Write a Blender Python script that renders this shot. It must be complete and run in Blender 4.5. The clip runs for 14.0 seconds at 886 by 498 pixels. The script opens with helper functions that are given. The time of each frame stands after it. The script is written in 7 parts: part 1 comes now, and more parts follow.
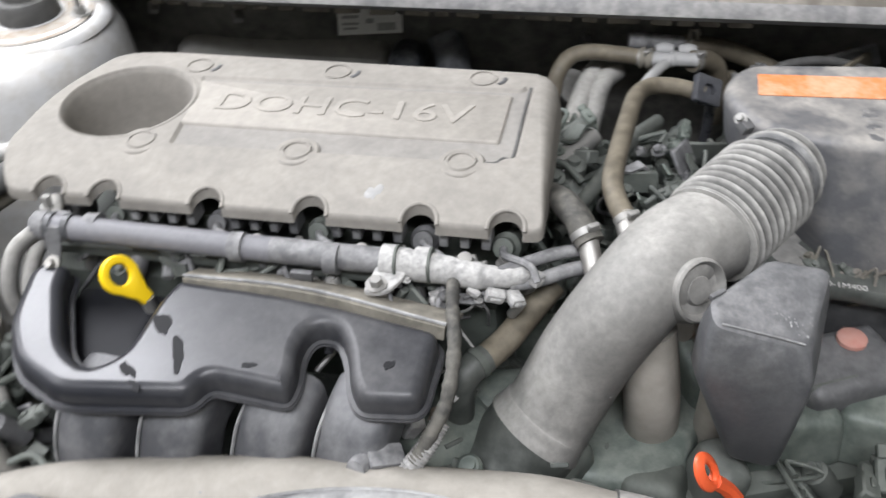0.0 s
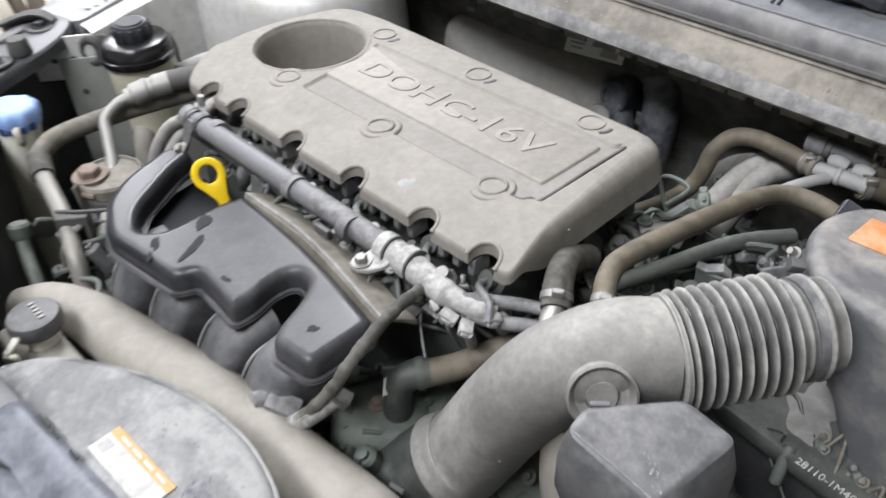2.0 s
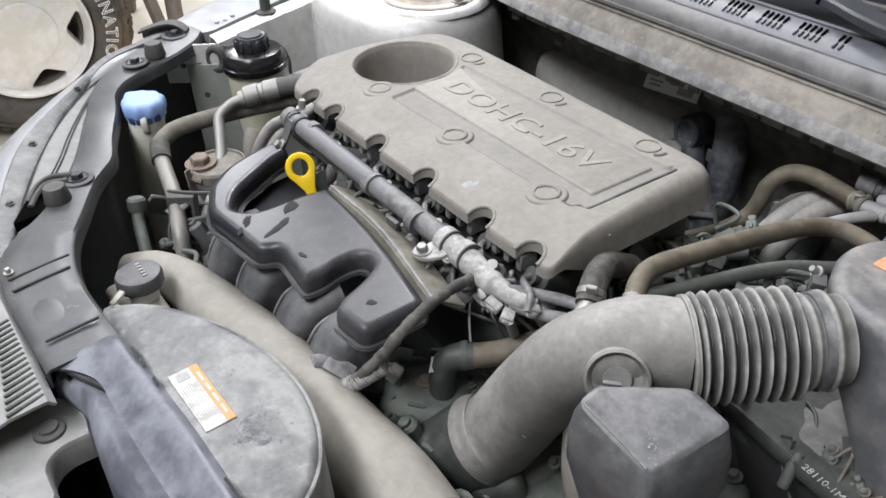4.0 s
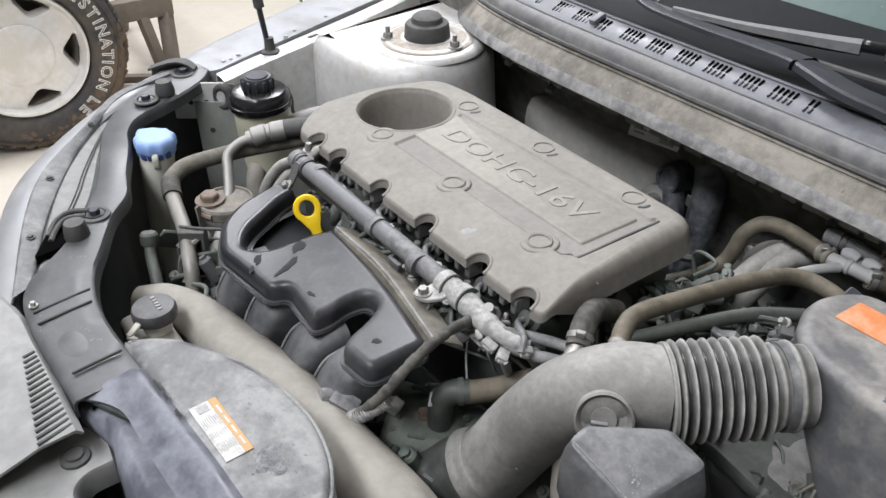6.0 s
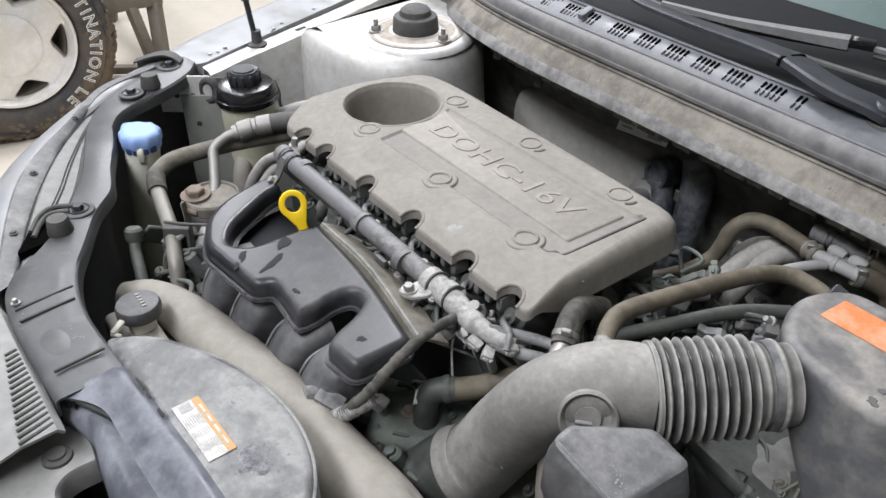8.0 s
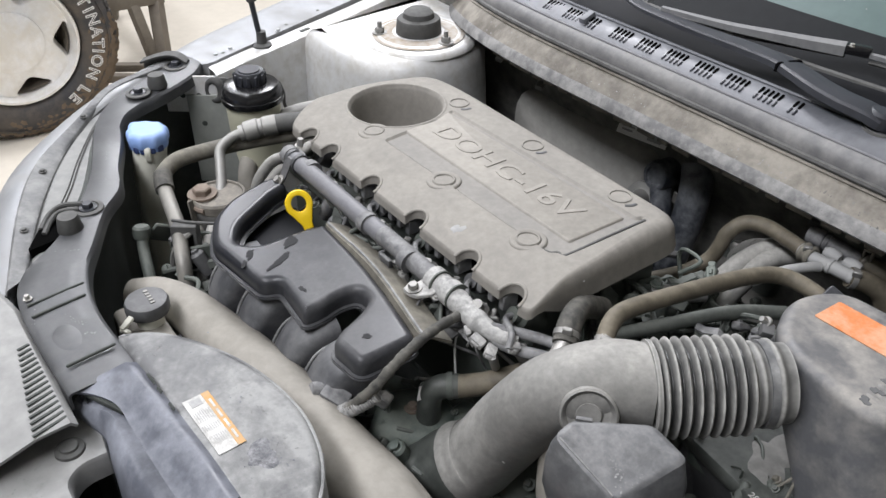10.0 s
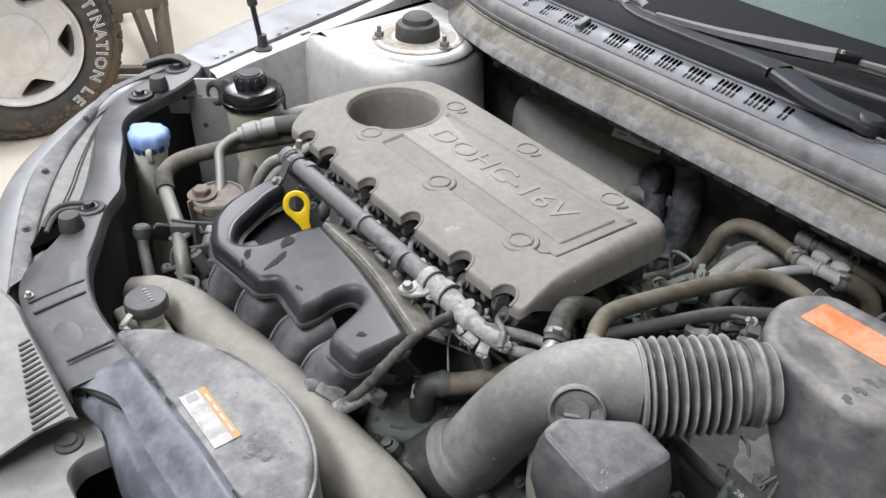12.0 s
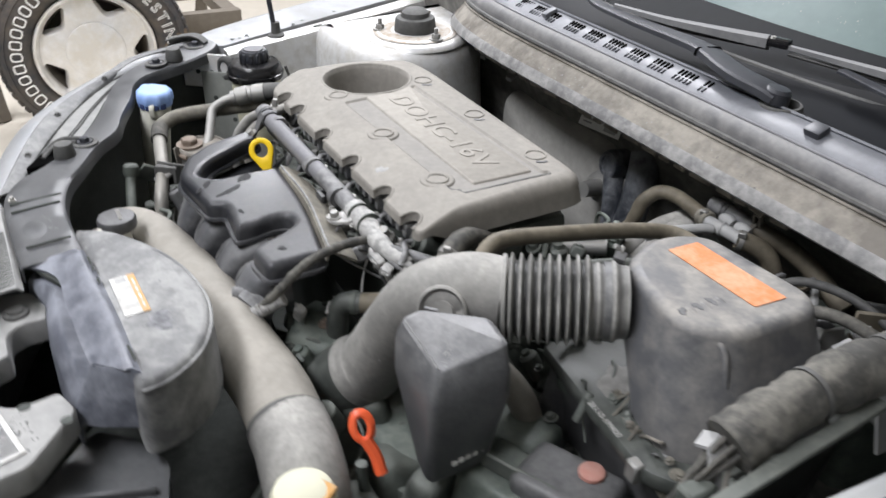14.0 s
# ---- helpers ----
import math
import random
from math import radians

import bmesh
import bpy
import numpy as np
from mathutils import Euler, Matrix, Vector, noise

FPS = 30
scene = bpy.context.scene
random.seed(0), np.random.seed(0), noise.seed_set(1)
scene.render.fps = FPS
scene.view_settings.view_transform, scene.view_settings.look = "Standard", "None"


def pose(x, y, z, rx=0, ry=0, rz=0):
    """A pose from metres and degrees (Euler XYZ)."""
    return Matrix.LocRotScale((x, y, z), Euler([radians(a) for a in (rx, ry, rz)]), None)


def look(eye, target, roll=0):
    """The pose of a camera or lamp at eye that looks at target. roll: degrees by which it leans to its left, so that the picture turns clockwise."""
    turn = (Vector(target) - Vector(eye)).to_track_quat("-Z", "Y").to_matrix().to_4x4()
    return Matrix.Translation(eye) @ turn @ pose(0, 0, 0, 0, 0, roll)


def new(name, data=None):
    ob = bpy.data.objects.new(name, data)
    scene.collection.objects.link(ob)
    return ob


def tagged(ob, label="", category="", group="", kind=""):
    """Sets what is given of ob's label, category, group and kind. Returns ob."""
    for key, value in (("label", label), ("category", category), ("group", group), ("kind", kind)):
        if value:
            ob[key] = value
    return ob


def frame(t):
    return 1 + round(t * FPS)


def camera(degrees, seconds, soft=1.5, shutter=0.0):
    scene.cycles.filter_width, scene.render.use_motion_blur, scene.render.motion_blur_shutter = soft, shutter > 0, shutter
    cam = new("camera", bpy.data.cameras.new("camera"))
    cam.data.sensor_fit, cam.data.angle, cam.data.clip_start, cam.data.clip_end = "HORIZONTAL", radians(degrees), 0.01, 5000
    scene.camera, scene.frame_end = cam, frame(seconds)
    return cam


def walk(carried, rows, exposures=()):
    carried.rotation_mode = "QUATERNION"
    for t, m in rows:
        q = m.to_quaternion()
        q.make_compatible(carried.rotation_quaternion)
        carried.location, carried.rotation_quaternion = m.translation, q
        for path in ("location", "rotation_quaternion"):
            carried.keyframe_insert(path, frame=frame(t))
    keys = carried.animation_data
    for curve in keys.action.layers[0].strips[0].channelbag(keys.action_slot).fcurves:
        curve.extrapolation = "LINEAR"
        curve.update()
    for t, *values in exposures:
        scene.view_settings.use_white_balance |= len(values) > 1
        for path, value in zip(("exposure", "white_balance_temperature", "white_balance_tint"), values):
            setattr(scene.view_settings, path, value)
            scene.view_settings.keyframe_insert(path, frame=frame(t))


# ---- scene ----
cam = camera(55.0, 14.0, shutter=0.5)
PATH = [
    (0, (0.275, -0.599, 1.352), (-0.078, 0.867, 0.038), -4.0),
    (0.5, (0.348, -0.583, 1.372), (-0.253, 0.752, 0.009), -3.2),
    (1, (0.445, -0.512, 1.351), (-0.313, 0.75, -0.002), -3.6),
    (1.5, (0.492, -0.478, 1.363), (-0.387, 0.775, 0.075), 3.5),
    (2, (0.577, -0.449, 1.351), (-0.572, 0.596, 0.09), -2.9),
    (2.5, (0.67, -0.461, 1.36), (-0.601, 0.465, 0.124), -3.3),
    (3, (0.674, -0.457, 1.354), (-0.652, 0.433, 0.15), -2.2),
    (3.5, (0.664, -0.456, 1.345), (-0.675, 0.428, 0.15), -3.0),
    (4, (0.675, -0.475, 1.36), (-0.673, 0.431, 0.193), -2.6),
    (6.5, (0.693, -0.513, 1.424), (-0.641, 0.448, 0.285), -0.3),
    (7, (0.692, -0.507, 1.424), (-0.643, 0.442, 0.277), -0.5),
    (7.5, (0.69, -0.505, 1.422), (-0.635, 0.451, 0.268), -0.2),
    (8, (0.691, -0.502, 1.424), (-0.625, 0.463, 0.268), -0.1),
    (10.5, (0.703, -0.519, 1.439), (-0.608, 0.453, 0.282), 0.5),
    (11, (0.709, -0.516, 1.441), (-0.606, 0.46, 0.293), 0.3),
    (11.5, (0.715, -0.517, 1.44), (-0.607, 0.454, 0.296), 0.2),
    (12, (0.717, -0.519, 1.442), (-0.602, 0.45, 0.292), 0.7),
    (12.5, (0.726, -0.519, 1.444), (-0.593, 0.458, 0.302), 1.1),
    (13, (0.749, -0.511, 1.444), (-0.582, 0.437, 0.291), 0.5),
    (13.5, (0.84, -0.5, 1.431), (-0.562, 0.403, 0.326), -0.8),
    (14, (0.952, -0.437, 1.375), (-0.541, 0.397, 0.337), 1.1),
]
walk(cam, [(t, look(eye, target, roll)) for t, eye, target, roll in PATH],
     [(0.0, 0.34), (1.5, 0.30), (3.0, 0.17), (6.5, 0.0), (12.5, 0.0), (14.0, 0.18)])

# ---- world, lamps ----
FLOOR_Z = 0.10
world = bpy.data.worlds.new("garage_air")
scene.world = world
world.use_nodes = True
wn = world.node_tree.nodes
wn["Background"].inputs[0].default_value = (0.75, 0.85, 1.0, 1)
wn["Background"].inputs[1].default_value = 0.48


def unseen_lamp(x, y, z, sx, sy, power, target, colour=(0.978, 0.985, 1.045)):
    data = bpy.data.lights.new("unseen_lamp", "AREA")
    data.shape, data.size, data.size_y, data.energy, data.color = "RECTANGLE", sx, sy, power, colour
    ob = new("unseen_lamp", data)
    ob.matrix_world = look((x, y, z), target)
    return ob


# Added lamps, all out of view: main, glare, front fill, one over the wheel.
unseen_lamp(-1.9, 1.3, 3.3, 0.7, 1.6, 96, (-0.5, 0.2, 0.8))
unseen_lamp(-4.4, 1.0, 3.3, 0.3, 1.5, 45, (-0.2, 0.0, 0.8))
unseen_lamp(0.15, -1.7, 3.3, 2.4, 0.5, 96, (0.25, -0.2, 0.8))
unseen_lamp(-2.6, -0.6, 3.3, 0.5, 2.4, 60, (-2.6, -0.2, 0.0))
scene.view_settings.exposure = 0.0

# ---- materials ----
def material(name, colour, rough=0.6, metal=0.0, dust=None, amount=0.0, up=0.0, grain=60.0, patch=7.0, bump=0.15, spec=0.5, vary=0.15, coat=0.0, crest=0.0, cloud=0.3, wiped=None):
    """Base colour with a fine grain, blotches at a larger scale and, if given, a coat of dust that lies thicker on upward faces."""
    m = bpy.data.materials.new(name)
    m.use_nodes = True
    nt = m.node_tree
    n, l = nt.nodes, nt.links
    b = n["Principled BSDF"]
    b.inputs["Metallic"].default_value = metal
    b.inputs["Specular IOR Level"].default_value = spec
    b.inputs["Coat Weight"].default_value = coat
    tc = n.new("ShaderNodeTexCoord")
    fine = n.new("ShaderNodeTexNoise")
    fine.inputs["Scale"].default_value, fine.inputs["Detail"].default_value, fine.inputs["Roughness"].default_value = grain, 6, 0.65
    big = n.new("ShaderNodeTexNoise")
    big.inputs["Scale"].default_value, big.inputs["Detail"].default_value, big.inputs["Roughness"].default_value = patch, 5, 0.6
    big.inputs["Distortion"].default_value = 0.6
    l.new(tc.outputs["Object"], fine.inputs["Vector"])
    l.new(tc.outputs["Object"], big.inputs["Vector"])
    base = n.new("ShaderNodeMix")
    base.data_type = "RGBA"
    c = Vector(colour)
    base.inputs[6].default_value = (*(c * (1 - vary)), 1)
    base.inputs[7].default_value = (*(c * (1 + vary)), 1)
    l.new(fine.outputs["Fac"], base.inputs[0])
    colour_out = base.outputs[2]
    rough_in = None
    if dust is not None:
        ramp = n.new("ShaderNodeMapRange")
        ramp.inputs["From Min"].default_value, ramp.inputs["From Max"].default_value = 0.42, 0.59
        ramp.inputs["To Min"].default_value = amount * (1 - cloud)
        ramp.inputs["To Max"].default_value = amount * (1 + cloud * 0.75)
        mid = n.new("ShaderNodeTexNoise")
        mid.inputs["Scale"].default_value, mid.inputs["Detail"].default_value, mid.inputs["Roughness"].default_value = patch * 4.3, 4, 0.6
        l.new(tc.outputs["Object"], mid.inputs["Vector"])
        both = n.new("ShaderNodeMix")
        both.inputs[0].default_value = 0.42
        l.new(big.outputs["Fac"], both.inputs[2])
        l.new(mid.outputs["Fac"], both.inputs[3])
        l.new(both.outputs[0], ramp.inputs["Value"])
        geo = n.new("ShaderNodeNewGeometry")
        sep = n.new("ShaderNodeSeparateXYZ")
        l.new(geo.outputs["Normal"], sep.inputs[0])
        lift = n.new("ShaderNodeMapRange")
        lift.inputs["From Min"].default_value, lift.inputs["From Max"].default_value = -0.2, 0.95
        lift.inputs["To Min"].default_value, lift.inputs["To Max"].default_value = 1 - up, 1.0
        l.new(sep.outputs["Z"], lift.inputs["Value"])
        mul = n.new("ShaderNodeMath")
        mul.operation = "MULTIPLY"
        l.new(ramp.outputs[0], mul.inputs[0])
        l.new(lift.outputs[0], mul.inputs[1])
        speck = n.new("ShaderNodeMapRange")
        speck.inputs["From Min"].default_value, speck.inputs["From Max"].default_value = 0.35, 0.7
        speck.inputs["To Min"].default_value, speck.inputs["To Max"].default_value = 0.8, 1.16
        l.new(fine.outputs["Fac"], speck.inputs["Value"])
        mul2 = n.new("ShaderNodeMath")
        mul2.operation = "MULTIPLY"
        mul2.use_clamp = True
        l.new(mul.outputs[0], mul2.inputs[0])
        # crest: paler on ridges and darker in valleys, by the mesh's pointiness
        if crest:
            ridge = n.new("ShaderNodeMapRange")
            ridge.inputs["From Min"].default_value, ridge.inputs["From Max"].default_value = 0.46, 0.56
            ridge.inputs["To Min"].default_value, ridge.inputs["To Max"].default_value = 1 - crest, 1 + crest
            l.new(geo.outputs["Pointiness"], ridge.inputs["Value"])
            mul3 = n.new("ShaderNodeMath")
            mul3.operation = "MULTIPLY"
            l.new(mul.outputs[0], mul3.inputs[0])
            l.new(ridge.outputs[0], mul3.inputs[1])
            l.new(mul3.outputs[0], mul2.inputs[0])
        l.new(speck.outputs[0], mul2.inputs[1])
        cover = mul2.outputs[0]
        if wiped:
            # one end has been wiped clean, with an uneven edge
            place = n.new("ShaderNodeSeparateXYZ")
            l.new(tc.outputs["Object"], place.inputs[0])
            edge = n.new("ShaderNodeMath")
            edge.operation = "MULTIPLY_ADD"
            edge.inputs[1].default_value = 0.05
            l.new(mid.outputs["Fac"], edge.inputs[0])
            l.new(place.outputs["X"], edge.inputs[2])
            keep = n.new("ShaderNodeMapRange")
            keep.inputs["From Min"].default_value, keep.inputs["From Max"].default_value = wiped[0], wiped[1]
            keep.inputs["To Min"].default_value, keep.inputs["To Max"].default_value = 0.25, 1.15
            l.new(edge.outputs[0], keep.inputs["Value"])
            left = n.new("ShaderNodeMath")
            left.operation = "MULTIPLY"
            left.use_clamp = True
            l.new(cover, left.inputs[0])
            l.new(keep.outputs[0], left.inputs[1])
            cover = left.outputs[0]
        top = n.new("ShaderNodeMix")
        top.data_type = "RGBA"
        top.inputs[7].default_value = (*dust, 1)
        l.new(cover, top.inputs[0])
        l.new(colour_out, top.inputs[6])
        colour_out = top.outputs[2]
        rr = n.new("ShaderNodeMapRange")
        rr.inputs["To Min"].default_value, rr.inputs["To Max"].default_value = rough, 0.95
        l.new(cover, rr.inputs["Value"])
        rough_in = rr.outputs[0]
    else:
        rr = n.new("ShaderNodeMapRange")
        rr.inputs["From Min"].default_value, rr.inputs["From Max"].default_value = 0.3, 0.7
        rr.inputs["To Min"].default_value, rr.inputs["To Max"].default_value = max(0.02, rough - 0.08), min(1, rough + 0.1)
        l.new(big.outputs["Fac"], rr.inputs["Value"])
        rough_in = rr.outputs[0]
    l.new(colour_out, b.inputs["Base Color"])
    l.new(rough_in, b.inputs["Roughness"])
    if bump:
        bp = n.new("ShaderNodeBump")
        bp.inputs["Strength"].default_value, bp.inputs["Distance"].default_value = bump, 0.002
        l.new(fine.outputs["Fac"], bp.inputs["Height"])
        l.new(bp.outputs[0], b.inputs["Normal"])
    return m


m_cover = material("cover_plastic", (0.112, 0.105, 0.094), 0.46, dust=(0.306, 0.290, 0.260), amount=0.8, up=0.5, patch=9, grain=110, bump=0.1, cloud=0.18)
m_panel = material("cover_panel_plastic", (0.138, 0.130, 0.117), 0.52, dust=(0.348, 0.329, 0.295), amount=0.85, up=0.35, patch=9, grain=110, bump=0.1, cloud=0.15)
m_black = material("black_plastic", (0.025, 0.0265, 0.031), 0.2, dust=(0.18, 0.185, 0.2), amount=0.27, up=0.5, patch=8, grain=190, bump=0.03, cloud=0.55, spec=0.4)
m_blackdusty = material("dusty_black_plastic", (0.022, 0.023, 0.025), 0.36, dust=(0.34, 0.34, 0.34), amount=0.32, up=0.5, patch=14, grain=150, bump=0.1)
m_airbox = material("airbox_plastic", (0.075, 0.079, 0.088), 0.36, dust=(0.325, 0.309, 0.28), amount=0.6, up=0.75, patch=9, grain=160, bump=0.08, cloud=0.7)
m_resonator = material("resonator_plastic", (0.042, 0.044, 0.049), 0.3, dust=(0.38, 0.38, 0.375), amount=0.34, up=0.75, patch=20, grain=260, bump=0.05, cloud=0.4)
m_rubber = material("dusty_rubber", (0.036, 0.037, 0.037), 0.46, dust=(0.44, 0.43, 0.40), amount=0.76, up=0.72, patch=5, grain=130, cloud=0.3)
m_conduit = material("harness_conduit", (0.05, 0.051, 0.056), 0.45, dust=(0.38, 0.38, 0.375), amount=0.5, up=0.45, patch=24, grain=170, cloud=0.5)
m_shroud = material("shroud_plastic", (0.06, 0.062, 0.066), 0.38, dust=(0.32, 0.322, 0.316), amount=0.66, up=0.4, patch=11, grain=150, bump=0.05, cloud=0.72)
m_duct = material("duct_plastic", (0.05, 0.055, 0.071), 0.22, dust=(0.30, 0.315, 0.355), amount=0.42, up=0.25, patch=11, grain=130, bump=0.03, cloud=0.6)
m_cream = material("cream_hose", (0.20, 0.188, 0.163), 0.6, dust=(0.335, 0.316, 0.28), amount=0.65, up=0.4, patch=10, grain=100, cloud=0.45)
m_brownhose = material("brown_hose", (0.06, 0.051, 0.036), 0.5, dust=(0.25, 0.22, 0.165), amount=0.5, up=0.65, patch=14, grain=120, cloud=0.5)
m_trim = material("trim_plastic", (0.029, 0.031, 0.034), 0.27, dust=(0.25, 0.253, 0.258), amount=0.19, up=0.4, patch=7, grain=130, bump=0.03, cloud=0.4)
m_bumper = material("dusty_bumper_skin", (0.17, 0.17, 0.168), 0.5, dust=(0.40, 0.40, 0.385), amount=0.5, up=0.5, patch=7, cloud=0.4)
m_paint = material("silver_paint", (0.42, 0.435, 0.45), 0.36, metal=0.6, dust=(0.42, 0.415, 0.39), amount=0.3, up=0.3, patch=6, bump=0.03, coat=0.3, cloud=0.5)
# the same silver paint, brightened to stand for light on tower, apron and bracket
m_paint_lit = material("silver_paint_lit", (0.64, 0.645, 0.645), 0.36, metal=0.25, dust=(0.40, 0.375, 0.325), amount=0.36, up=0.2, patch=14, bump=0.04, cloud=0.85)
m_dark = material("grimy_dark_metal", (0.048, 0.058, 0.051), 0.45, metal=0.15, dust=(0.19, 0.2, 0.178), amount=0.42, up=0.6, patch=22, grain=120)
m_cast = material("grimy_cast_alloy", (0.075, 0.086, 0.078), 0.48, metal=0.35, dust=(0.24, 0.248, 0.225), amount=0.45, up=0.6, patch=26, grain=140)
# also painted on as dark patches for shaded holes, grooves and gaps
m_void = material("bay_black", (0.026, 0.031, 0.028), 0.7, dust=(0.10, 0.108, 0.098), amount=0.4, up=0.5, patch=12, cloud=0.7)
m_alloy = material("bright_metal", (0.5, 0.49, 0.47), 0.35, metal=1.0, dust=(0.40, 0.39, 0.36), amount=0.45, up=0.2, patch=50, bump=0.05)
m_dullsteel = material("dusty_steel", (0.27, 0.27, 0.265), 0.42, metal=0.8, dust=(0.42, 0.41, 0.38), amount=0.45, up=0.4, patch=32)
m_rust = material("rusty_cap", (0.13, 0.09, 0.065), 0.8, dust=(0.27, 0.235, 0.2), amount=0.6, up=0.4, patch=40)
m_yellow = material("yellow_plastic", (0.85, 0.58, 0.01), 0.4, grain=40, bump=0.03, vary=0.06)
m_blue = material("blue_plastic", (0.22, 0.38, 0.78), 0.45, dust=(0.6, 0.65, 0.7), amount=0.2, up=0.3, bump=0.03)
m_navy = material("navy_recess", (0.03, 0.05, 0.14), 0.6)
m_blackgloss = material("glossy_black_plastic", (0.012, 0.012, 0.013), 0.18, bump=0.02)
m_redcap = material("faded_red_plastic", (0.45, 0.12, 0.08), 0.6, dust=(0.45, 0.4, 0.36), amount=0.5)
m_milky = material("milky_plastic", (0.66, 0.66, 0.58), 0.45, dust=(0.52, 0.5, 0.42), amount=0.35, up=0.2, patch=8, bump=0.04)
m_psbody = material("aged_reservoir_plastic", (0.58, 0.57, 0.43), 0.45, dust=(0.42, 0.41, 0.33), amount=0.35, up=0.2, patch=10, bump=0.04)
m_orange = material("orange_label", (0.60, 0.185, 0.05), 0.55, dust=(0.60, 0.37, 0.24), amount=0.5, patch=26, grain=160, bump=0.04, cloud=0.8)
m_redor = material("red_plastic", (0.70, 0.10, 0.03), 0.45, bump=0.03)
m_label = material("white_label", (0.62, 0.62, 0.60), 0.5, dust=(0.32, 0.31, 0.29), amount=0.45, patch=60, bump=0.0, cloud=0.7)
m_amber = material("amber_print", (0.55, 0.27, 0.05), 0.5, dust=(0.42, 0.34, 0.24), amount=0.45, patch=60, bump=0.0, cloud=0.7)
m_print = material("grey_print", (0.3, 0.3, 0.3), 0.6, dust=(0.5, 0.5, 0.48), amount=0.4, patch=80, bump=0.0, cloud=0.8)
m_insul = material("firewall_pad", (0.07, 0.07, 0.066), 0.85, dust=(0.28, 0.27, 0.245), amount=0.5, up=0.2, patch=11, bump=0.3, cloud=0.6)
m_cowldust = material("dusty_cowl_steel", (0.085, 0.074, 0.058), 0.5, dust=(0.275, 0.256, 0.222), amount=0.58, up=0.2, patch=10, grain=130, bump=0.15, cloud=0.85)
m_nose = material("dusty_cowl_nose", (0.085, 0.086, 0.092), 0.36, dust=(0.30, 0.296, 0.285), amount=0.5, up=0.3, patch=9, grain=130, bump=0.05, cloud=0.6)
m_cowl = material("cowl_plastic", (0.07, 0.074, 0.084), 0.24, dust=(0.27, 0.278, 0.30), amount=0.36, up=0.3, patch=10, grain=130, bump=0.03, cloud=0.4)
m_pad = material("heat_shield_pad", (0.2, 0.197, 0.185), 0.8, dust=(0.42, 0.41, 0.38), amount=0.5, up=0.2, patch=13, bump=0.3)
m_rustdust = material("brown_dirt", (0.42, 0.40, 0.37), 0.7, dust=(0.30, 0.245, 0.18), amount=0.5, patch=26, cloud=1.0)
m_seal = material("rubber_seal", (0.02, 0.02, 0.02), 0.6, dust=(0.2, 0.2, 0.19), amount=0.4, up=0.5, patch=22)
m_wiper = material("wiper_black", (0.016, 0.0175, 0.022), 0.26, dust=(0.12, 0.126, 0.145), amount=0.2, up=0.4, patch=15, grain=120, bump=0.03, spec=0.45)
m_tyre = material("tyre_rubber", (0.03, 0.031, 0.036), 0.6, dust=(0.17, 0.14, 0.105), amount=0.3, up=0.0, patch=5, cloud=0.9)
m_mud = material("dried_mud", (0.145, 0.108, 0.075), 0.95, grain=60, bump=0.6, vary=0.3)
m_white = material("white_lettering", (0.8, 0.8, 0.78), 0.6, bump=0.0)
m_rim = material("alloy_rim", (0.82, 0.82, 0.82), 0.33, metal=0.35, dust=(0.5, 0.42, 0.26), amount=0.2, up=0.0, patch=5, bump=0.02, cloud=1.0)
m_rimdark = material("rim_recess", (0.1, 0.09, 0.075), 0.8, metal=0.2, patch=20)
m_concrete = material("garage_concrete", (0.52, 0.48, 0.41), 0.75, dust=(0.62, 0.57, 0.49), amount=0.5, patch=1.2, grain=25, bump=0.1)
m_wall = material("painted_wall", (0.62, 0.62, 0.6), 0.8, dust=(0.5, 0.5, 0.47), amount=0.3, patch=0.8, grain=8)
m_stand = material("brown_steel", (0.13, 0.11, 0.09), 0.6, metal=0.3, dust=(0.3, 0.27, 0.22), amount=0.3, patch=8)
m_lamp = material("clear_lamp", (0.17, 0.175, 0.172), 0.42, dust=(0.30, 0.30, 0.29), amount=0.6, up=0.3, patch=14, cloud=0.6, spec=0.35)

# teal base colour stands in for what the windscreen reflects
m_glass = material("windscreen_glass", (0.085, 0.125, 0.12), 0.45, patch=3, grain=40, bump=0.0, spec=0.18)
m_frit = material("black_glass_border", (0.008, 0.009, 0.010), 0.6, dust=(0.05, 0.053, 0.057), amount=0.12, patch=10, bump=0.0, spec=0.1)
m_wiperdust = material("dusty_wiper_metal", (0.10, 0.103, 0.11), 0.4, dust=(0.27, 0.27, 0.265), amount=0.5, up=0.3, patch=20, grain=120, bump=0.05)
m_wet = material("wiped_plastic", (0.009, 0.0095, 0.011), 0.62, grain=120, bump=0.0, spec=0.25)
m_chalk = material("chalky_dust", (0.22, 0.22, 0.215), 0.85, dust=(0.52, 0.515, 0.495), amount=0.6, up=0.5, patch=45, grain=160, bump=0.3, cloud=0.7)
m_green = material("green_grey_paint", (0.20, 0.215, 0.20), 0.45, dust=(0.38, 0.38, 0.35), amount=0.4, up=0.3, patch=14, bump=0.05)
m_bellows = material("bellows_rubber", (0.022, 0.023, 0.024), 0.34, dust=(0.42, 0.415, 0.39), amount=0.5, up=0.35, patch=8, grain=120, crest=0.9, cloud=0.35)
m_stain = material("rubbed_shroud", (0.05, 0.053, 0.06), 0.45, dust=(0.30, 0.30, 0.31), amount=0.5, up=0.2, patch=60, grain=300, bump=0.05, cloud=0.95)
m_sleeve = material("dusty_tape", (0.03, 0.03, 0.028), 0.7, dust=(0.20, 0.19, 0.165), amount=0.45, up=0.4, patch=20, grain=120, bump=0.4, cloud=0.8)
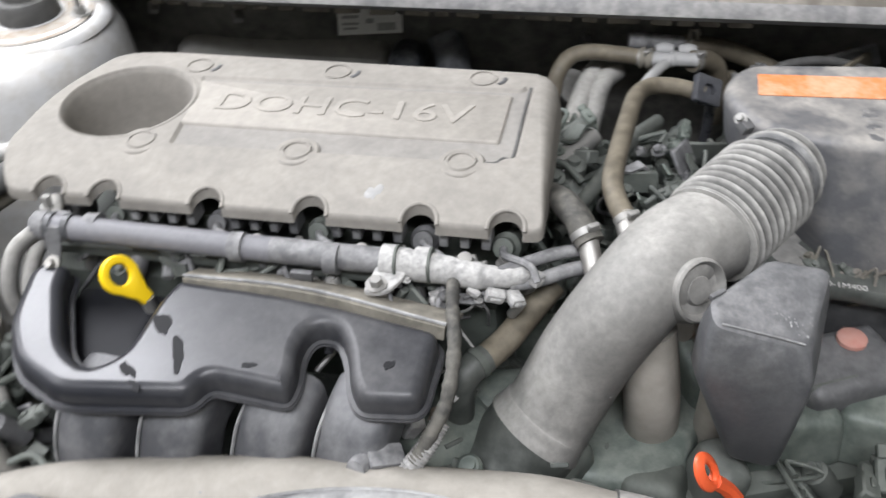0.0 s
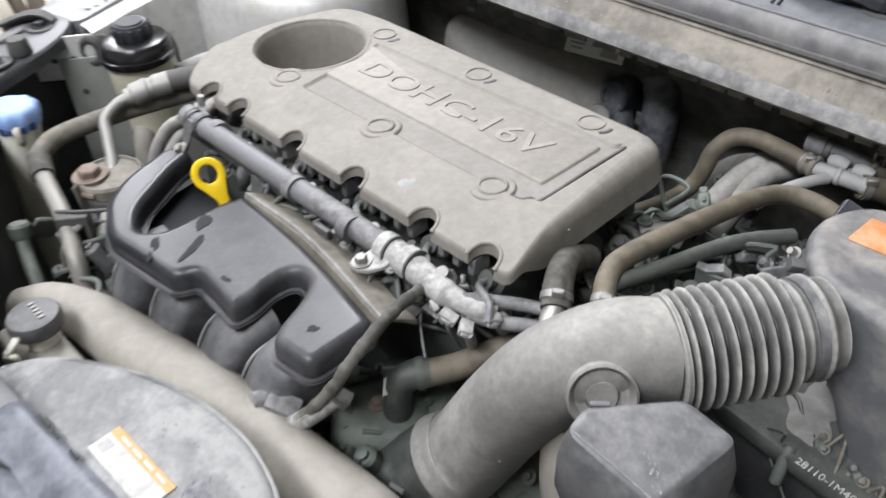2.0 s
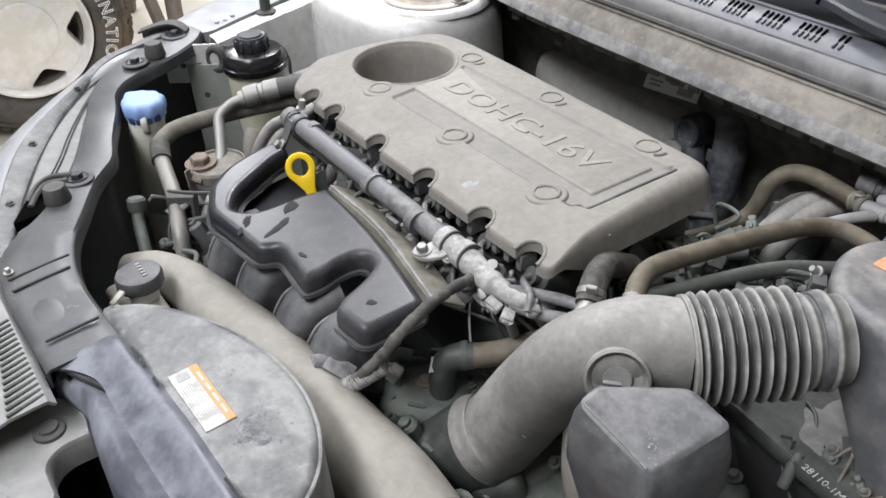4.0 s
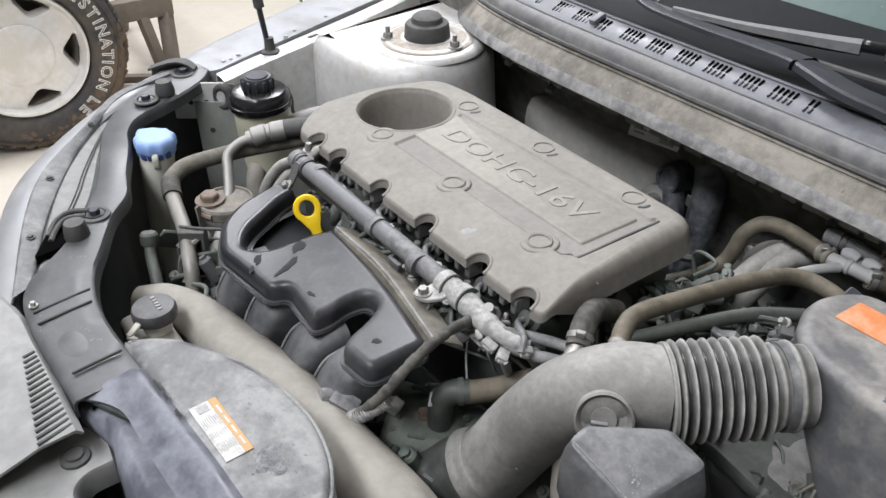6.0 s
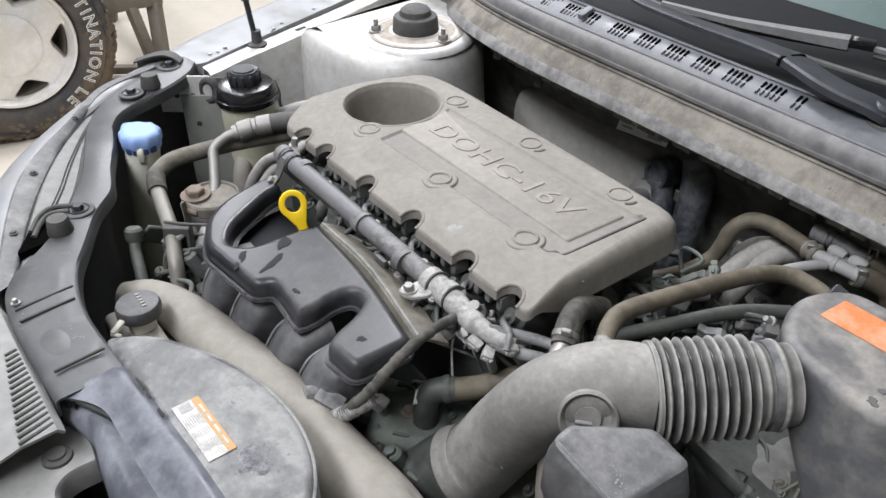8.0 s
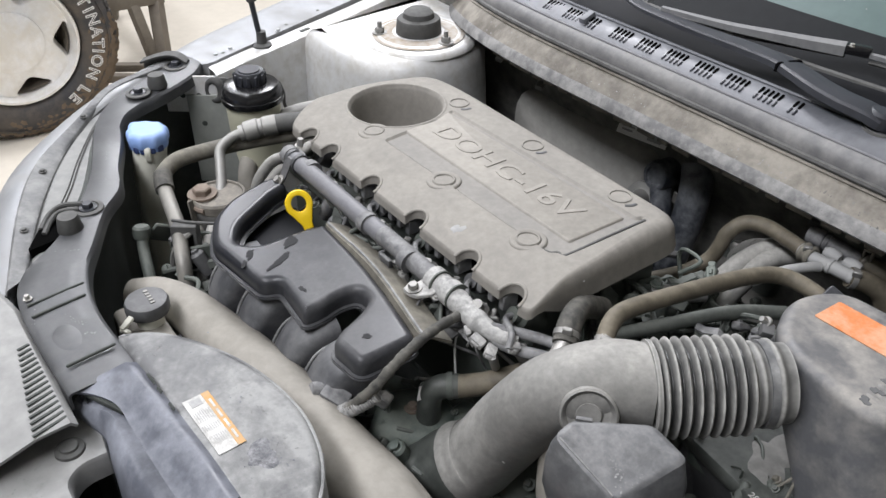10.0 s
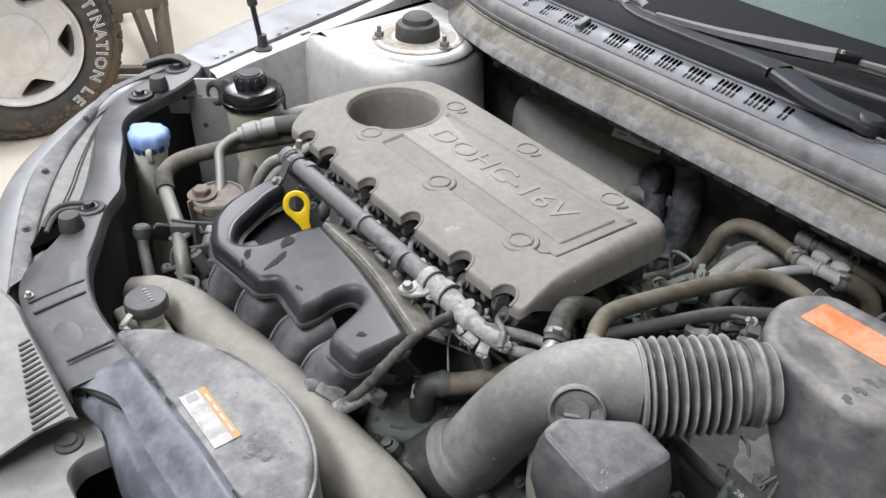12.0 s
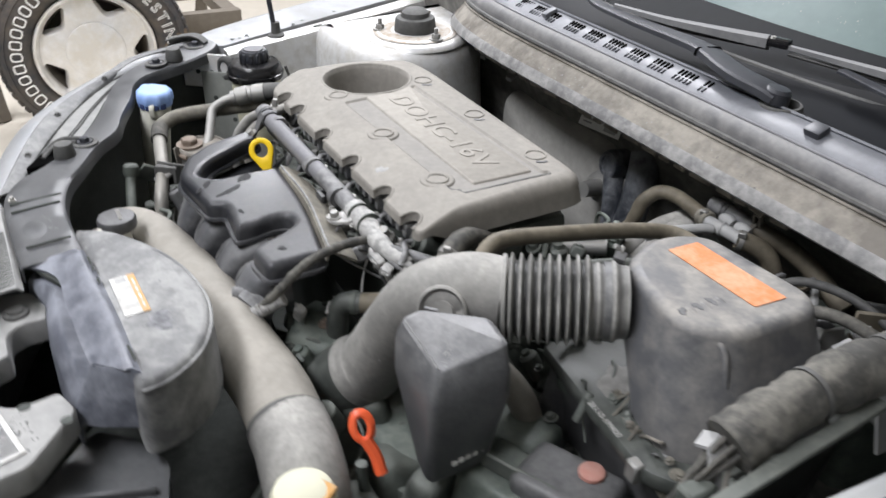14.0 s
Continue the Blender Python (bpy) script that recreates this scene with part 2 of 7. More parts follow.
m_palegrey = material("pale_grey_plastic", (0.26, 0.265, 0.27), 0.5, dust=(0.40, 0.395, 0.37), amount=0.4, up=0.4, patch=20)
m_pipe = material("dusty_alloy_pipe", (0.22, 0.215, 0.2), 0.4, metal=0.5, dust=(0.36, 0.345, 0.31), amount=0.6, up=0.3, patch=22, grain=120, cloud=0.6)
m_lip = material("rubbed_cowl_lip", (0.11, 0.11, 0.112), 0.42, dust=(0.33, 0.326, 0.315), amount=0.55, up=0.2, patch=22, grain=130, bump=0.2, cloud=0.8)
m_collar = material("clean_dark_rubber", (0.03, 0.034, 0.031), 0.35, dust=(0.17, 0.18, 0.165), amount=0.4, up=0.5, patch=12, grain=130, bump=0.05, cloud=0.6)
# the same silver paint in a darker copy
m_wing = material("silver_paint_wing", (0.27, 0.28, 0.295), 0.38, metal=0.5, dust=(0.33, 0.33, 0.325), amount=0.5, up=0.2, patch=9, bump=0.03, cloud=0.7)
m_heap = material("settled_dust", (0.13, 0.128, 0.12), 0.9, dust=(0.27, 0.265, 0.25), amount=0.6, patch=18, grain=140, bump=0.3, cloud=0.5)
# near-black, no sheen: shade painted into slots, wiper joint and panel gap
m_gap_shade = material("gap_shade", (0.004, 0.004, 0.004), 1.0, bump=0.0, spec=0.0)
m_valve = material("dark_valve_plastic", (0.02, 0.023, 0.029), 0.28, dust=(0.26, 0.27, 0.285), amount=0.3, up=0.3, patch=18, grain=120, bump=0.05, cloud=0.95)
m_fleck = material("pale_fleck", (0.25, 0.25, 0.245), 0.8, bump=0.0)
# wiper deck black; also the painted shade in the manifold's pocket
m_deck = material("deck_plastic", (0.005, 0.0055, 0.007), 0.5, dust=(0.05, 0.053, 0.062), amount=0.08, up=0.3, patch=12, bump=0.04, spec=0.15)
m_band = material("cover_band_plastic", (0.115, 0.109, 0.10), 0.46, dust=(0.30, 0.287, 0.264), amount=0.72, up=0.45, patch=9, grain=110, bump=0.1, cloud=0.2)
m_dkgreen = material("oily_green_casting", (0.07, 0.088, 0.077), 0.42, metal=0.15, dust=(0.21, 0.228, 0.2), amount=0.45, up=0.4, patch=20, grain=140, cloud=0.7)
m_tan = material("tan_dust_plate", (0.11, 0.102, 0.088), 0.7, dust=(0.25, 0.23, 0.198), amount=0.6, up=0.3, patch=30, grain=140, cloud=0.6)
m_ochre = material("ochre_dust_plastic", (0.07, 0.066, 0.055), 0.6, dust=(0.26, 0.243, 0.2), amount=0.6, up=0.3, patch=18, grain=140, cloud=0.5)
m_lav = material("clean_conduit", (0.115, 0.116, 0.13), 0.38, dust=(0.3, 0.3, 0.3), amount=0.3, up=0.4, patch=20, grain=150, bump=0.05)
m_plenum = material("plenum_plastic", (0.019, 0.0205, 0.025), 0.27, dust=(0.19, 0.188, 0.186), amount=0.2, up=0.5, patch=8, grain=190, bump=0.03, cloud=0.5, spec=0.33, wiped=(-0.03, 0.03))
m_runner = material("runner_plastic", (0.042, 0.044, 0.05), 0.36, dust=(0.25, 0.25, 0.25), amount=0.3, up=0.2, patch=14, grain=190, bump=0.04, cloud=0.6)

# ---- mesh tools ----
import mathutils


def fill(bm, rings):
    """Closes a flat-lying outline, with the holes that follow it."""
    flat = [v for ring in rings for v in ring]
    for tri in mathutils.geometry.tessellate_polygon([[Vector((v.co.x, v.co.y, 0)) for v in ring] for ring in rings]):
        a, b, c = (flat[i] for i in tri)
        if len({a, b, c}) == 3 and bm.faces.get((a, b, c)) is None:
            bm.faces.new((a, b, c))


def finish(me, mat, angle=38):
    me.materials.append(mat)
    me.shade_smooth()
    me.set_sharp_from_angle(angle=radians(angle))
    return me


def mesh_of(bm, name, mat, angle=38):
    bmesh.ops.recalc_face_normals(bm, faces=bm.faces)
    me = bpy.data.meshes.new(name)
    bm.to_mesh(me)
    bm.free()
    return finish(me, mat, angle)


def thing(name, at, label, category, group="", kind=""):
    """An Empty at the base of a thing; its parts hang under it."""
    ob = new(name)
    ob.location = at
    ob.empty_display_size = 0.02
    return tagged(ob, label, category, group, kind)


def part(name, bm, mat, parent, label="", angle=38):
    """One mesh, given in world places, as a part of a thing or of a part."""
    me = bm if isinstance(bm, bpy.types.Mesh) else mesh_of(bm, name, mat, angle)
    ob = new(name, me)
    top = parent
    shift = Vector(top.location)
    while top.parent:
        top = top.parent
        shift = Vector(top.location)
    ob.parent = parent
    ob.matrix_parent_inverse = Matrix.Translation(-shift) if parent.parent is None else Matrix()
    return tagged(ob, label)


def solo(name, bm, mat, label, category, group="", kind="", angle=38):
    return tagged(new(name, mesh_of(bm, name, mat, angle)), label, category, group, kind)


def spline(pts, n=8):
    """Points along a smooth line through pts."""
    p = [Vector(q) for q in pts]
    if len(p) == 2:
        return [p[0].lerp(p[1], i / n) for i in range(n + 1)]
    p = [p[0] * 2 - p[1]] + p + [p[-1] * 2 - p[-2]]
    out = []
    for a, b, c, d in zip(p, p[1:], p[2:], p[3:]):
        for i in range(n):
            t = i / n
            out.append(0.5 * ((2 * b) + (c - a) * t + (2 * a - 5 * b + 4 * c - d) * t * t + (3 * b - a - 3 * c + d) * t ** 3))
    return out + [p[-2]]


def sweep(pts, radius, n=8, seg=16, caps=True, flat=1.0, bm=None, smooth=True, shape=None):
    """A pipe along pts. radius: a number or a function of the way along, 0 to 1, and of the metres along."""
    bm = bm or bmesh.new()
    line = spline(pts, n) if smooth else [Vector(q) for q in pts]
    far = [0.0]
    for a, b in zip(line, line[1:]):
        far.append(far[-1] + (b - a).length)
    rings, side = [], None
    for i, c in enumerate(line):
        way = (line[min(i + 1, len(line) - 1)] - line[max(i - 1, 0)]).normalized()
        if side is None:
            side = way.orthogonal().normalized() if abs(way.z) > 0.95 else way.cross(Vector((0, 0, 1))).normalized()
        side = (side - way * side.dot(way)).normalized()
        up = side.cross(way)
        r = radius(far[i] / far[-1], far[i]) if callable(radius) else radius
        if shape:
            rings.append([bm.verts.new(c + side * (u * r) + up * (v * r)) for u, v in shape])
        else:
            rings.append([bm.verts.new(c + side * (r * math.cos(k * math.tau / seg)) + up * (r * flat * math.sin(k * math.tau / seg))) for k in range(seg)])
    seg = len(rings[0])
    for a, b in zip(rings, rings[1:]):
        for k in range(seg):
            bm.faces.new((a[k], a[(k + 1) % seg], b[(k + 1) % seg], b[k]))
    if caps:
        bm.faces.new(rings[0])
        bm.faces.new(rings[-1])
    return bm


def lathe(profile, m=None, seg=28, bm=None):
    """Turns (radius, height) pairs round the z axis, then moves them by m."""
    bm = bm or bmesh.new()
    m = m or Matrix()
    rings = []
    for r, z in profile:
        if r < 1e-5:
            rings.append([bm.verts.new(m @ Vector((0, 0, z)))])
        else:
            rings.append([bm.verts.new(m @ Vector((r * math.cos(k * math.tau / seg), r * math.sin(k * math.tau / seg), z))) for k in range(seg)])
    for a, b in zip(rings, rings[1:]):
        for k in range(seg):
            q = [a[k % len(a)], a[(k + 1) % len(a)], b[(k + 1) % len(b)], b[k % len(b)]]
            q = [v for i, v in enumerate(q) if v not in q[:i]]
            if len(q) > 2:
                bm.faces.new(q)
    return bm


def block(size, m, bevel=0.003, steps=2, taper=1.0, bm=None):
    """A box with rounded edges; taper narrows its top."""
    own = bmesh.new()
    bmesh.ops.create_cube(own, size=1)
    for v in own.verts:
        k = taper if v.co.z > 0 else 1
        v.co = Vector((v.co.x * size[0] * k, v.co.y * size[1] * k, v.co.z * size[2]))
    if bevel:
        bmesh.ops.bevel(own, geom=own.edges[:], offset=bevel, segments=steps, profile=0.6, affect="EDGES")
    own.transform(m)
    if bm is None:
        return own
    tmp = bpy.data.meshes.new("tmp")
    own.to_mesh(tmp)
    own.free()
    bm.from_mesh(tmp)
    bpy.data.meshes.remove(tmp)
    return bm


def rounded(pts, r, n=5):
    """A closed outline with its corners rounded; a point may carry its own radius as third value."""
    out = []
    k = len(pts)
    for i in range(k):
        a, b, c = (Vector(pts[(i + j) % k][:2]) for j in (-1, 0, 1))
        rad = pts[i][2] if len(pts[i]) > 2 else r
        u, v = (a - b), (c - b)
        cut = min(rad, u.length * 0.49, v.length * 0.49)
        p, q = b + u.normalized() * cut, b + v.normalized() * cut
        if cut < 1e-5:
            out.append(b)
            continue
        for s in range(n + 1):
            t = s / n
            out.append(p * (1 - t) ** 2 + b * 2 * t * (1 - t) + q * t * t)
    return [(v.x, v.y) for v in out]


def inset(outline, d):
    """The outline moved inwards by d (counter-clockwise outlines)."""
    k, out = len(outline), []
    for i in range(k):
        a, b, c = (Vector(outline[(i + j) % k]) for j in (-1, 0, 1))
        e, g = (b - a), (c - b)
        if e.length < 1e-9 or g.length < 1e-9:
            e = g = (c - a)
        e, g = e.normalized(), g.normalized()
        na, nb = Vector((-e.y, e.x)), Vector((-g.y, g.x))
        nn = na + nb
        nn = nn / max(nn.length_squared, 0.6) * 2 if nn.length > 1e-6 else na
        out.append((b.x + nn.x * d, b.y + nn.y * d))
    return out


def shell(outline, levels, holes=(), bm=None, height=None, close=False, weight=None):
    """Walls that follow (inset, z) levels up from an outline, and a top with holes. holes: (outline, levels) that go down from the top.
    height: a function of x, y that is added to z."""
    bm = bm or bmesh.new()
    lift = height or (lambda x, y: 0.0)

    def loops(out, steps):
        rings = []
        for d, z in steps:
            o = inset(out, d) if d else out
            if weight:
                o = [(a[0] + (b[0] - a[0]) * weight(*a), a[1] + (b[1] - a[1]) * weight(*a)) for a, b in zip(out, o)]
            rings.append([bm.verts.new((x, y, z + lift(x, y))) for x, y in o])
        for a, b in zip(rings, rings[1:]):
            for i in range(len(a)):
                j = (i + 1) % len(a)
                bm.faces.new((a[i], a[j], b[j], b[i]))
        return rings

    outer = loops(outline, levels)
    tops = [outer[-1]]
    for hole, steps in holes:
        rings = loops(hole, steps)
        tops.append(rings[0])
        fill(bm, [rings[-1]])
    fill(bm, tops)
    if close:
        fill(bm, [outer[0]])
    return bm


def strip(lines, bm=None, close=False):
    """A skin over rows of points (one row after another)."""
    bm = bm or bmesh.new()
    rows = [[bm.verts.new(p) for p in row] for row in lines]
    for a, b in zip(rows, rows[1:]):
        for i in range(len(a) - 1):
            bm.faces.new((a[i], a[i + 1], b[i + 1], b[i]))
    return bm


def thick(bm, d):
    """Gives a skin a thickness of d against its normals."""
    bmesh.ops.recalc_face_normals(bm, faces=bm.faces)
    bmesh.ops.solidify(bm, geom=bm.faces[:], thickness=d)
    return bm


def circle(x, y, r, n=28):
    return [(x + r * math.cos(i * math.tau / n), y + r * math.sin(i * math.tau / n)) for i in range(n)]


def letters(text, size, m, depth=0.0006, bevel=0.0, fatter=0.0):
    """Writing in the built-in font as a mesh, centred on m; fatter widens its strokes."""
    cu = bpy.data.curves.new("writing", "FONT")
    cu.body, cu.size, cu.align_x, cu.align_y, cu.extrude, cu.bevel_depth, cu.resolution_u = text, size, "CENTER", "CENTER", depth, bevel, 3
    cu.offset = fatter
    ob = bpy.data.objects.new("writing", cu)
    scene.collection.objects.link(ob)
    dg = bpy.context.evaluated_depsgraph_get()
    me = bpy.data.meshes.new_from_object(ob.evaluated_get(dg))
    bpy.data.objects.remove(ob)
    bpy.data.curves.remove(cu)
    me.transform(m)
    return me


def hexbolt(at, r, h, way=(0, 0, 1), washer=True, bm=None):
    m = Matrix.Translation(at) @ Vector((0, 0, 1)).rotation_difference(Vector(way)).to_matrix().to_4x4()
    bm = bm or bmesh.new()
    if washer:
        lathe([(0, 0), (r * 1.6, 0), (r * 1.6, h * 0.25), (0, h * 0.25)], m, 16, bm)
    lathe([(0, h * 0.25), (r, h * 0.25), (r, h * 0.85), (r * 0.85, h), (0, h)], m, 6, bm)
    return bm


def loft(rings, bm=None, caps=(False, True)):
    """A skin through rings of the same number of places, closed at the ends named in caps."""
    bm = bm or bmesh.new()
    rows = [[bm.verts.new(p) for p in ring] for ring in rings]
    for a, b in zip(rows, rows[1:]):
        for i in range(len(a)):
            j = (i + 1) % len(a)
            bm.faces.new((a[i], a[j], b[j], b[i]))
    for flag, row in zip(caps, (rows[0], rows[-1])):
        if flag:
            fill(bm, [row])
    return bm


def lifted(outline, z, d=0.0, height=None):
    return [(x, y, z + (height(x, y) if height else 0.0)) for x, y in (inset(outline, d) if d else outline)]


def blob(x, y, r, seed, stretch=1.0, turn=0.0, n=22):
    """An uneven closed outline round a place."""
    rnd = random.Random(seed)
    ph = [rnd.uniform(0, math.tau) for _ in range(4)]
    out = []
    for i in range(n):
        a = i * math.tau / n
        k = r * (1 + 0.22 * math.sin(2 * a + ph[0]) + 0.13 * math.sin(3 * a + ph[1]) + 0.1 * math.sin(5 * a + ph[2]) + 0.07 * math.sin(7 * a + ph[3]))
        u, v = k * math.cos(a) * stretch, k * math.sin(a)
        c, q = math.cos(math.radians(turn)), math.sin(math.radians(turn))
        out.append((x + u * c - v * q, y + u * q + v * c))
    return out


def clutter(parent, rnd, count, area, mats, big=1.0, flat=True):
    """Small castings, bosses, bolts, plugs and short leads filling a box-shaped stretch of a thing."""
    (x0, x1), (y0, y1), (z0, z1) = area
    for i in range(count):
        x, y, z = rnd.uniform(x0, x1), rnd.uniform(y0, y1), rnd.uniform(z0, z1)
        mat = rnd.choice(mats)
        k = big * rnd.uniform(0.7, 1.3)
        turn = pose(x, y, z, rnd.uniform(-35, 35), rnd.uniform(-35, 35), rnd.uniform(0, 180))
        kind = i % (6 if flat else 4)
        if kind == 0:
            part("boss", lathe([(0.012 * k, -0.03), (0.012 * k, 0), (0.009 * k, 0.003), (0.006 * k, 0.003), (0.006 * k, 0.008 * k), (0, 0.009 * k)], turn, 14), mat, parent)
        elif kind == 1:
            part("bolt", hexbolt((x, y, z), 0.0055 * k, 0.008 * k, (rnd.uniform(-0.6, 0.6), rnd.uniform(-0.8, 0.2), 1)), mat, parent)
        elif kind == 2:
            part("lead", sweep([(x, y, z), (x + rnd.uniform(-0.03, 0.03) * k, y + rnd.uniform(-0.03, 0.03) * k, z + rnd.uniform(-0.005, 0.015)), (x + rnd.uniform(-0.06, 0.06) * k, y + rnd.uniform(-0.06, 0.06) * k, z - rnd.uniform(0, 0.02)),
                                (x + rnd.uniform(-0.09, 0.09) * k, y + rnd.uniform(-0.09, 0.09) * k, z - 0.05)], rnd.uniform(0.002, 0.0042) * k, 6, 8), mat, parent)
        elif kind == 3:
            bm = block((0.026 * k, 0.016 * k, 0.014 * k), turn, 0.002, 1)
            block((0.012 * k, 0.012 * k, 0.01 * k), turn @ pose(0.018 * k, 0, 0), 0.0015, 1, bm=bm)
            block((0.010 * k, 0.004, 0.003), turn @ pose(0, 0, 0.008 * k), 0.0008, 1, bm=bm)
            part("plug", bm, mat, parent)
        elif kind == 4:
            bm = block((0.05 * k, 0.005, 0.03 * k), turn, 0.0018, 1)
            block((0.006, 0.02 * k, 0.024 * k), turn @ pose(0.012 * k, 0.008 * k, -0.002), 0.0015, 1, bm=bm)
            part("rib", bm, mat, parent)
        else:
            part("bracket", thick(strip([[turn @ Vector((u * k, v * k, w * k)) for u in (-0.008, 0.008)] for v, w in ((-0.02, -0.012), (-0.012, 0.0), (0.008, 0.001), (0.018, 0.008))]), 0.0025), mat, parent)


def specks(count, x, y, rx, ry, z, size, seed, height=None, turn=0.0):
    """A scatter of thin flecks of dust or rubbed marks lying on a surface, thicker towards the middle."""
    rnd = random.Random(seed)
    bm = bmesh.new()
    c, q = math.cos(math.radians(turn)), math.sin(math.radians(turn))
    for i in range(count):
        u, v = max(-1.6, min(1.6, rnd.gauss(0, 0.6))) * rx, max(-1.6, min(1.6, rnd.gauss(0, 0.6))) * ry
        px, py = x + u * c - v * q, y + u * q + v * c
        r, a0, st = size * rnd.uniform(0.35, 1.2) * rnd.uniform(0.5, 1), rnd.uniform(0, math.tau), rnd.uniform(0.4, 1)
        ring = []
        for k in range(6):
            a = k * math.tau / 6
            w = r * rnd.uniform(0.6, 1.1)
            uu, vv = w * math.cos(a), w * st * math.sin(a)
            ex, ey = px + uu * math.cos(a0) - vv * math.sin(a0), py + uu * math.sin(a0) + vv * math.cos(a0)
            ring.append(bm.verts.new((ex, ey, z + (height(ex, ey) if height else 0.0))))
        bm.faces.new(ring)
    return bm

# ---- the garage ----
def slab(name, size, at, mat, label, category):
    return tagged(solo(name, block(size, pose(*at), 0), mat, label, category, kind="structure"))


slab("floor", (11, 11, 0.2), (-0.5, 0.5, FLOOR_Z - 0.1), m_concrete, "pale dusty concrete garage floor", "floor")
slab("wall_west", (0.2, 11, 4.2), (-6.1, 0.5, 2.1), m_wall, "plain pale painted garage wall", "wall")
slab("wall_east", (0.2, 11, 4.2), (5.1, 0.5, 2.1), m_wall, "plain pale painted garage wall", "wall")
slab("wall_north", (11, 0.2, 4.2), (-0.5, 6.1, 2.1), m_wall, "plain pale painted garage wall", "wall")
slab("wall_south", (11, 0.2, 4.2), (-0.5, -5.1, 2.1), m_wall, "plain pale painted garage wall", "wall")
slab("ceiling", (11, 11, 0.2), (-0.5, 0.5, 4.2), m_wall, "plain pale garage ceiling", "ceiling")


# ---- spare wheel and stand behind the car ----
def spare_wheel():
    r_t, r_r, w = 0.318, 0.2007, 0.105
    c = Vector((-2.219, -0.094, FLOOR_Z + r_t))
    w_ob = thing("spare_wheel", (c.x, c.y, FLOOR_Z), "muddy off-road tyre on a five-spoke alloy rim standing on concrete", "wheel")
    m = Matrix.Translation(c) @ pose(0, 0, 0, 0, 90, -4)
    prof = [(r_r, -w), (r_r + 0.02, -w - 0.012), (r_t - 0.05, -w - 0.016), (r_t - 0.016, -w + 0.008), (r_t - 0.003, -w + 0.035), (r_t, 0), (r_t - 0.003, w - 0.035), (r_t - 0.008, w - 0.016),
            (r_t - 0.02, w + 0.004), (r_t - 0.05, w + 0.014), (r_r + 0.035, w + 0.014), (r_r + 0.016, w + 0.006), (r_r + 0.004, w - 0.006), (r_r - 0.02, w * 0.5), (r_r - 0.02, -w * 0.5), (r_r, -w)]
    tyre = part("tyre", lathe(prof, m, 88), m_tyre, w_ob, "black tyre with raised white lettering and dried mud", angle=60)
    part("sidewall_ridge", lathe([(r_t - 0.033, w + 0.009), (r_t - 0.0315, w + 0.0115), (r_t - 0.030, w + 0.0075)], m, 88), m_tyre, tyre)
    # low tread blocks round the shoulder
    bm = bmesh.new()
    for i in range(64):
        a = i * math.tau / 64
        for q in (-1, 1):
            block((0.012, 0.025, 0.046), m @ pose(0, 0, 0, 0, 0, math.degrees(a) + 1.5 * q) @ pose(r_t - 0.005, 0, q * (w - 0.034)), 0.003, 1, bm=bm)
    tagged(part("tread", bm, m_tyre, tyre), kind="stuff")
    # crusts of mud on the lower shoulder
    bm = bmesh.new()
    rnd = random.Random(4)
    for i in range(900):
        a = math.radians(rnd.triangular(-25, 100, 66))
        rr = r_t + 0.002 - abs(rnd.gauss(0, 0.028))
        size = rnd.uniform(0.003, 0.011)
        z = w + 0.0135 if rr < r_t - 0.05 else w + 0.0135 - (rr - r_t + 0.05) * 0.4
        if rr > r_t - 0.02:
            z = w + 0.003 - (rr - r_t + 0.02) * 1.3
        mm = m @ pose(0, 0, 0, 0, 0, math.degrees(a)) @ pose(rr, 0, z, 0, 0, rnd.uniform(0, 180)) @ Matrix.Diagonal((size * 1.5, size, 0.0011, 1))
        bmesh.ops.create_icosphere(bm, subdivisions=1, radius=1, matrix=mm)
    tagged(part("mud", bm, m_mud, tyre, "dried brown mud"), kind="stuff")
    # outlined lettering round the sidewall, read from outside
    for ch, a in zip("DESTINATIONLE", (138, 130, 121.5, 113, 106, 98.5, 89, 80.5, 74.5, 67, 56.5, 42.5, 33.5)):
        mm = m @ pose(0, 0, 0, 0, 0, a) @ pose(r_r * 1.25, 0, w + 0.0145) @ pose(0, 0, 0, 0, 0, -90)
        lt = part("letter", finish(letters(ch, 0.05, mm, 0.001, 0.0, 0.0016), m_white), m_white, tyre, "white letter outline")
        part("letter_face", finish(letters(ch, 0.05, mm, 0.0018, 0.0, -0.0012), m_tyre), m_tyre, lt, "black letter face")
    for i in range(11):
        a = -139 + i * 9.2
        mm = m @ pose(0, 0, 0, 0, 0, a) @ pose(r_r * 1.25, 0, w + 0.0145)
        o = [mm @ Vector((x, y, 0)) for x, y in rounded([(-0.017, -0.013), (0.017, -0.013), (0.017, 0.013), (-0.017, 0.013)], 0.008 + 0.003 * (i % 2), 4)]
        bm = sweep(o + o[:1], 0.003, 1, 6, smooth=False, caps=False)
        part("letter_bar", bm, m_white, tyre)
    # rim: lip, dished face with five openings, hub cap
    f = w - 0.004
    part("rim_lip", lathe([(r_r - 0.002, f - 0.012), (r_r + 0.0, f + 0.002), (r_r - 0.003, f + 0.010), (r_r - 0.010, f + 0.010), (r_r - 0.015, f + 0.002), (r_r - 0.019, f - 0.014), (r_r - 0.026, f - 0.02), (r_r - 0.03, f - 0.16), (r_r - 0.01, f - 0.16)], m, 80), m_rim, w_ob, "polished alloy lip with yellowed lacquer", angle=50)
    part("rim_barrel", lathe([(r_r - 0.031, f - 0.018), (r_r - 0.034, f - 0.06), (r_r - 0.05, f - 0.1)], m, 60), m_stand, w_ob, "brown dusty inside of the rim")
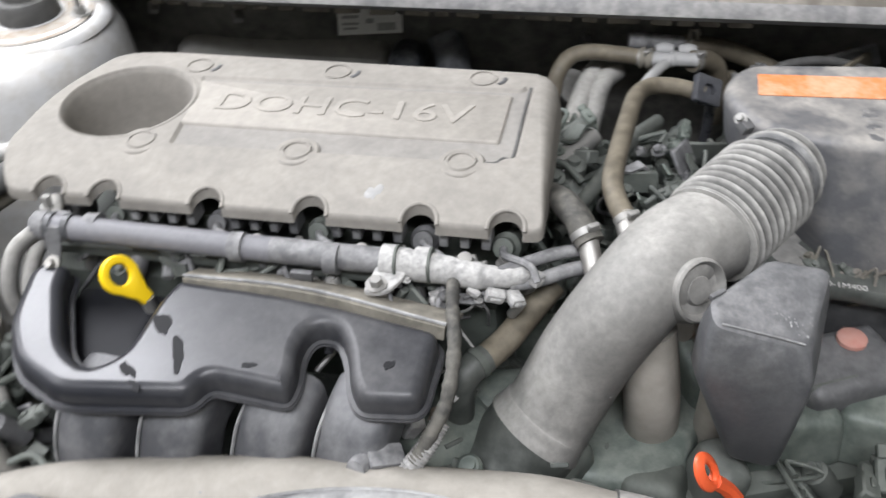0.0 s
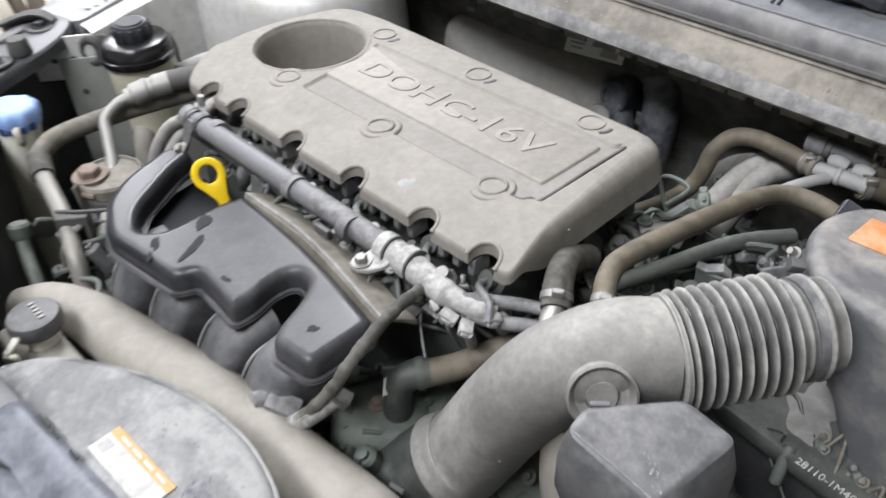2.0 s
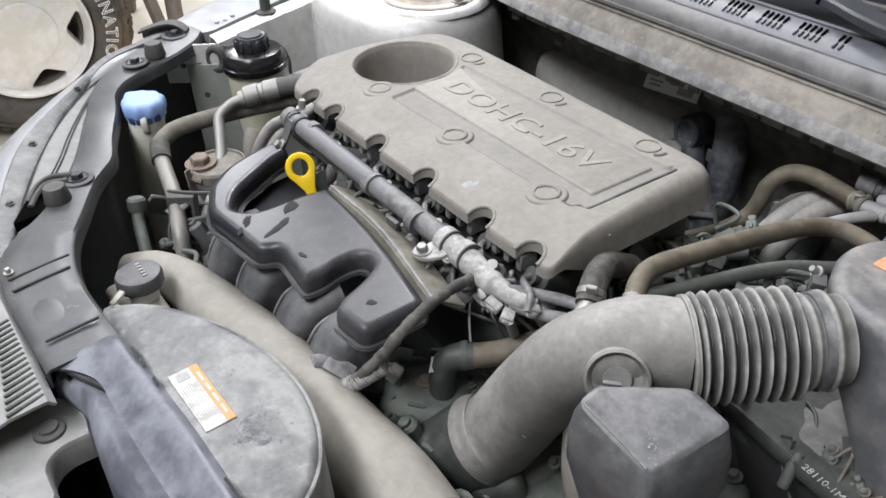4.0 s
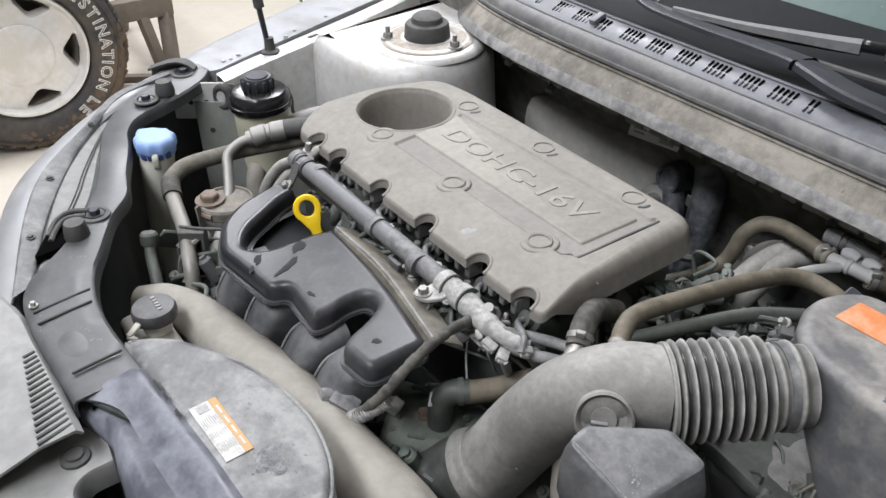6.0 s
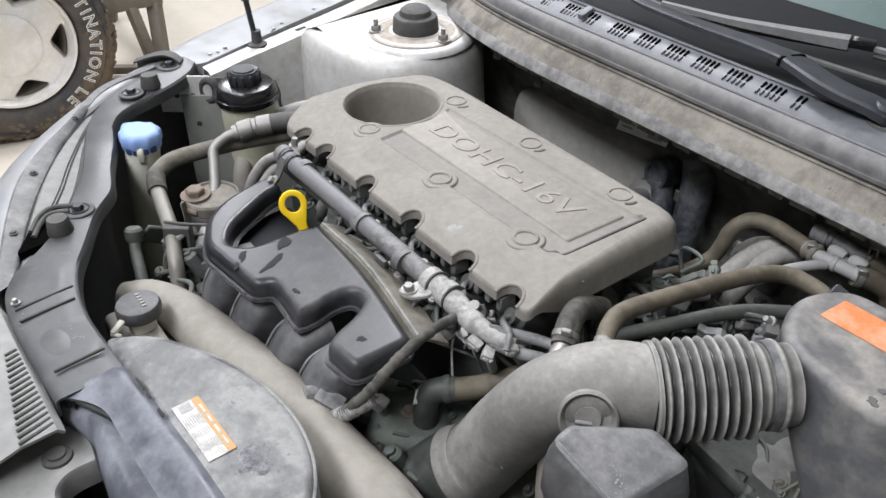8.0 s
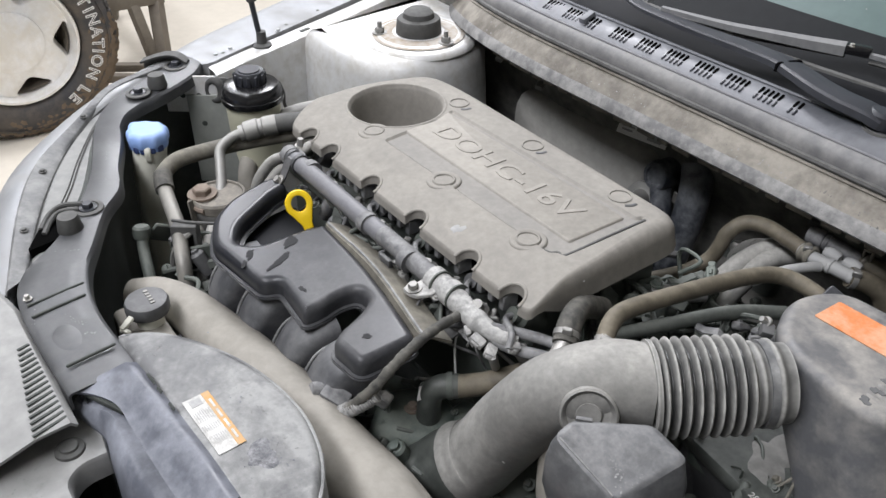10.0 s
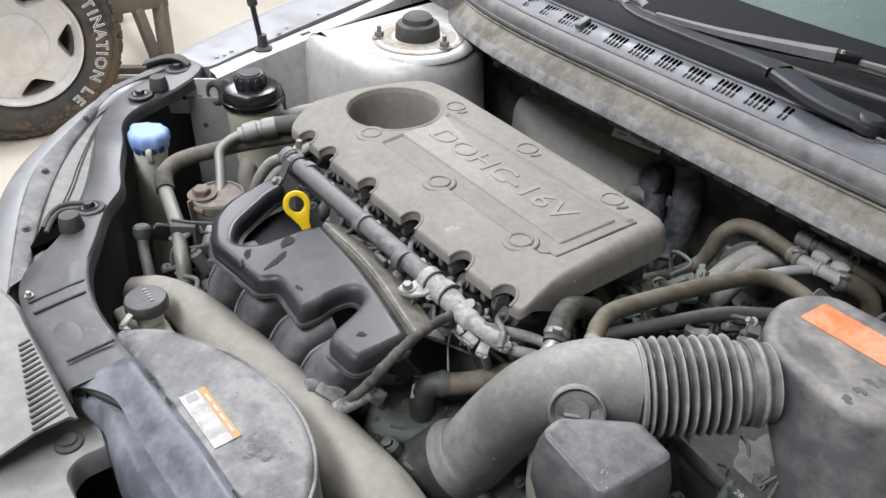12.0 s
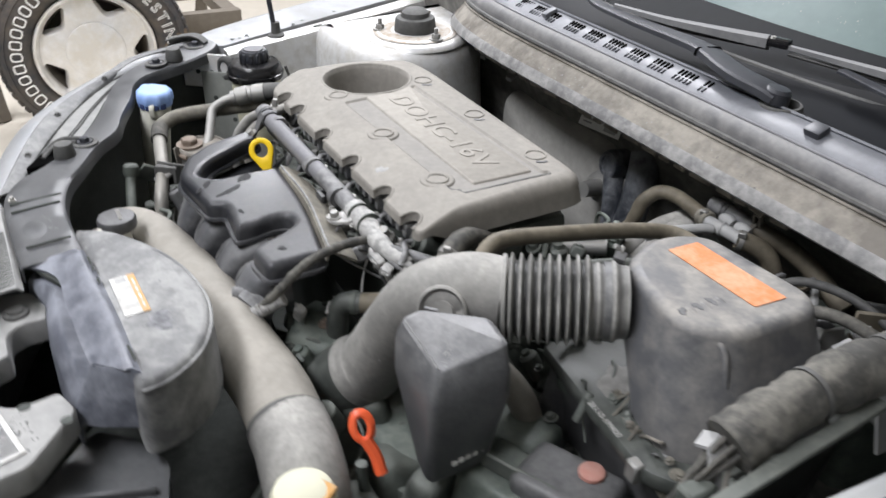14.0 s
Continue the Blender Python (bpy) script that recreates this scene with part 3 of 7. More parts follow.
    part("rim_back", lathe([(0, f - 0.09), (0.06, f - 0.08), (r_r - 0.03, f - 0.1)], m, 48), m_rimdark, w_ob)
    bm = bmesh.new()
    dish = lambda x, y: 0.014 * (1 - min(1, math.hypot(x, y) / (0.9 * r_r)) ** 2) - 0.016
    rim_o = circle(0, 0, r_r - 0.017, 80)
    ring = [bm.verts.new((x, y, f + dish(x, y))) for x, y in rim_o]
    es = [bm.edges.new((ring[i], ring[(i + 1) % 80])) for i in range(80)]
    for i in range(5):
        a = math.radians(83 + 72 * i)
        tri = [(0.58, 0.0, 0.022), (0.80, -0.30, 0.012), (0.885, -0.20, 0.02), (0.905, 0.0, 0.05), (0.885, 0.20, 0.02), (0.80, 0.30, 0.012)]
        o = rounded([(r_r * (x * math.cos(a) - y * math.sin(a)), r_r * (x * math.sin(a) + y * math.cos(a)), r) for x, y, r in tri], 0.014, 5)
        rows = [[bm.verts.new((x, y, f + z + dish(x, y))) for x, y in inset(o, d)] for d, z in ((-0.005, 0.0), (-0.001, -0.0015), (0.003, -0.008), (0.008, -0.04))]
        for a_, b_ in zip(rows, rows[1:]):
            for k in range(len(a_)):
                j = (k + 1) % len(a_)
                bm.faces.new((a_[k], a_[j], b_[j], b_[k]))
        es += [bm.edges.get((rows[0][k], rows[0][(k + 1) % len(o)])) for k in range(len(o))]
    bmesh.ops.triangle_fill(bm, use_beauty=True, edges=es)
    bm.transform(m)
    part("spokes", bm, m_rim, w_ob, "broad machined alloy spokes", angle=30)
    part("hub_cap", lathe([(0.098, f - 0.0065), (0.0965, f - 0.0005), (0.09, f + 0.002), (0.0, f + 0.005)], m, 48), m_rim, w_ob, "smooth round hub cap")


spare_wheel()


def work_stand():
    s = thing("work_stand", (-2.7, 0.35, FLOOR_Z), "brown welded angle-iron work stand on the floor", "stand")
    for name, size, a, b in (("beam", (0.05, 0.075), (-2.5, -0.5, 0.385), (-2.5, 0.515, 0.36)), ("beam", (0.05, 0.075), (-3.0, -0.5, 0.385), (-3.0, 0.515, 0.36)), ("cross_beam", (0.05, 0.06), (-3.0, 0.49, 0.362), (-2.5, 0.49, 0.362)),
                             ("leg", (0.045, 0.045), (-2.5, 0.487, 0.33), (-2.44, 0.46, FLOOR_Z)), ("leg", (0.045, 0.045), (-2.5, -0.46, 0.35), (-2.44, -0.44, FLOOR_Z)),
                             ("leg", (0.045, 0.045), (-3.0, 0.487, 0.33), (-3.05, 0.46, FLOOR_Z)), ("leg", (0.045, 0.045), (-3.0, -0.46, 0.35), (-3.05, -0.44, FLOOR_Z)),
                             ("brace", (0.012, 0.035), (-2.5, 0.385, 0.335), (-2.47, 0.42, FLOOR_Z)), ("brace", (0.035, 0.012), (-2.48, 0.40, 0.335), (-2.45, 0.435, FLOOR_Z)),
                             ("rail", (0.03, 0.028), (-2.46, -0.40, 0.29), (-2.40, 0.43, FLOOR_Z + 0.012)), ("rail", (0.03, 0.028), (-2.40, -0.40, 0.285), (-2.34, 0.38, FLOOR_Z - 0.0))):
        a, b = Vector(a), Vector(b)
        m = Matrix.Translation((a + b) / 2) @ Vector((0, 0, 1)).rotation_difference((b - a).normalized()).to_matrix().to_4x4()
        part(name, block((*size, (b - a).length), m, 0.003), m_stand, s)


work_stand()


def floor_cord(pts):
    return solo("power_cord", sweep(pts, 0.006, 10, 8), m_dark, "thin dark cord lying on the concrete floor", "cord")


floor_cord([(-3.2, 1.5, FLOOR_Z + 0.006), (-3.0, 1.3, FLOOR_Z + 0.006), (-2.7, 1.25, FLOOR_Z + 0.006), (-2.5, 1.45, FLOOR_Z + 0.006), (-2.6, 1.8, FLOOR_Z + 0.006)])
floor_cord([(-3.3, 1.25, FLOOR_Z + 0.006), (-2.9, 1.35, FLOOR_Z + 0.008), (-2.6, 1.55, FLOOR_Z + 0.006), (-2.2, 1.5, FLOOR_Z + 0.006)])

# ---- car body round the engine bay ----
def bay():
    # dark tub: floor of the bay, firewall, and the side behind the air filter
    b = thing("engine_bay", (0, 0, 0.4), "dark grimy engine bay of a silver car", "engine bay", kind="structure")
    part("undertray", block((1.5, 1.2, 0.02), pose(0, -0.05, 0.42), 0), m_void, b)
    rows = []
    for z, y in ((0.43, 0.46), (0.6, 0.46), (0.7, 0.475), (0.78, 0.45), (0.84, 0.43), (0.9, 0.42), (0.97, 0.41)):
        rows.append([(-0.75 + 1.5 * i / 24, y + 0.006 * math.sin(i * 1.3), z) for i in range(25)])
    part("firewall", thick(strip(rows), 0.01), m_insul, b, "dark dusty firewall")
    part("side_wall", block((0.02, 1.1, 0.5), pose(0.74, -0.05, 0.66), 0), m_dark, b)
    part("front_wall", block((1.5, 0.02, 0.34), pose(0, -0.6, 0.58), 0), m_void, b)
    # padded heat shield on the firewall
    o = rounded([(-0.37, 0.5, 0.04), (-0.03, 0.5), (-0.03, 0.80, 0.02), (-0.355, 0.80, 0.05)], 0.02)
    bm = shell(o, [(0, 0.0), (0.002, 0.022), (0.008, 0.032), (0.016, 0.038)])
    bm.transform(Matrix(((1, 0, 0, 0), (0, 0, -1, 0.452), (0, 1, 0, 0), (0, 0, 0, 1))))
    part("heat_shield", bm, m_pad, b, "dusty grey moulded heat shield pad")
    return b


bay()


def cowl():
    c = thing("cowl", (0, 0.3, 0.93), "dusty steel bulkhead with vented grey plastic cowl", "cowl", kind="structure")

    def line(y, z, bend=1.0):
        pts = []
        for i in range(61):
            x = -0.72 + 1.5 * i / 60
            k = max(0.0, -0.12 - x)
            pts.append((x, y + bend * (0.75 * k * k), z - 0.28 * k * k))
        return pts

    part("shelf", thick(strip([line(0.281, 0.9435), line(0.290, 0.952), line(0.300, 0.962), line(0.308, 0.966)]), 0.002), m_cowldust, c, "brown dust-caked steel shelf")
    part("shelf_lip", thick(strip([line(0.30, 0.912), line(0.279, 0.924), line(0.272, 0.93), line(0.275, 0.9375), line(0.2812, 0.9445)]), 0.002), m_lip, c, "paler rubbed front lip")
    part("seal", sweep(line(0.3085, 0.970), 0.0042, 1, 8, smooth=False), m_seal, c, "black rubber bulkhead seal")
    part("seal_lip", sweep(line(0.304, 0.9655), 0.002, 1, 6, smooth=False), m_cowldust, c)
    part("nose", thick(strip([line(0.311, 0.968), line(0.311, 0.978), line(0.314, 0.986), line(0.32, 0.991), line(0.327, 0.993), line(0.330, 0.990)]), 0.002), m_nose, c, "rounded dusty grey leading edge")
    # pale line paints the highlight along the nose
    part("nose_glint", sweep(line(0.3255, 0.9932), 0.0016, 1, 6, smooth=False), m_lav, c, "pale line for the highlight on the crest")
    part("nose_groove", sweep(line(0.3315, 0.9895), 0.0022, 1, 6, smooth=False), m_seal, c)
    # vented strip: closed skin, slot shade painted as dark blocks, in groups of five pairs
    base = line(0.333, 0.991)
    half = line(0.346, 0.9985)
    back = line(0.362, 1.003)
    mid = line(0.339, 0.995)
    mid2 = line(0.353, 1.001)
    part("vent_strip", thick(strip([base, mid, half, mid2, back, line(0.372, 1.001)]), 0.002), m_cowl, c, "grey plastic strip with rows of air slots")
    upper = mesh_of(block((0.0037, 0.0116, 0.003), pose(0, 0, 0, 24), 0.0012, 1), "slot_shade", m_gap_shade)
    lower = mesh_of(block((0.0037, 0.0094, 0.003), pose(0, 0, 0, 24), 0.0012, 1), "slot_shade", m_wiper)
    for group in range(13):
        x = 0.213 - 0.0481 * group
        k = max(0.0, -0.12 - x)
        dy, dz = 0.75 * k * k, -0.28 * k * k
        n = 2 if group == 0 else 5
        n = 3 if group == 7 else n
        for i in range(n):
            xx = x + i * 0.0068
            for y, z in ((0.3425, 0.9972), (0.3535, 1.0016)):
                ob = new("slot_shade", upper if y > 0.35 else lower)
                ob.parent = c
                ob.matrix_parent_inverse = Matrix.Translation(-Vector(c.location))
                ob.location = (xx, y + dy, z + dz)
    bm = block((0.013, 0.024, 0.012), pose(-0.132, 0.352, 1.002, 20), 0.004)
    part("clip", bm, m_cowl, c)
    part("clip", block((0.022, 0.02, 0.01), pose(0.385, 0.352, 1.004, 20), 0.003), m_wiper, c)
    # wiper deck behind the vents
    part("wiper_deck", thick(strip([line(0.372, 1.000), line(0.385, 0.990), line(0.43, 0.984), line(0.50, 0.992), line(0.53, 1.0)]), 0.003), m_deck, c, "dark bluish plastic wiper deck")
    # thin line in the vent strip's grey along the deck
    part("deck_edge", sweep(line(0.3725, 1.003), 0.0022, 1, 6, smooth=False), m_cowl, c, "pale edge line")
    # small clips and marks under the shelf
    for x, y, z in ((-0.32, 0.352, 0.878), (-0.19, 0.325, 0.884), (0.238, 0.43, 0.825)):
        part("wire_clip", block((0.012, 0.016, 0.008), pose(x, y, z, 20, 10, 30), 0.002), m_dullsteel, c)
    rnd = random.Random(31)
    x = -0.30
    while x < 0.40:
        w = rnd.uniform(0.016, 0.034)
        k = max(0.0, -0.12 - x)
        part("flange_tab", block((w, 0.004, 0.014), pose(x + w / 2, 0.2975 + 0.75 * k * k, 0.915 - 0.28 * k * k, -18 + rnd.uniform(-8, 8), rnd.uniform(-4, 4), 0), 0.001, 1), m_cowldust, c)
        x += w + rnd.uniform(0.004, 0.014)
    for i in range(6):
        tagged(part("dirt_patch", specks(30, -0.25 + 0.12 * i, 0.288, 0.05, 0.010, 0.9525, 0.0016, 120 + i, lambda a, b: 0.9 * (b - 0.29)), (m_fleck, m_insul)[i % 2], c, "specks of dirt"), kind="stuff")
    lab = part("bulkhead_label", block((0.086, 0.0012, 0.034), pose(-0.046, 0.410, 0.842, -28, 0, 10), 0), m_white, c, "faded white paper label")
    for i, (dx, dz, sx, sz) in enumerate(((-0.026, 0.006, 0.022, 0.004), (-0.026, -0.003, 0.022, 0.003), (-0.026, -0.009, 0.018, 0.003), (0.022, -0.008, 0.024, 0.010), (0.0, 0.0, 0.01, 0.006))):
        part("print", block((sx, 0.0006, sz), pose(-0.046, 0.410, 0.842, -28, 0, 10) @ pose(dx, -0.0008, dz), 0), m_print, lab)
    return c


cowl()


def windscreen():
    def skin(v0, v1, n, lift=0.0):
        return [[(x, 0.49 + 0.75 * v + 0.12 * (abs(x) / 0.75) ** 2 - 0.5 * lift, 0.99 + 0.45 * v + 0.86 * lift) for x in [-0.8 + 1.6 * i / 24 for i in range(25)]] for v in [v0 + (v1 - v0) * k / n for k in range(n + 1)]]

    w = thing("windscreen", (0, 0.5, 0.99), "dark windscreen with painted-in greenish reflections and a black border", "windscreen", kind="structure")
    part("glass", thick(strip(skin(0.0, 1.0, 8)), 0.005), m_glass, w, "glass with the greenish reflection in its colour")
    part("border", strip(skin(-0.01, 0.085, 3, 0.0008)), m_frit, w, "black printed border")
    part("lower_seal", sweep([(x, 0.484 + 0.12 * (abs(x) / 0.75) ** 2, 0.989) for x in [-0.75 + 0.05 * k for k in range(31)]], 0.006, 1, 8, smooth=False), m_seal, w, "black rubber lower seal")
    for i, (x, y) in enumerate(((0.02, 0.60), (0.1, 0.58), (0.17, 0.62), (0.22, 0.585), (-0.02, 0.66))):
        tagged(part("dried_drops", specks(14, x, y, 0.03, 0.012, 0.9955 - 0.294 + 0.003, 0.0016, 140 + i, lambda a, b: 0.6 * b - 0.6 * 0.12 * (abs(a) / 0.75) ** 2), m_fleck, w, "pale dried drops"), kind="stuff")
    # dark cabin behind the glass
    solo("dashboard", block((1.5, 0.7, 0.3), pose(0, 1.15, 0.87), 0.03), m_void, "black dashboard behind the windscreen", "dashboard")


windscreen()


def wiper(name, pts, width, label, blade):
    """A flat-topped arm along pts, width as a function of the way along, and its blade."""
    w = thing(name, pts[0], label, "wiper")
    flat = [(-1, -0.28), (-0.94, 0.10), (-0.80, 0.24), (-0.4, 0.30), (0.4, 0.30), (0.80, 0.24), (0.94, 0.10), (1, -0.28)]
    part("arm", sweep(pts, width, 8, shape=flat), m_wiper, w, angle=30)
    b = part("blade", sweep(blade, lambda u, far: 0.0035 + 0.006 * u, 8, shape=[(-1, -0.8), (-0.9, 0.5), (-0.3, 0.8), (0.3, 0.8), (0.9, 0.5), (1, -0.8)]), m_wiperdust, w, "dusty grey wiper blade", angle=30)
    part("rubber", sweep([Vector(p) + Vector((0, 0.002, -0.010)) for p in blade], 0.003, 8, 6), m_seal, b)
    return w


w1 = wiper("wiper", [(0.303, 0.378, 1.012), (0.285, 0.372, 1.018), (0.258, 0.367, 1.022), (0.225, 0.372, 1.024), (0.19, 0.384, 1.025), (0.155, 0.395, 1.025), (0.10, 0.399, 1.024), (0.035, 0.399, 1.023), (-0.05, 0.403, 1.022), (-0.085, 0.41, 1.021), (-0.118, 0.424, 1.02)],
           lambda u, s: 0.0205 - 0.0035 * min(1, u * 2.5) - 0.007 * max(0, u - 0.45) / 0.55, "black wiper arm resting over the cowl",
           [(-0.05, 0.412, 1.028), (0.039, 0.430, 1.028), (0.10, 0.450, 1.029), (0.150, 0.468, 1.030), (0.186, 0.482, 1.031)])
part("arm_joint", sweep([(0.172, 0.390, 1.0255), (0.168, 0.3915, 1.0255)], 0.0190, 1, shape=[(-1, -0.28), (-0.94, 0.12), (-0.80, 0.27), (0.80, 0.27), (0.94, 0.12), (1, -0.28)]), m_gap_shade, w1)
part("pivot_cap", lathe([(0.017, -0.01), (0.0165, 0.004), (0.013, 0.008), (0.0, 0.009)], pose(0.302, 0.377, 1.014, -8, 6, 0), 24), m_wiper, w1, "round black pivot cap")
part("pivot_seat", lathe([(0.027, 0.0), (0.025, 0.006), (0.022, 0.0065), (0.020, -0.01)], pose(0.308, 0.380, 0.998), 24), m_seal, w1)
part("arm_tip_hook", sweep([(-0.118, 0.424, 1.021), (-0.128, 0.43, 1.024), (-0.125, 0.44, 1.026), (-0.105, 0.438, 1.027), (-0.085, 0.428, 1.026)], 0.006, 6, 10, flat=0.6), m_wiperdust, w1, "bright worn hook at the tip")
part("blade_bracket", block((0.03, 0.016, 0.012), pose(0.200, 0.486, 1.032, 0, 0, 20), 0.003), m_blackgloss, w1, "glossy black blade bracket")
part("bracket_screw", hexbolt((0.194, 0.480, 1.037), 0.003, 0.003), m_alloy, w1)
wiper("wiper", [(0.72, 0.5, 1.0), (0.66, 0.49, 1.01), (0.55, 0.475, 1.015), (0.4, 0.48, 1.02), (0.3, 0.488, 1.025)],
           lambda u, s: 0.016 - 0.008 * u, "black wiper arm resting low on the glass",
           [(0.215, 0.489, 1.03), (0.3, 0.50, 1.032), (0.4, 0.515, 1.034), (0.5, 0.53, 1.035)])


def fender():
    f = thing("fender", (-0.62, 0.1, 0.6), "silver painted front fender with bolt-on flange", "fender", kind="structure")
    # outer wing edge, from the lamp to the windscreen
    edge = [(-0.17, -0.476, 0.842), (-0.331, -0.42, 0.858), (-0.426, -0.37, 0.864), (-0.507, -0.293, 0.869), (-0.578, -0.2, 0.875), (-0.622, -0.10, 0.881), (-0.655, -0.03, 0.886), (-0.69, 0.06, 0.889), (-0.718, 0.14, 0.891), (-0.76, 0.26, 0.894), (-0.87, 0.6, 0.90)]
    e = spline(edge, 6)

    def inward(p, share, dz):
        # from the outer edge towards the groove beside the apron
        k = max(0.0, min(1.0, (p.y + 0.12) / 0.07))
        wide = 0.008 + k * max(0.0, (-0.588 - 0.31 * p.y) - p.x - 0.008)
        return p + Vector((share * wide, 0.008 * (1 - k), dz))

    inn = [inward(p, 0.3, -0.001) for p in e]
    flange = [inward(p, 0.7, -0.004) for p in e]
    flange2 = [inward(p, 1.0, -0.006) for p in e]
    flange3 = [inward(p, 1.02, -0.03) for p in e]
    o1 = [p + Vector((-0.010, -0.010, -0.002)) for p in e]
    o2 = [p + Vector((-0.022, -0.024, -0.014)) for p in e]
    o3 = [p + Vector((-0.045, -0.05, -0.09)) for p in e]
    o4 = [p + Vector((-0.07, -0.08, -0.5)) for p in e]
    part("wing", thick(strip([o4, o3, o2, o1, e, inn, flange, flange2, flange3]), 0.0015), m_wing, f, "silver painted wing")
    # inner apron rail and wall
    rail = [(-0.542, -0.055, 0.874), (-0.553, -0.02, 0.875), (-0.566, 0.02, 0.876), (-0.600, 0.14, 0.878), (-0.636, 0.26, 0.88), (-0.68, 0.4, 0.884), (-0.74, 0.6, 0.89)]
    r = spline(rail, 6)
    rows = [[p + Vector((-0.030, 0, -0.02)) for p in r], [p + Vector((-0.027, 0, 0.001)) for p in r], [p + Vector((-0.004, 0, 0.001)) for p in r], [p + Vector((0.004, 0, -0.003)) for p in r],
            [p + Vector((0.008, 0, -0.02)) for p in r], [p + Vector((0.012, 0, -0.12)) for p in r], [p + Vector((0.05, 0, -0.4)) for p in r]]
    part("apron", thick(strip(rows), 0.002), m_paint_lit, f, "silver painted inner apron")
    for x, y, z in ((-0.602, 0.0, 0.8815), (-0.622, 0.1, 0.8845), (-0.594, -0.03, 0.880)):
        part("bolt", hexbolt((x, y, z), 0.0035, 0.004), m_paint, f)
    for i in range(37, len(e) - 2, 5):
        q = inward(e[i], 0.85, -0.0045)
        part("weld_spot", lathe([(0.0035, 0.0), (0.0025, 0.0006), (0, 0.0007)], pose(q.x, q.y, q.z), 12), m_cast if i % 3 else m_void, f)
    # dark block paints the shade of a slot in the apron
    part("slot_shade", block((0.008, 0.022, 0.002), pose(-0.613, 0.147, 0.8795, 0, 0, 14), 0.0008, 1), m_void, f)
    part("wire", sweep([(-0.525, 0.045, 0.84), (-0.522, 0.05, 0.82), (-0.523, 0.05, 0.80), (-0.52, 0.055, 0.78)], 0.003, 6, 6), m_seal, f)
    return f


fender()


def strut_tower():
    s = thing("strut_tower", (-0.43, 0.27, 0.5), "silver strut tower with a black rubber top cap", "strut tower", kind="structure")
    m = pose(-0.445, 0.275, 0)
    o = rounded([(-0.60, 0.135, 0.01), (-0.50, 0.125, 0.05), (-0.40, 0.145, 0.07), (-0.348, 0.205, 0.07), (-0.338, 0.29, 0.05), (-0.37, 0.36, 0.06), (-0.45, 0.42, 0.02), (-0.62, 0.46, 0.01)], 0.03, 6)
    part("tower", shell(o, [(-0.02, 0.5), (-0.012, 0.66), (-0.006, 0.78), (-0.002, 0.858), (0.004, 0.877), (0.013, 0.888), (0.026, 0.892)]), m_paint_lit, s, "dusty silver painted tower", angle=70)
    part("top_ring", lathe([(0.098, 0.887), (0.095, 0.8945), (0.083, 0.897), (0.078, 0.8965), (0.07, 0.900), (0.03, 0.901)], m, 48), m_paint_lit, s, angle=70)
    part("rubber_cap", lathe([(0.0375, 0.897), (0.039, 0.901), (0.037, 0.922), (0.035, 0.925), (0.027, 0.927), (0.025, 0.935), (0.018, 0.940), (0, 0.941)], m, 40), m_seal, s, "black rubber strut cap")
    for a in (-122, 8, 130):
        x, y = 0.066 * math.cos(math.radians(a)), 0.066 * math.sin(math.radians(a))
        n = part("nut", hexbolt((-0.445 + x, 0.275 + y, 0.899), 0.008, 0.011), m_dullsteel, s)
        part("stud", lathe([(0.004, 0.905), (0.004, 0.920), (0, 0.921)], pose(-0.445 + x, 0.275 + y, 0), 10), m_dullsteel, n)
    part("stain", lathe([(0.078, 0.8982), (0.06, 0.9012), (0.045, 0.9014)], m, 40), m_rustdust, s, "brown dusty ring of dirt")


strut_tower()


def prop_rod():
    p = thing("hood_prop_rod", (-0.595, 0.055, 0.876), "thin black hood prop rod standing in its socket", "prop rod")
    part("rod", sweep([(-0.595, 0.055, 0.88), (-0.5975, 0.05, 0.92), (-0.62, 0.02, 1.25), (-0.64, -0.02, 1.6)], 0.0048, 6, 10), m_wiper, p)
    part("grip", sweep([(-0.5995, 0.0475, 0.955), (-0.612, 0.031, 1.12), (-0.625, 0.012, 1.3)], 0.0085, 4, 12), m_seal, p, "black foam grip")
    part("socket", lathe([(0.017, 0.874), (0.016, 0.88), (0.009, 0.883), (0.008, 0.903), (0, 0.904)], pose(-0.595, 0.055, 0), 20), m_seal, p, "black rubber socket")


prop_rod()


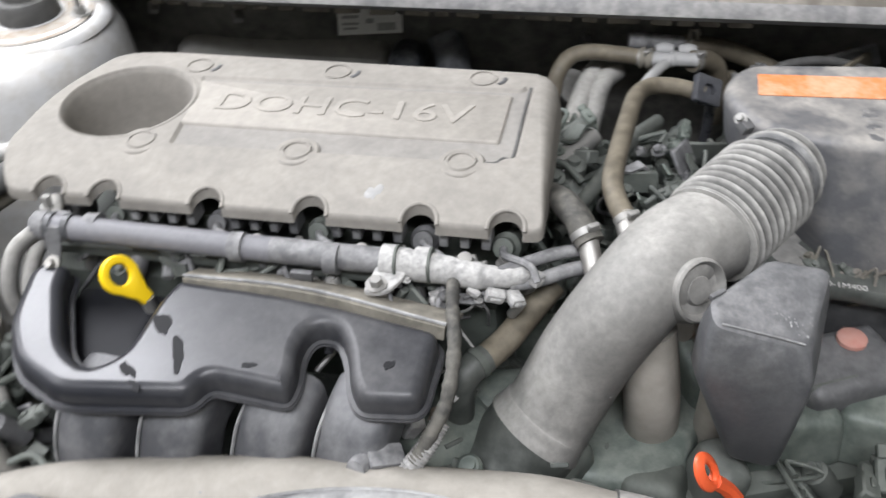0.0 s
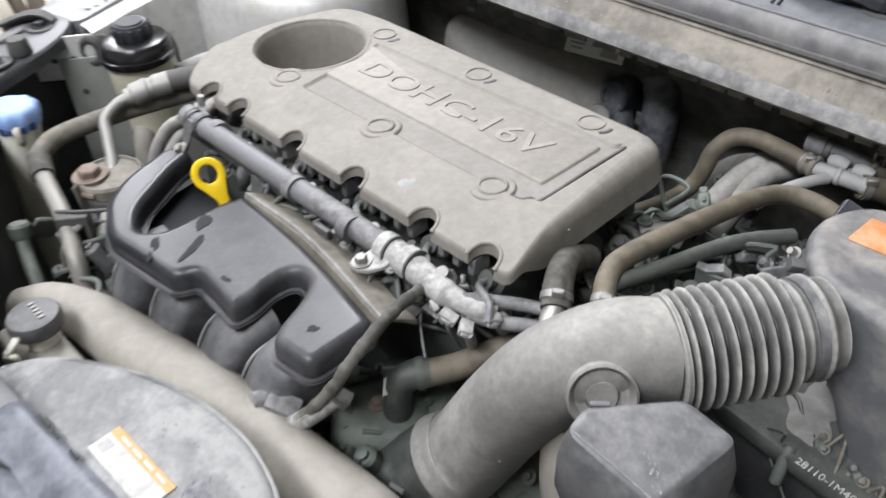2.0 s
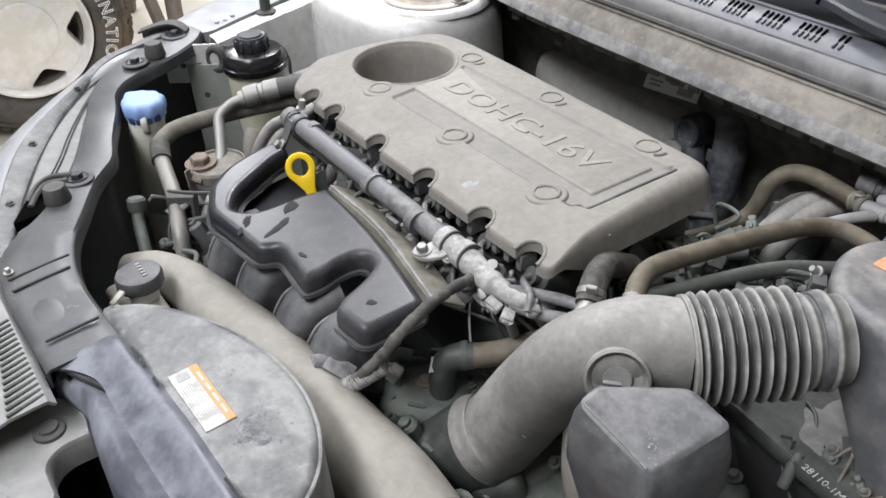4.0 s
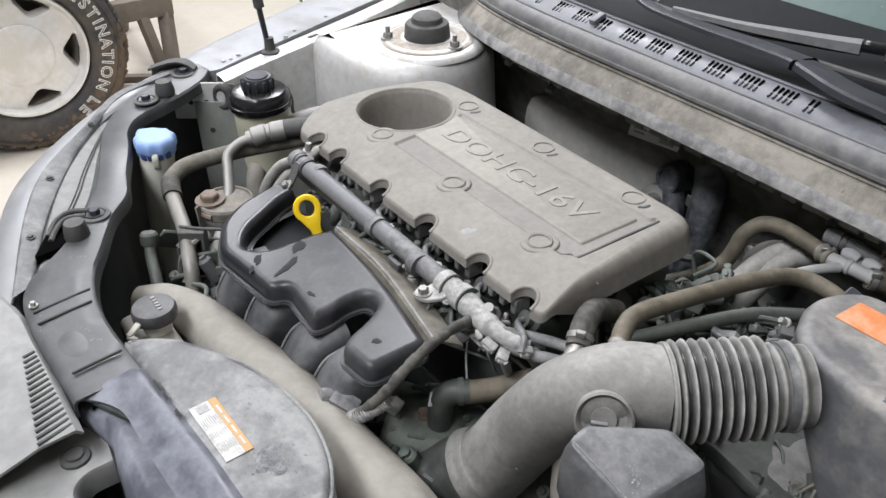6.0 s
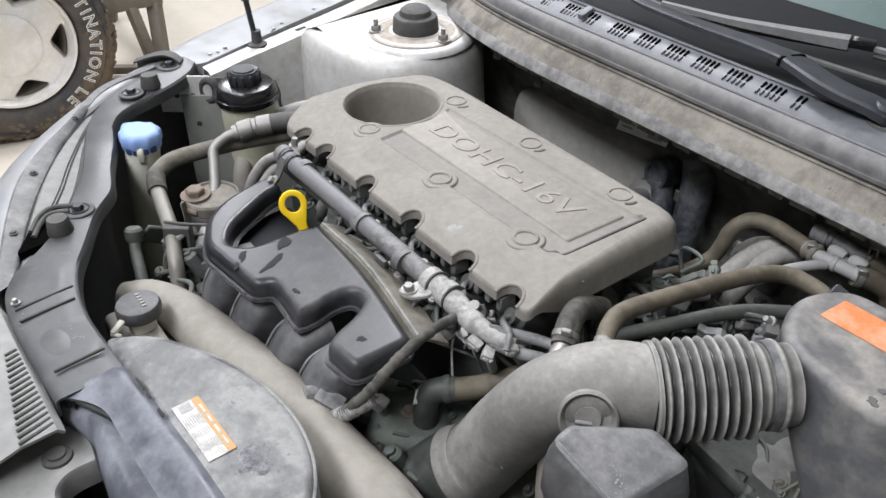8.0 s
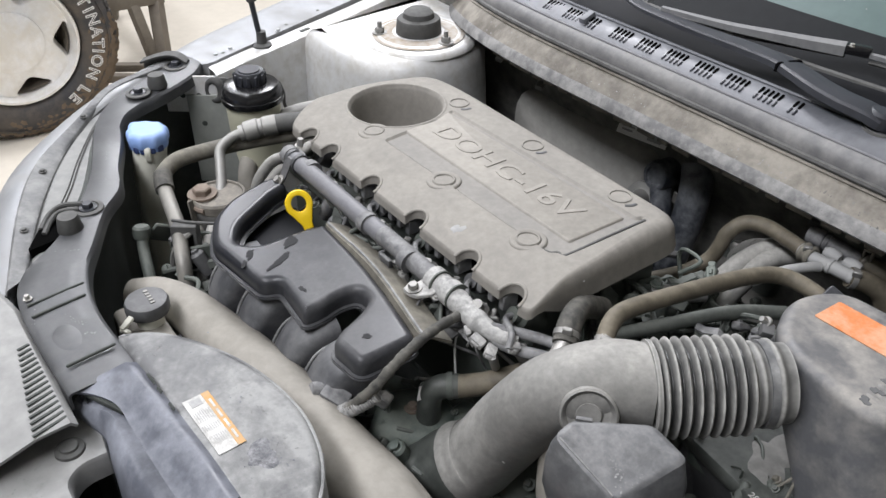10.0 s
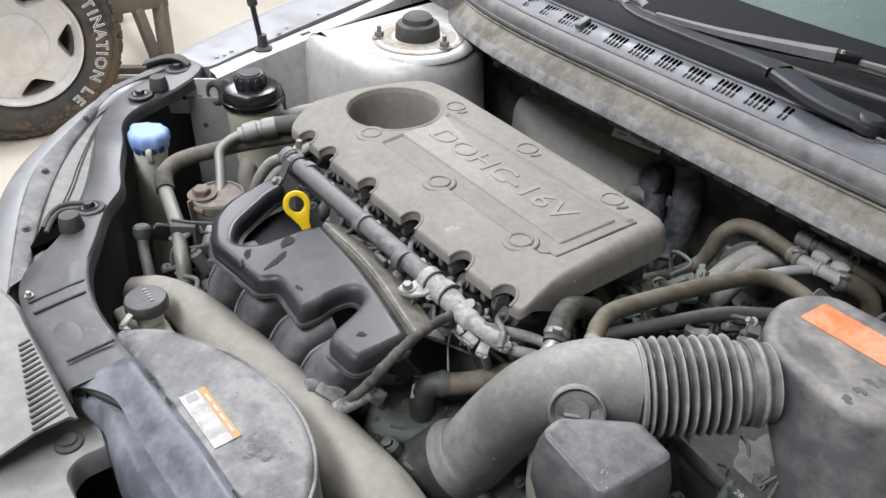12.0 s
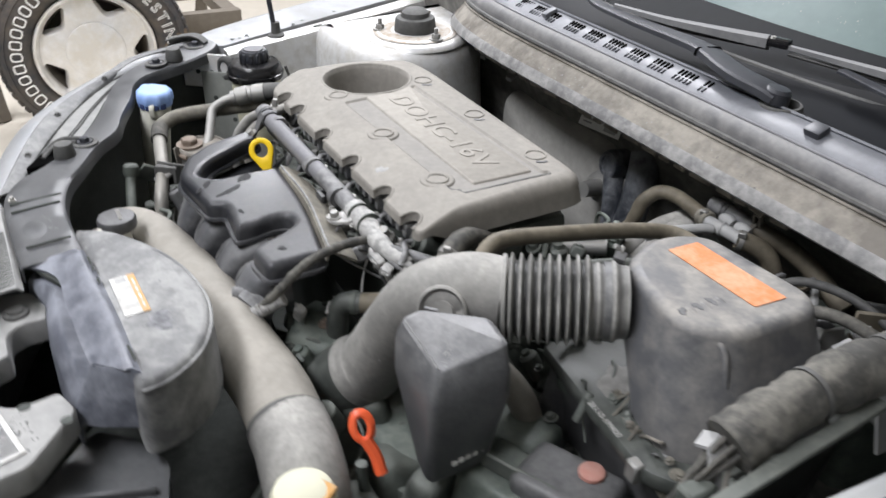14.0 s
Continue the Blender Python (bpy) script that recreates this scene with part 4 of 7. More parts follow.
def front_panel():
    p = thing("front_panel", (-0.3, -0.35, 0.8), "grey plastic radiator support cover with clips and bump stops", "panel")
    inner = [(-0.578, -0.062), (-0.552, -0.084), (-0.525, -0.134), (-0.498, -0.205), (-0.468, -0.234), (-0.43, -0.247), (-0.36, -0.275), (-0.305, -0.293), (-0.265, -0.325), (-0.207, -0.356), (-0.15, -0.384), (-0.08, -0.396), (0.03, -0.39)]
    outer = [(-0.618, -0.07), (-0.606, -0.11), (-0.585, -0.155), (-0.555, -0.21), (-0.525, -0.245), (-0.475, -0.274), (-0.39, -0.304), (-0.325, -0.334), (-0.258, -0.376), (-0.225, -0.405), (-0.185, -0.446), (-0.12, -0.464), (0.03, -0.46)]
    a = spline([(x, y, 0) for x, y in inner], 5)
    b = spline([(x, y, 0) for x, y in outer], 5)
    zs = lambda q: 0.862 + 0.019 * max(0, min(1, (-q.x - 0.42) / 0.15)) - 0.004 * max(0, min(1, (q.x + 0.13) / 0.1))
    rows = []
    for k, dz in ((-0.03, -0.018), (-0.015, -0.010), (0.0, -0.003), (0.05, 0.0), (0.3, 0.001), (0.7, 0.001), (0.95, 0.0), (1.0, -0.003), (1.01, -0.02)):
        rows.append([q.lerp(w, k) + Vector((0, 0, zs(q) + dz)) for q, w in zip(a, b)])
    # added black curtain: hides the bright gap, gives the dark under the panel
    part("shade_curtain", strip([[q.lerp(w, 0.8) + Vector((0, 0, zs(q) - 0.01)) for q, w in zip(a, b)], [q.lerp(w, 0.75) + Vector((0, 0, 0.45)) for q, w in zip(a, b)]]), m_void, p, "black curtain added for the dark under the panel")
    part("cover", thick(strip(rows), 0.0025), m_trim, p, "grey moulded plastic cover")
    for x, y, rot, ln in ((-0.127, -0.425, -84, 0.062), (-0.105, -0.428, -84, 0.058), (-0.008, -0.425, -84, 0.05)):
        part("groove", block((0.0035, ln, 0.003), pose(x, y, 0.862, 0, 0, rot + 90), 0.001, 1), m_void, p)
    for x, y, z in ((-0.244, -0.374, 0.863), (-0.540, -0.150, 0.879)):
        part("bump_stop", lathe([(0.0145, 0), (0.015, 0.003), (0.0125, 0.018), (0.0115, 0.0205), (0, 0.021)], pose(x, y, z - 0.002), 20), m_seal, p, "black rubber bump stop")
    for x, y, z in ((-0.276, -0.343, 0.864), (-0.533, -0.183, 0.878), (-0.592, -0.100, 0.880)):
        c = part("clip_seat", lathe([(0.019, 0.0), (0.0185, 0.002), (0.0135, 0.003), (0.0125, 0.001), (0, 0.001)], pose(x, y, z - 0.001), 24), m_seal, p)
        part("bolt", hexbolt((x, y, z), 0.007, 0.008), m_wiper, c)
    for pts in ([(-0.286, -0.346, 0.8665), (-0.297, -0.368, 0.866), (-0.292, -0.386, 0.862), (-0.272, -0.402, 0.857)], [(-0.276, -0.354, 0.8665), (-0.284, -0.374, 0.866), (-0.277, -0.388, 0.862), (-0.258, -0.402, 0.858)]):
        part("arm", sweep(pts, 0.0034, 6, 8), m_seal, p, "black rubber arm")
    for i, (x, y, rx, ry, turn, n) in enumerate(((-0.07, -0.42, 0.012, 0.004, 30, 16), (-0.045, -0.415, 0.01, 0.003, 40, 10), (-0.20, -0.39, 0.012, 0.001, 60, 9), (-0.1, -0.455, 0.02, 0.002, -10, 10), (-0.38, -0.285, 0.05, 0.003, -22, 12))):
        tagged(part("scuff", specks(n, x, y, rx, ry, zs(Vector((x, y, 0))) + 0.0014, 0.0012, 20 + i, None, turn), m_fleck, p, "pale scuff"), kind="stuff")
    part("dent", lathe([(0.0, 0.0015), (0.014, 0.0012), (0.02, 0.0)], pose(-0.055, -0.435, 0.859) @ Matrix.Diagonal((1.3, 0.7, 1, 1)), 20), m_trim, p)
    part("stud", hexbolt((-0.135, -0.452, 0.862), 0.003, 0.006), m_alloy, p)
    # tip bracket by the apron
    part("tip", thick(strip([[(-0.640 + 0.045 * q, -0.135 + 0.060 * q + 0.012 * math.sin(math.pi * q), 0.884 + d + 0.010 * math.sin(math.pi * q)) for q in [k / 12 for k in range(13)]] for d in (-0.022, 0.0, 0.002)] + [[(-0.628 + 0.045 * q, -0.145 + 0.060 * q + 0.010 * math.sin(math.pi * q), 0.885 + 0.010 * math.sin(math.pi * q)) for q in [k / 12 for k in range(13)]]]), 0.003), m_seal, p, "black rubber tip of the seal")
    bm_ = pose(-0.553, -0.095, 0.845, 0, 0, -37)
    br = part("bracket", block((0.004, 0.085, 0.062), bm_, 0.001, 1), m_paint_lit, p, "grey painted steel bracket")
    for dy in (-0.014, 0.012):
        part("hole", lathe([(0.0045, 0), (0, 0.0005)], bm_ @ pose(0.0022, dy, -0.002, 0, 90, 0), 14), m_void, br)
    bl = part("bracket_low", block((0.004, 0.07, 0.16), pose(-0.535, -0.075, 0.765, 0, 0, -37), 0.001, 1), m_green, p, "green-grey painted steel bracket")
    for dy, dz in ((-0.012, 0.03), (0.02, -0.01)):
        part("hole", lathe([(0.0045, 0), (0, 0.0005)], pose(-0.535, -0.075, 0.765, 0, 0, -37) @ pose(0.0022, dy, dz, 0, 90, 0), 14), m_void, bl)
    part("push_clip", lathe([(0.013, 0), (0.013, 0.004), (0.007, 0.006), (0, 0.006)], pose(-0.535, -0.045, 0.855) @ pose(0, 0, 0, 0, 90, -37), 16), m_seal, p)
    return p


front_panel()


def headlamp():
    h = thing("headlamp", (-0.42, -0.36, 0.7), "dusty headlamp housing between wing and front panel", "headlamp")
    inner = spline([(-0.53, -0.238, 0.852), (-0.47, -0.272, 0.852), (-0.39, -0.303, 0.852), (-0.325, -0.333, 0.851), (-0.262, -0.375, 0.848), (-0.19, -0.44, 0.842)], 6)
    outer = spline([(-0.565, -0.222, 0.864), (-0.512, -0.268, 0.862), (-0.437, -0.328, 0.858), (-0.38, -0.36, 0.855), (-0.321, -0.392, 0.85), (-0.193, -0.445, 0.842)], 6)
    part("lens", thick(strip([[p + Vector((0, 0, -0.03)) for p in inner], inner, [a.lerp(b, 0.5) + Vector((0, 0, 0.003)) for a, b in zip(inner, outer)], outer, [p + Vector((-0.02, -0.02, -0.06)) for p in outer]]), 0.003), m_lamp, h, "dusty clear lamp lens")
    # black tube paints the shade between lens and panel
    part("lens_gap_shade", sweep([p + Vector((-0.002, -0.002, 0.001)) for p in inner], 0.006, 1, 8, smooth=False, flat=0.5), m_void, h)
    for k in (0.42, 0.5):
        part("lens_line", sweep([a.lerp(b, k) + Vector((0, 0, 0.0035)) for a, b in zip(inner, outer)][4:22], 0.0011, 1, 6, smooth=False), m_seal, h)
    # flat black plate over the lens, standing for the shaded opening
    o = rounded([(-0.312, -0.362), (-0.288, -0.396), (-0.235, -0.428), (-0.24, -0.395), (-0.268, -0.36)], 0.006)
    part("opening_shade", shell(o[::-1], [(0, 0.846), (0, 0.857)]), m_gap_shade, h, "black sheet for the shade under the panel")
    # soft grey sealing strip along the wing
    ti = spline([(-0.60, -0.12, 0.878), (-0.576, -0.205, 0.873), (-0.518, -0.262, 0.867), (-0.437, -0.326, 0.861), (-0.321, -0.391, 0.855), (-0.193, -0.443, 0.848)], 6)
    to = spline([(-0.607, -0.12, 0.880), (-0.583, -0.215, 0.876), (-0.507, -0.287, 0.871), (-0.426, -0.364, 0.866), (-0.331, -0.414, 0.860), (-0.174, -0.469, 0.850)], 6)
    band = part("sealing_strip", thick(strip([[p + Vector((0, 0, -0.012)) for p in ti], ti, [a.lerp(b, 0.12) + Vector((0, 0, 0.0025)) for a, b in zip(ti, to)], [a.lerp(b, 0.85) + Vector((0, 0, 0.0035)) for a, b in zip(ti, to)], to, [p + Vector((-0.003, -0.003, -0.01)) for p in to]]), 0.002), m_shroud, h, "grey plastic sealing strip")
    for k in (12, 20, 26):
        part("rivet", hexbolt(ti[k].lerp(to[k], 0.45) + Vector((0, 0, 0.0035)), 0.0035, 0.003), m_seal, band)


headlamp()


def bumper():
    b = thing("bumper", (0, -0.55, 0.6), "pale dusty front bumper skin with slotted vent", "bumper", kind="structure")
    prof = [(-0.462, 0.846), (-0.468, 0.852), (-0.50, 0.85), (-0.54, 0.838), (-0.60, 0.80), (-0.66, 0.72), (-0.70, 0.6), (-0.70, 0.35)]
    xs = [-0.34 + i * 0.4 / 12 for i in range(13)]
    part("skin", thick(strip([[(x, y + 0.25 * min(0.0, x + 0.15), z) for x in xs] for y, z in prof]), 0.003), m_bumper, b, "pale dusty plastic skin")
    # dark blocks on the closed skin paint the shade in its vent slots
    for i in range(16):
        u = i / 15
        x = -0.072 + 0.125 * u
        ln = 0.012 + 0.021 * u
        y = -0.4755 - 0.009 * u
        me = bpy.data.meshes.get("vent_shade")
        if me is None:
            me = mesh_of(block((0.0042, 1, 0.002), Matrix(), 0.0008, 1), "vent_shade", m_void)
        ob = new("vent_shade", me)
        ob.parent = b
        ob.matrix_parent_inverse = Matrix.Translation(-Vector(b.location))
        ob.matrix_basis = pose(x, y, 0.8523 - 0.03 * ln, 0, 0, 14) @ Matrix.Diagonal((1, ln, 1, 1))
    return b


bumper()


def lower_panel():
    # grey plate with a push clip beside the air inlet, cut away over the dark grille
    p = thing("grille_plate", (0.1, -0.5, 0.7), "grey plastic plate over the grille with a push clip", "plate")
    o = rounded([(-0.02, -0.66), (0.34, -0.66), (0.31, -0.49), (0.25, -0.44, 0.01), (0.216, -0.452, 0.006), (0.222, -0.49, 0.008), (0.208, -0.512, 0.008), (0.153, -0.513, 0.006), (0.141, -0.506, 0.006), (0.133, -0.489, 0.006), (0.095, -0.489, 0.01), (0.082, -0.474, 0.01), (0.082, -0.447, 0.003), (0.057, -0.444, 0.004), (0.02, -0.455), (0.0, -0.50)], 0.008)
    part("plate", shell(o, [(0, 0.79), (0.0, 0.815), (0.002, 0.818)]), m_bumper, p, "dusty grey plate with a cut-out")
    for i, (x, y, rx, ry) in enumerate(((0.12, -0.53, 0.03, 0.012), (0.15, -0.54, 0.02, 0.015), (0.08, -0.52, 0.02, 0.012), (0.26, -0.5, 0.02, 0.015))):
        tagged(part("scuff", specks(60, x, y, rx, ry, 0.8184, 0.0022, 60 + i), (m_lamp, m_trim)[i % 2], p, "scuffed patch"), kind="stuff")
    c = part("push_clip", lathe([(0.014, 0.818), (0.0135, 0.821), (0.009, 0.8225), (0.0085, 0.825), (0, 0.8255)], pose(0.058, -0.476, 0), 24), m_seal, p, "black push clip")
    for x, y in ((0.225, -0.485), (0.262, -0.452)):
        part("clip_hole", lathe([(0.006, 0.8185), (0, 0.819)], pose(x, y, 0), 14), m_void, p)
    o = rounded([(0.222, -0.43), (0.250, -0.40), (0.298, -0.375), (0.352, -0.39), (0.372, -0.47), (0.31, -0.52)], 0.012)
    part("top_plate", shell(o, [(0, 0.72), (0, 0.757), (0.002, 0.76)]), m_trim, p, "dusty grey radiator top plate")
    part("rib", block((0.006, 0.09, 0.010), pose(0.318, -0.435, 0.763, 0, 0, -20), 0.002, 1), m_trim, p)
    # printed plate with a column of dark bars
    q = pose(0.262, -0.512, 0.8195, 0, 0, 14)
    plate = part("bar_plate", block((0.066, 0.030, 0.0012), q, 0), m_label, p, "pale plate with dark bars")
    for k in range(9):
        part("dark_bar", block((0.0042, 0.020, 0.0006), q @ pose(-0.027 + 0.0066 * k, 0, 0.0009), 0), m_trim, plate)
    return p


lower_panel()

# ---- engine ----
def engine_cover():
    e = thing("engine_cover", (0, 0.05, 0.87), "dusty grey plastic engine cover with raised lettering", "engine cover")
    notches = (-0.2195, -0.1645, -0.066, 0.030, 0.1265, 0.2005)
    pts = [(-0.262, -0.066, 0.012)]
    for x in notches:
        pts += [(x - 0.0145, -0.066, 0.002)]
        pts += [(x - 0.0145 * math.cos(k * math.pi / 14), -0.0635 + 0.0145 * math.sin(k * math.pi / 14), 0.0) for k in range(15)]
        pts += [(x + 0.0145, -0.066, 0.002)]
    pts += [(0.2315, -0.065, 0.012), (0.226, 0.172, 0.036), (-0.20, 0.182, 0.03), (-0.262, 0.172, 0.03), (-0.298, 0.07, 0.06), (-0.292, -0.02, 0.04)]
    o = rounded(pts, 0.006, 4)
    # the top falls away towards the notched front edge
    fall = lambda y: max(0.0, min(1.0, (-0.010 - y) / 0.058))
    slope = lambda x, y: -0.020 * fall(y) ** 1.25 - 0.003 * max(0, min(1, (y - 0.145) / 0.035)) ** 2
    well = circle(-0.199, 0.066, 0.064, 48)
    pocket = rounded([(-0.124, -0.004, 0.006), (0.185, 0.0, 0.01), (0.190, 0.008, 0.004), (0.2005, 0.010, 0.005), (0.2035, 0.132, 0.003), (0.193, 0.133, 0.003), (0.191, 0.126, 0.003), (-0.143, 0.120, 0.006), (-0.131, 0.09, 0.02), (-0.1285, 0.04, 0.02)], 0.005, 4)
    inside = lambda x, y: math.hypot(x + 0.199, y - 0.066) < 0.069 or (-0.15 < x < 0.21 and -0.01 < y < 0.136)
    arc = [(0.019 * (1 - math.cos(a)), 0.901 + 0.019 * math.sin(a)) for a in [math.radians(15 * k) for k in range(7)]]
    bm = shell(o, [(-0.004, 0.884), (-0.002, 0.892)] + arc + [(0.0205, 0.920)],
               holes=[(well, [(-0.0055, 0.920), (-0.005, 0.920), (-0.003, 0.9195), (-0.001, 0.918), (0.001, 0.913), (0.004, 0.896), (0.008, 0.868), (0.011, 0.845), (0.016, 0.834), (0.026, 0.830)]),
                      (pocket, [(-0.0006, 0.920), (0.0, 0.920), (0.001, 0.9193), (0.003, 0.9172), (0.0042, 0.9168)])], weight=lambda x, y: 1.0 if inside(x, y) else 0.16 + 0.84 * max(0.0, min(1.0, (y + 0.05) / 0.06)))
    for y in (-0.062, -0.054, -0.046, -0.038, -0.030, -0.023, -0.017, -0.010, 0.145, 0.155, 0.165):
        bmesh.ops.bisect_plane(bm, geom=bm.verts[:] + bm.edges[:] + bm.faces[:], plane_co=(0, y, 0), plane_no=(0, 1, 0))
    for v in bm.verts:
        k = max(0.0, min(1.0, (-0.02 - v.co.y) / 0.03))
        v.co.z = 0.920 - (0.920 - v.co.z) * (1 - 0.70 * k) + slope(v.co.x, v.co.y)
    part("shell", bm, m_cover, e, "dusty grey moulded shell", angle=42)
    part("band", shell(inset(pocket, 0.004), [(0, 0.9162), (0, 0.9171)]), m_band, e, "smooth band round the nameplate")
    # dark tube paints the shade along the step that ends the band
    part("crease_shade", sweep([(0.199, 0.131, 0.9186), (0.1975, 0.07, 0.9186), (0.1965, 0.014, 0.9184), (0.188, 0.011, 0.9182), (0.182, 0.0035, 0.9180), (0.165, 0.001, 0.9180)], 0.0016, 6, 8, flat=0.5), m_seal, e, "dark line for the shade at the end of the band")
    part("well_rim", lathe([(0.0655, 0.9195), (0.067, 0.9208), (0.069, 0.9208), (0.0705, 0.9195)], pose(-0.199, 0.066, 0), 48), m_cover, e)
    o = rounded([(-0.137, 0.033, 0.003), (0.181, 0.033, 0.003), (0.183, 0.1145, 0.003), (-0.141, 0.111, 0.004), (-0.126, 0.075, 0.03)], 0.003, 4)
    part("nameplate", shell(o, [(-0.001, 0.9165), (0, 0.9188), (0.0015, 0.9198)]), m_panel, e, "paler raised nameplate panel")
    me = letters("DOHC-16V", 0.04, Matrix(), 0.0008, 0.0003)
    xs, ys = [v.co.x for v in me.vertices], [v.co.y for v in me.vertices]
    me.transform(pose(0.023, 0.0745, 0.9199) @ Matrix.Diagonal((0.255 / (max(xs) - min(xs)), 0.0315 / (max(ys) - min(ys)), 1, 1)) @ Matrix.Translation((-(max(xs) + min(xs)) / 2, -(max(ys) + min(ys)) / 2, 0)))
    part("lettering", finish(me, m_panel), m_panel, e, "raised lettering DOHC-16V")
    for i, (x, y) in enumerate(((-0.1525, 0.0), (0.001, 0.0), (0.1525, 0.0), (-0.1525, 0.139), (-0.001, 0.141), (0.15, 0.142))):
        z = 0.920
        if i < 3:
            # flat pads that stand out of the falling front
            prof = [(0.0225, z - 0.012), (0.0212, z - 0.002), (0.0198, z - 0.0004), (0.0188, z - 0.0002), (0.0155, z - 0.0003), (0.0145, z - 0.0012), (0.0138, z + 0.0004), (0.0128, z + 0.0012), (0.0115, z + 0.001), (0.0108, z - 0.0006), (0, z - 0.0004)]
        else:
            prof = [(0.0145, z - 0.002), (0.014, z + 0.0012), (0.0122, z + 0.0014), (0.0115, z - 0.0008), (0, z - 0.0006)]
        part("bolt_ring", lathe(prof, pose(x, y, 0), 32), m_cover, e)
        if i > 2:
            part("hook_mark", sweep([(x + 0.017, y - 0.010, z + 0.0003), (x + 0.0215, y - 0.004, z + 0.0003), (x + 0.022, y + 0.003, z + 0.0)], 0.0024, 5, 8, flat=0.4), m_blackdusty, e)
    for x in notches:
        pts = [(x - 0.0158, -0.0662)] + [(x - 0.0158 * math.cos(k * math.pi / 12), -0.0635 + 0.0158 * math.sin(k * math.pi / 12)) for k in range(13)] + [(x + 0.0158, -0.0662)]
        part("notch_rim", sweep([(a, b, 0.9192 + slope(a, b)) for a, b in pts], 0.0021, 1, 8, smooth=False), m_cover, e)
    for a, b in ((-0.143, -0.085), (-0.045, 0.012), (0.05, 0.11), (0.146, 0.184)):
        x = a
        while x < b:
            part("skirt_rib", block((0.0085, 0.02, 0.018), pose(x, -0.05, 0.880), 0.001, 1), m_shroud, e)
            x += 0.0185
    for i, (x, y, rx, ry, n) in enumerate(((-0.1, 0.152, 0.12, 0.012, 22), (0.1, 0.02, 0.08, 0.012, 14), (0.19, 0.145, 0.02, 0.012, 12), (-0.24, -0.02, 0.03, 0.006, 8), (0.05, -0.004, 0.12, 0.004, 14))):
        tagged(part("dust_fleck", specks(n, x, y, rx, ry, 0.9203, 0.001, 70 + i, slope), m_fleck if i % 2 else m_shroud, e, "dust flecks"), kind="stuff")
    o = blob(0.083, -0.041, 0.0065, 9, 1.3, 60)
    part("pale_spot", shell(o, [(0, 0.9195), (0.001, 0.9203)], height=slope), m_palegrey, e, "pale rubbed spot")
    return e


engine_cover()


def engine_block():
    e = thing("engine", (0, 0.05, 0.45), "grimy alloy engine under its cover", "engine")
    part("cam_cover", block((0.32, 0.19, 0.07), pose(0.04, 0.07, 0.82), 0.012), m_dark, e, "dark grimy cam cover")
    part("head", block((0.45, 0.23, 0.12), pose(-0.03, 0.04, 0.755), 0.01), m_dark, e)
    part("block", block((0.46, 0.26, 0.28), pose(-0.03, 0.05, 0.56), 0.01), m_void, e)
    part("front_flange", block((0.42, 0.03, 0.012), pose(-0.03, -0.072, 0.852), 0.004), m_cast, e, "dusty alloy flange")
    rnd = random.Random(3)
    for i, x in enumerate((-0.222, -0.166, -0.064, 0.031, 0.126, 0.200)):
        m = pose(x, -0.040, 0.862, 58, 0, rnd.uniform(-12, 12))
        c = part("coil_plug", lathe([(0.013, -0.02), (0.013, 0.008), (0.009, 0.012), (0.009, 0.02), (0, 0.021)], m, 16), m_dark if i % 2 else m_blackdusty, e)
        part("plug_lead", sweep([m @ Vector((0, 0, 0.018)), m @ Vector((0.006, -0.004, 0.03)), (x + 0.022, -0.078, 0.875), (x + 0.03, -0.088, 0.866)], 0.0035, 6, 8), m_conduit, c)
    for x in (-0.13, -0.02, 0.075, 0.165):
        part("injector", lathe([(0.007, 0), (0.01, 0.004), (0.01, 0.016), (0.006, 0.02), (0.006, 0.03), (0, 0.031)], pose(x, -0.068, 0.852, 25, 0, 15), 14), m_dullsteel, e, "dusty metal injector")
        part("stud", hexbolt((x + 0.034, -0.062, 0.858), 0.005, 0.01), m_dullsteel, e)
    clutter(e, rnd, 66, ((-0.2, 0.2), (-0.10, -0.062), (0.84, 0.858)), (m_cast, m_dullsteel, m_blackdusty, m_dark, m_conduit), 0.6)
    clutter(e, rnd, 24, ((0.1, 0.24), (-0.10, -0.06), (0.845, 0.866)), (m_chalk, m_chalk, m_conduit, m_dullsteel), 0.55)
    return e


engine_block()


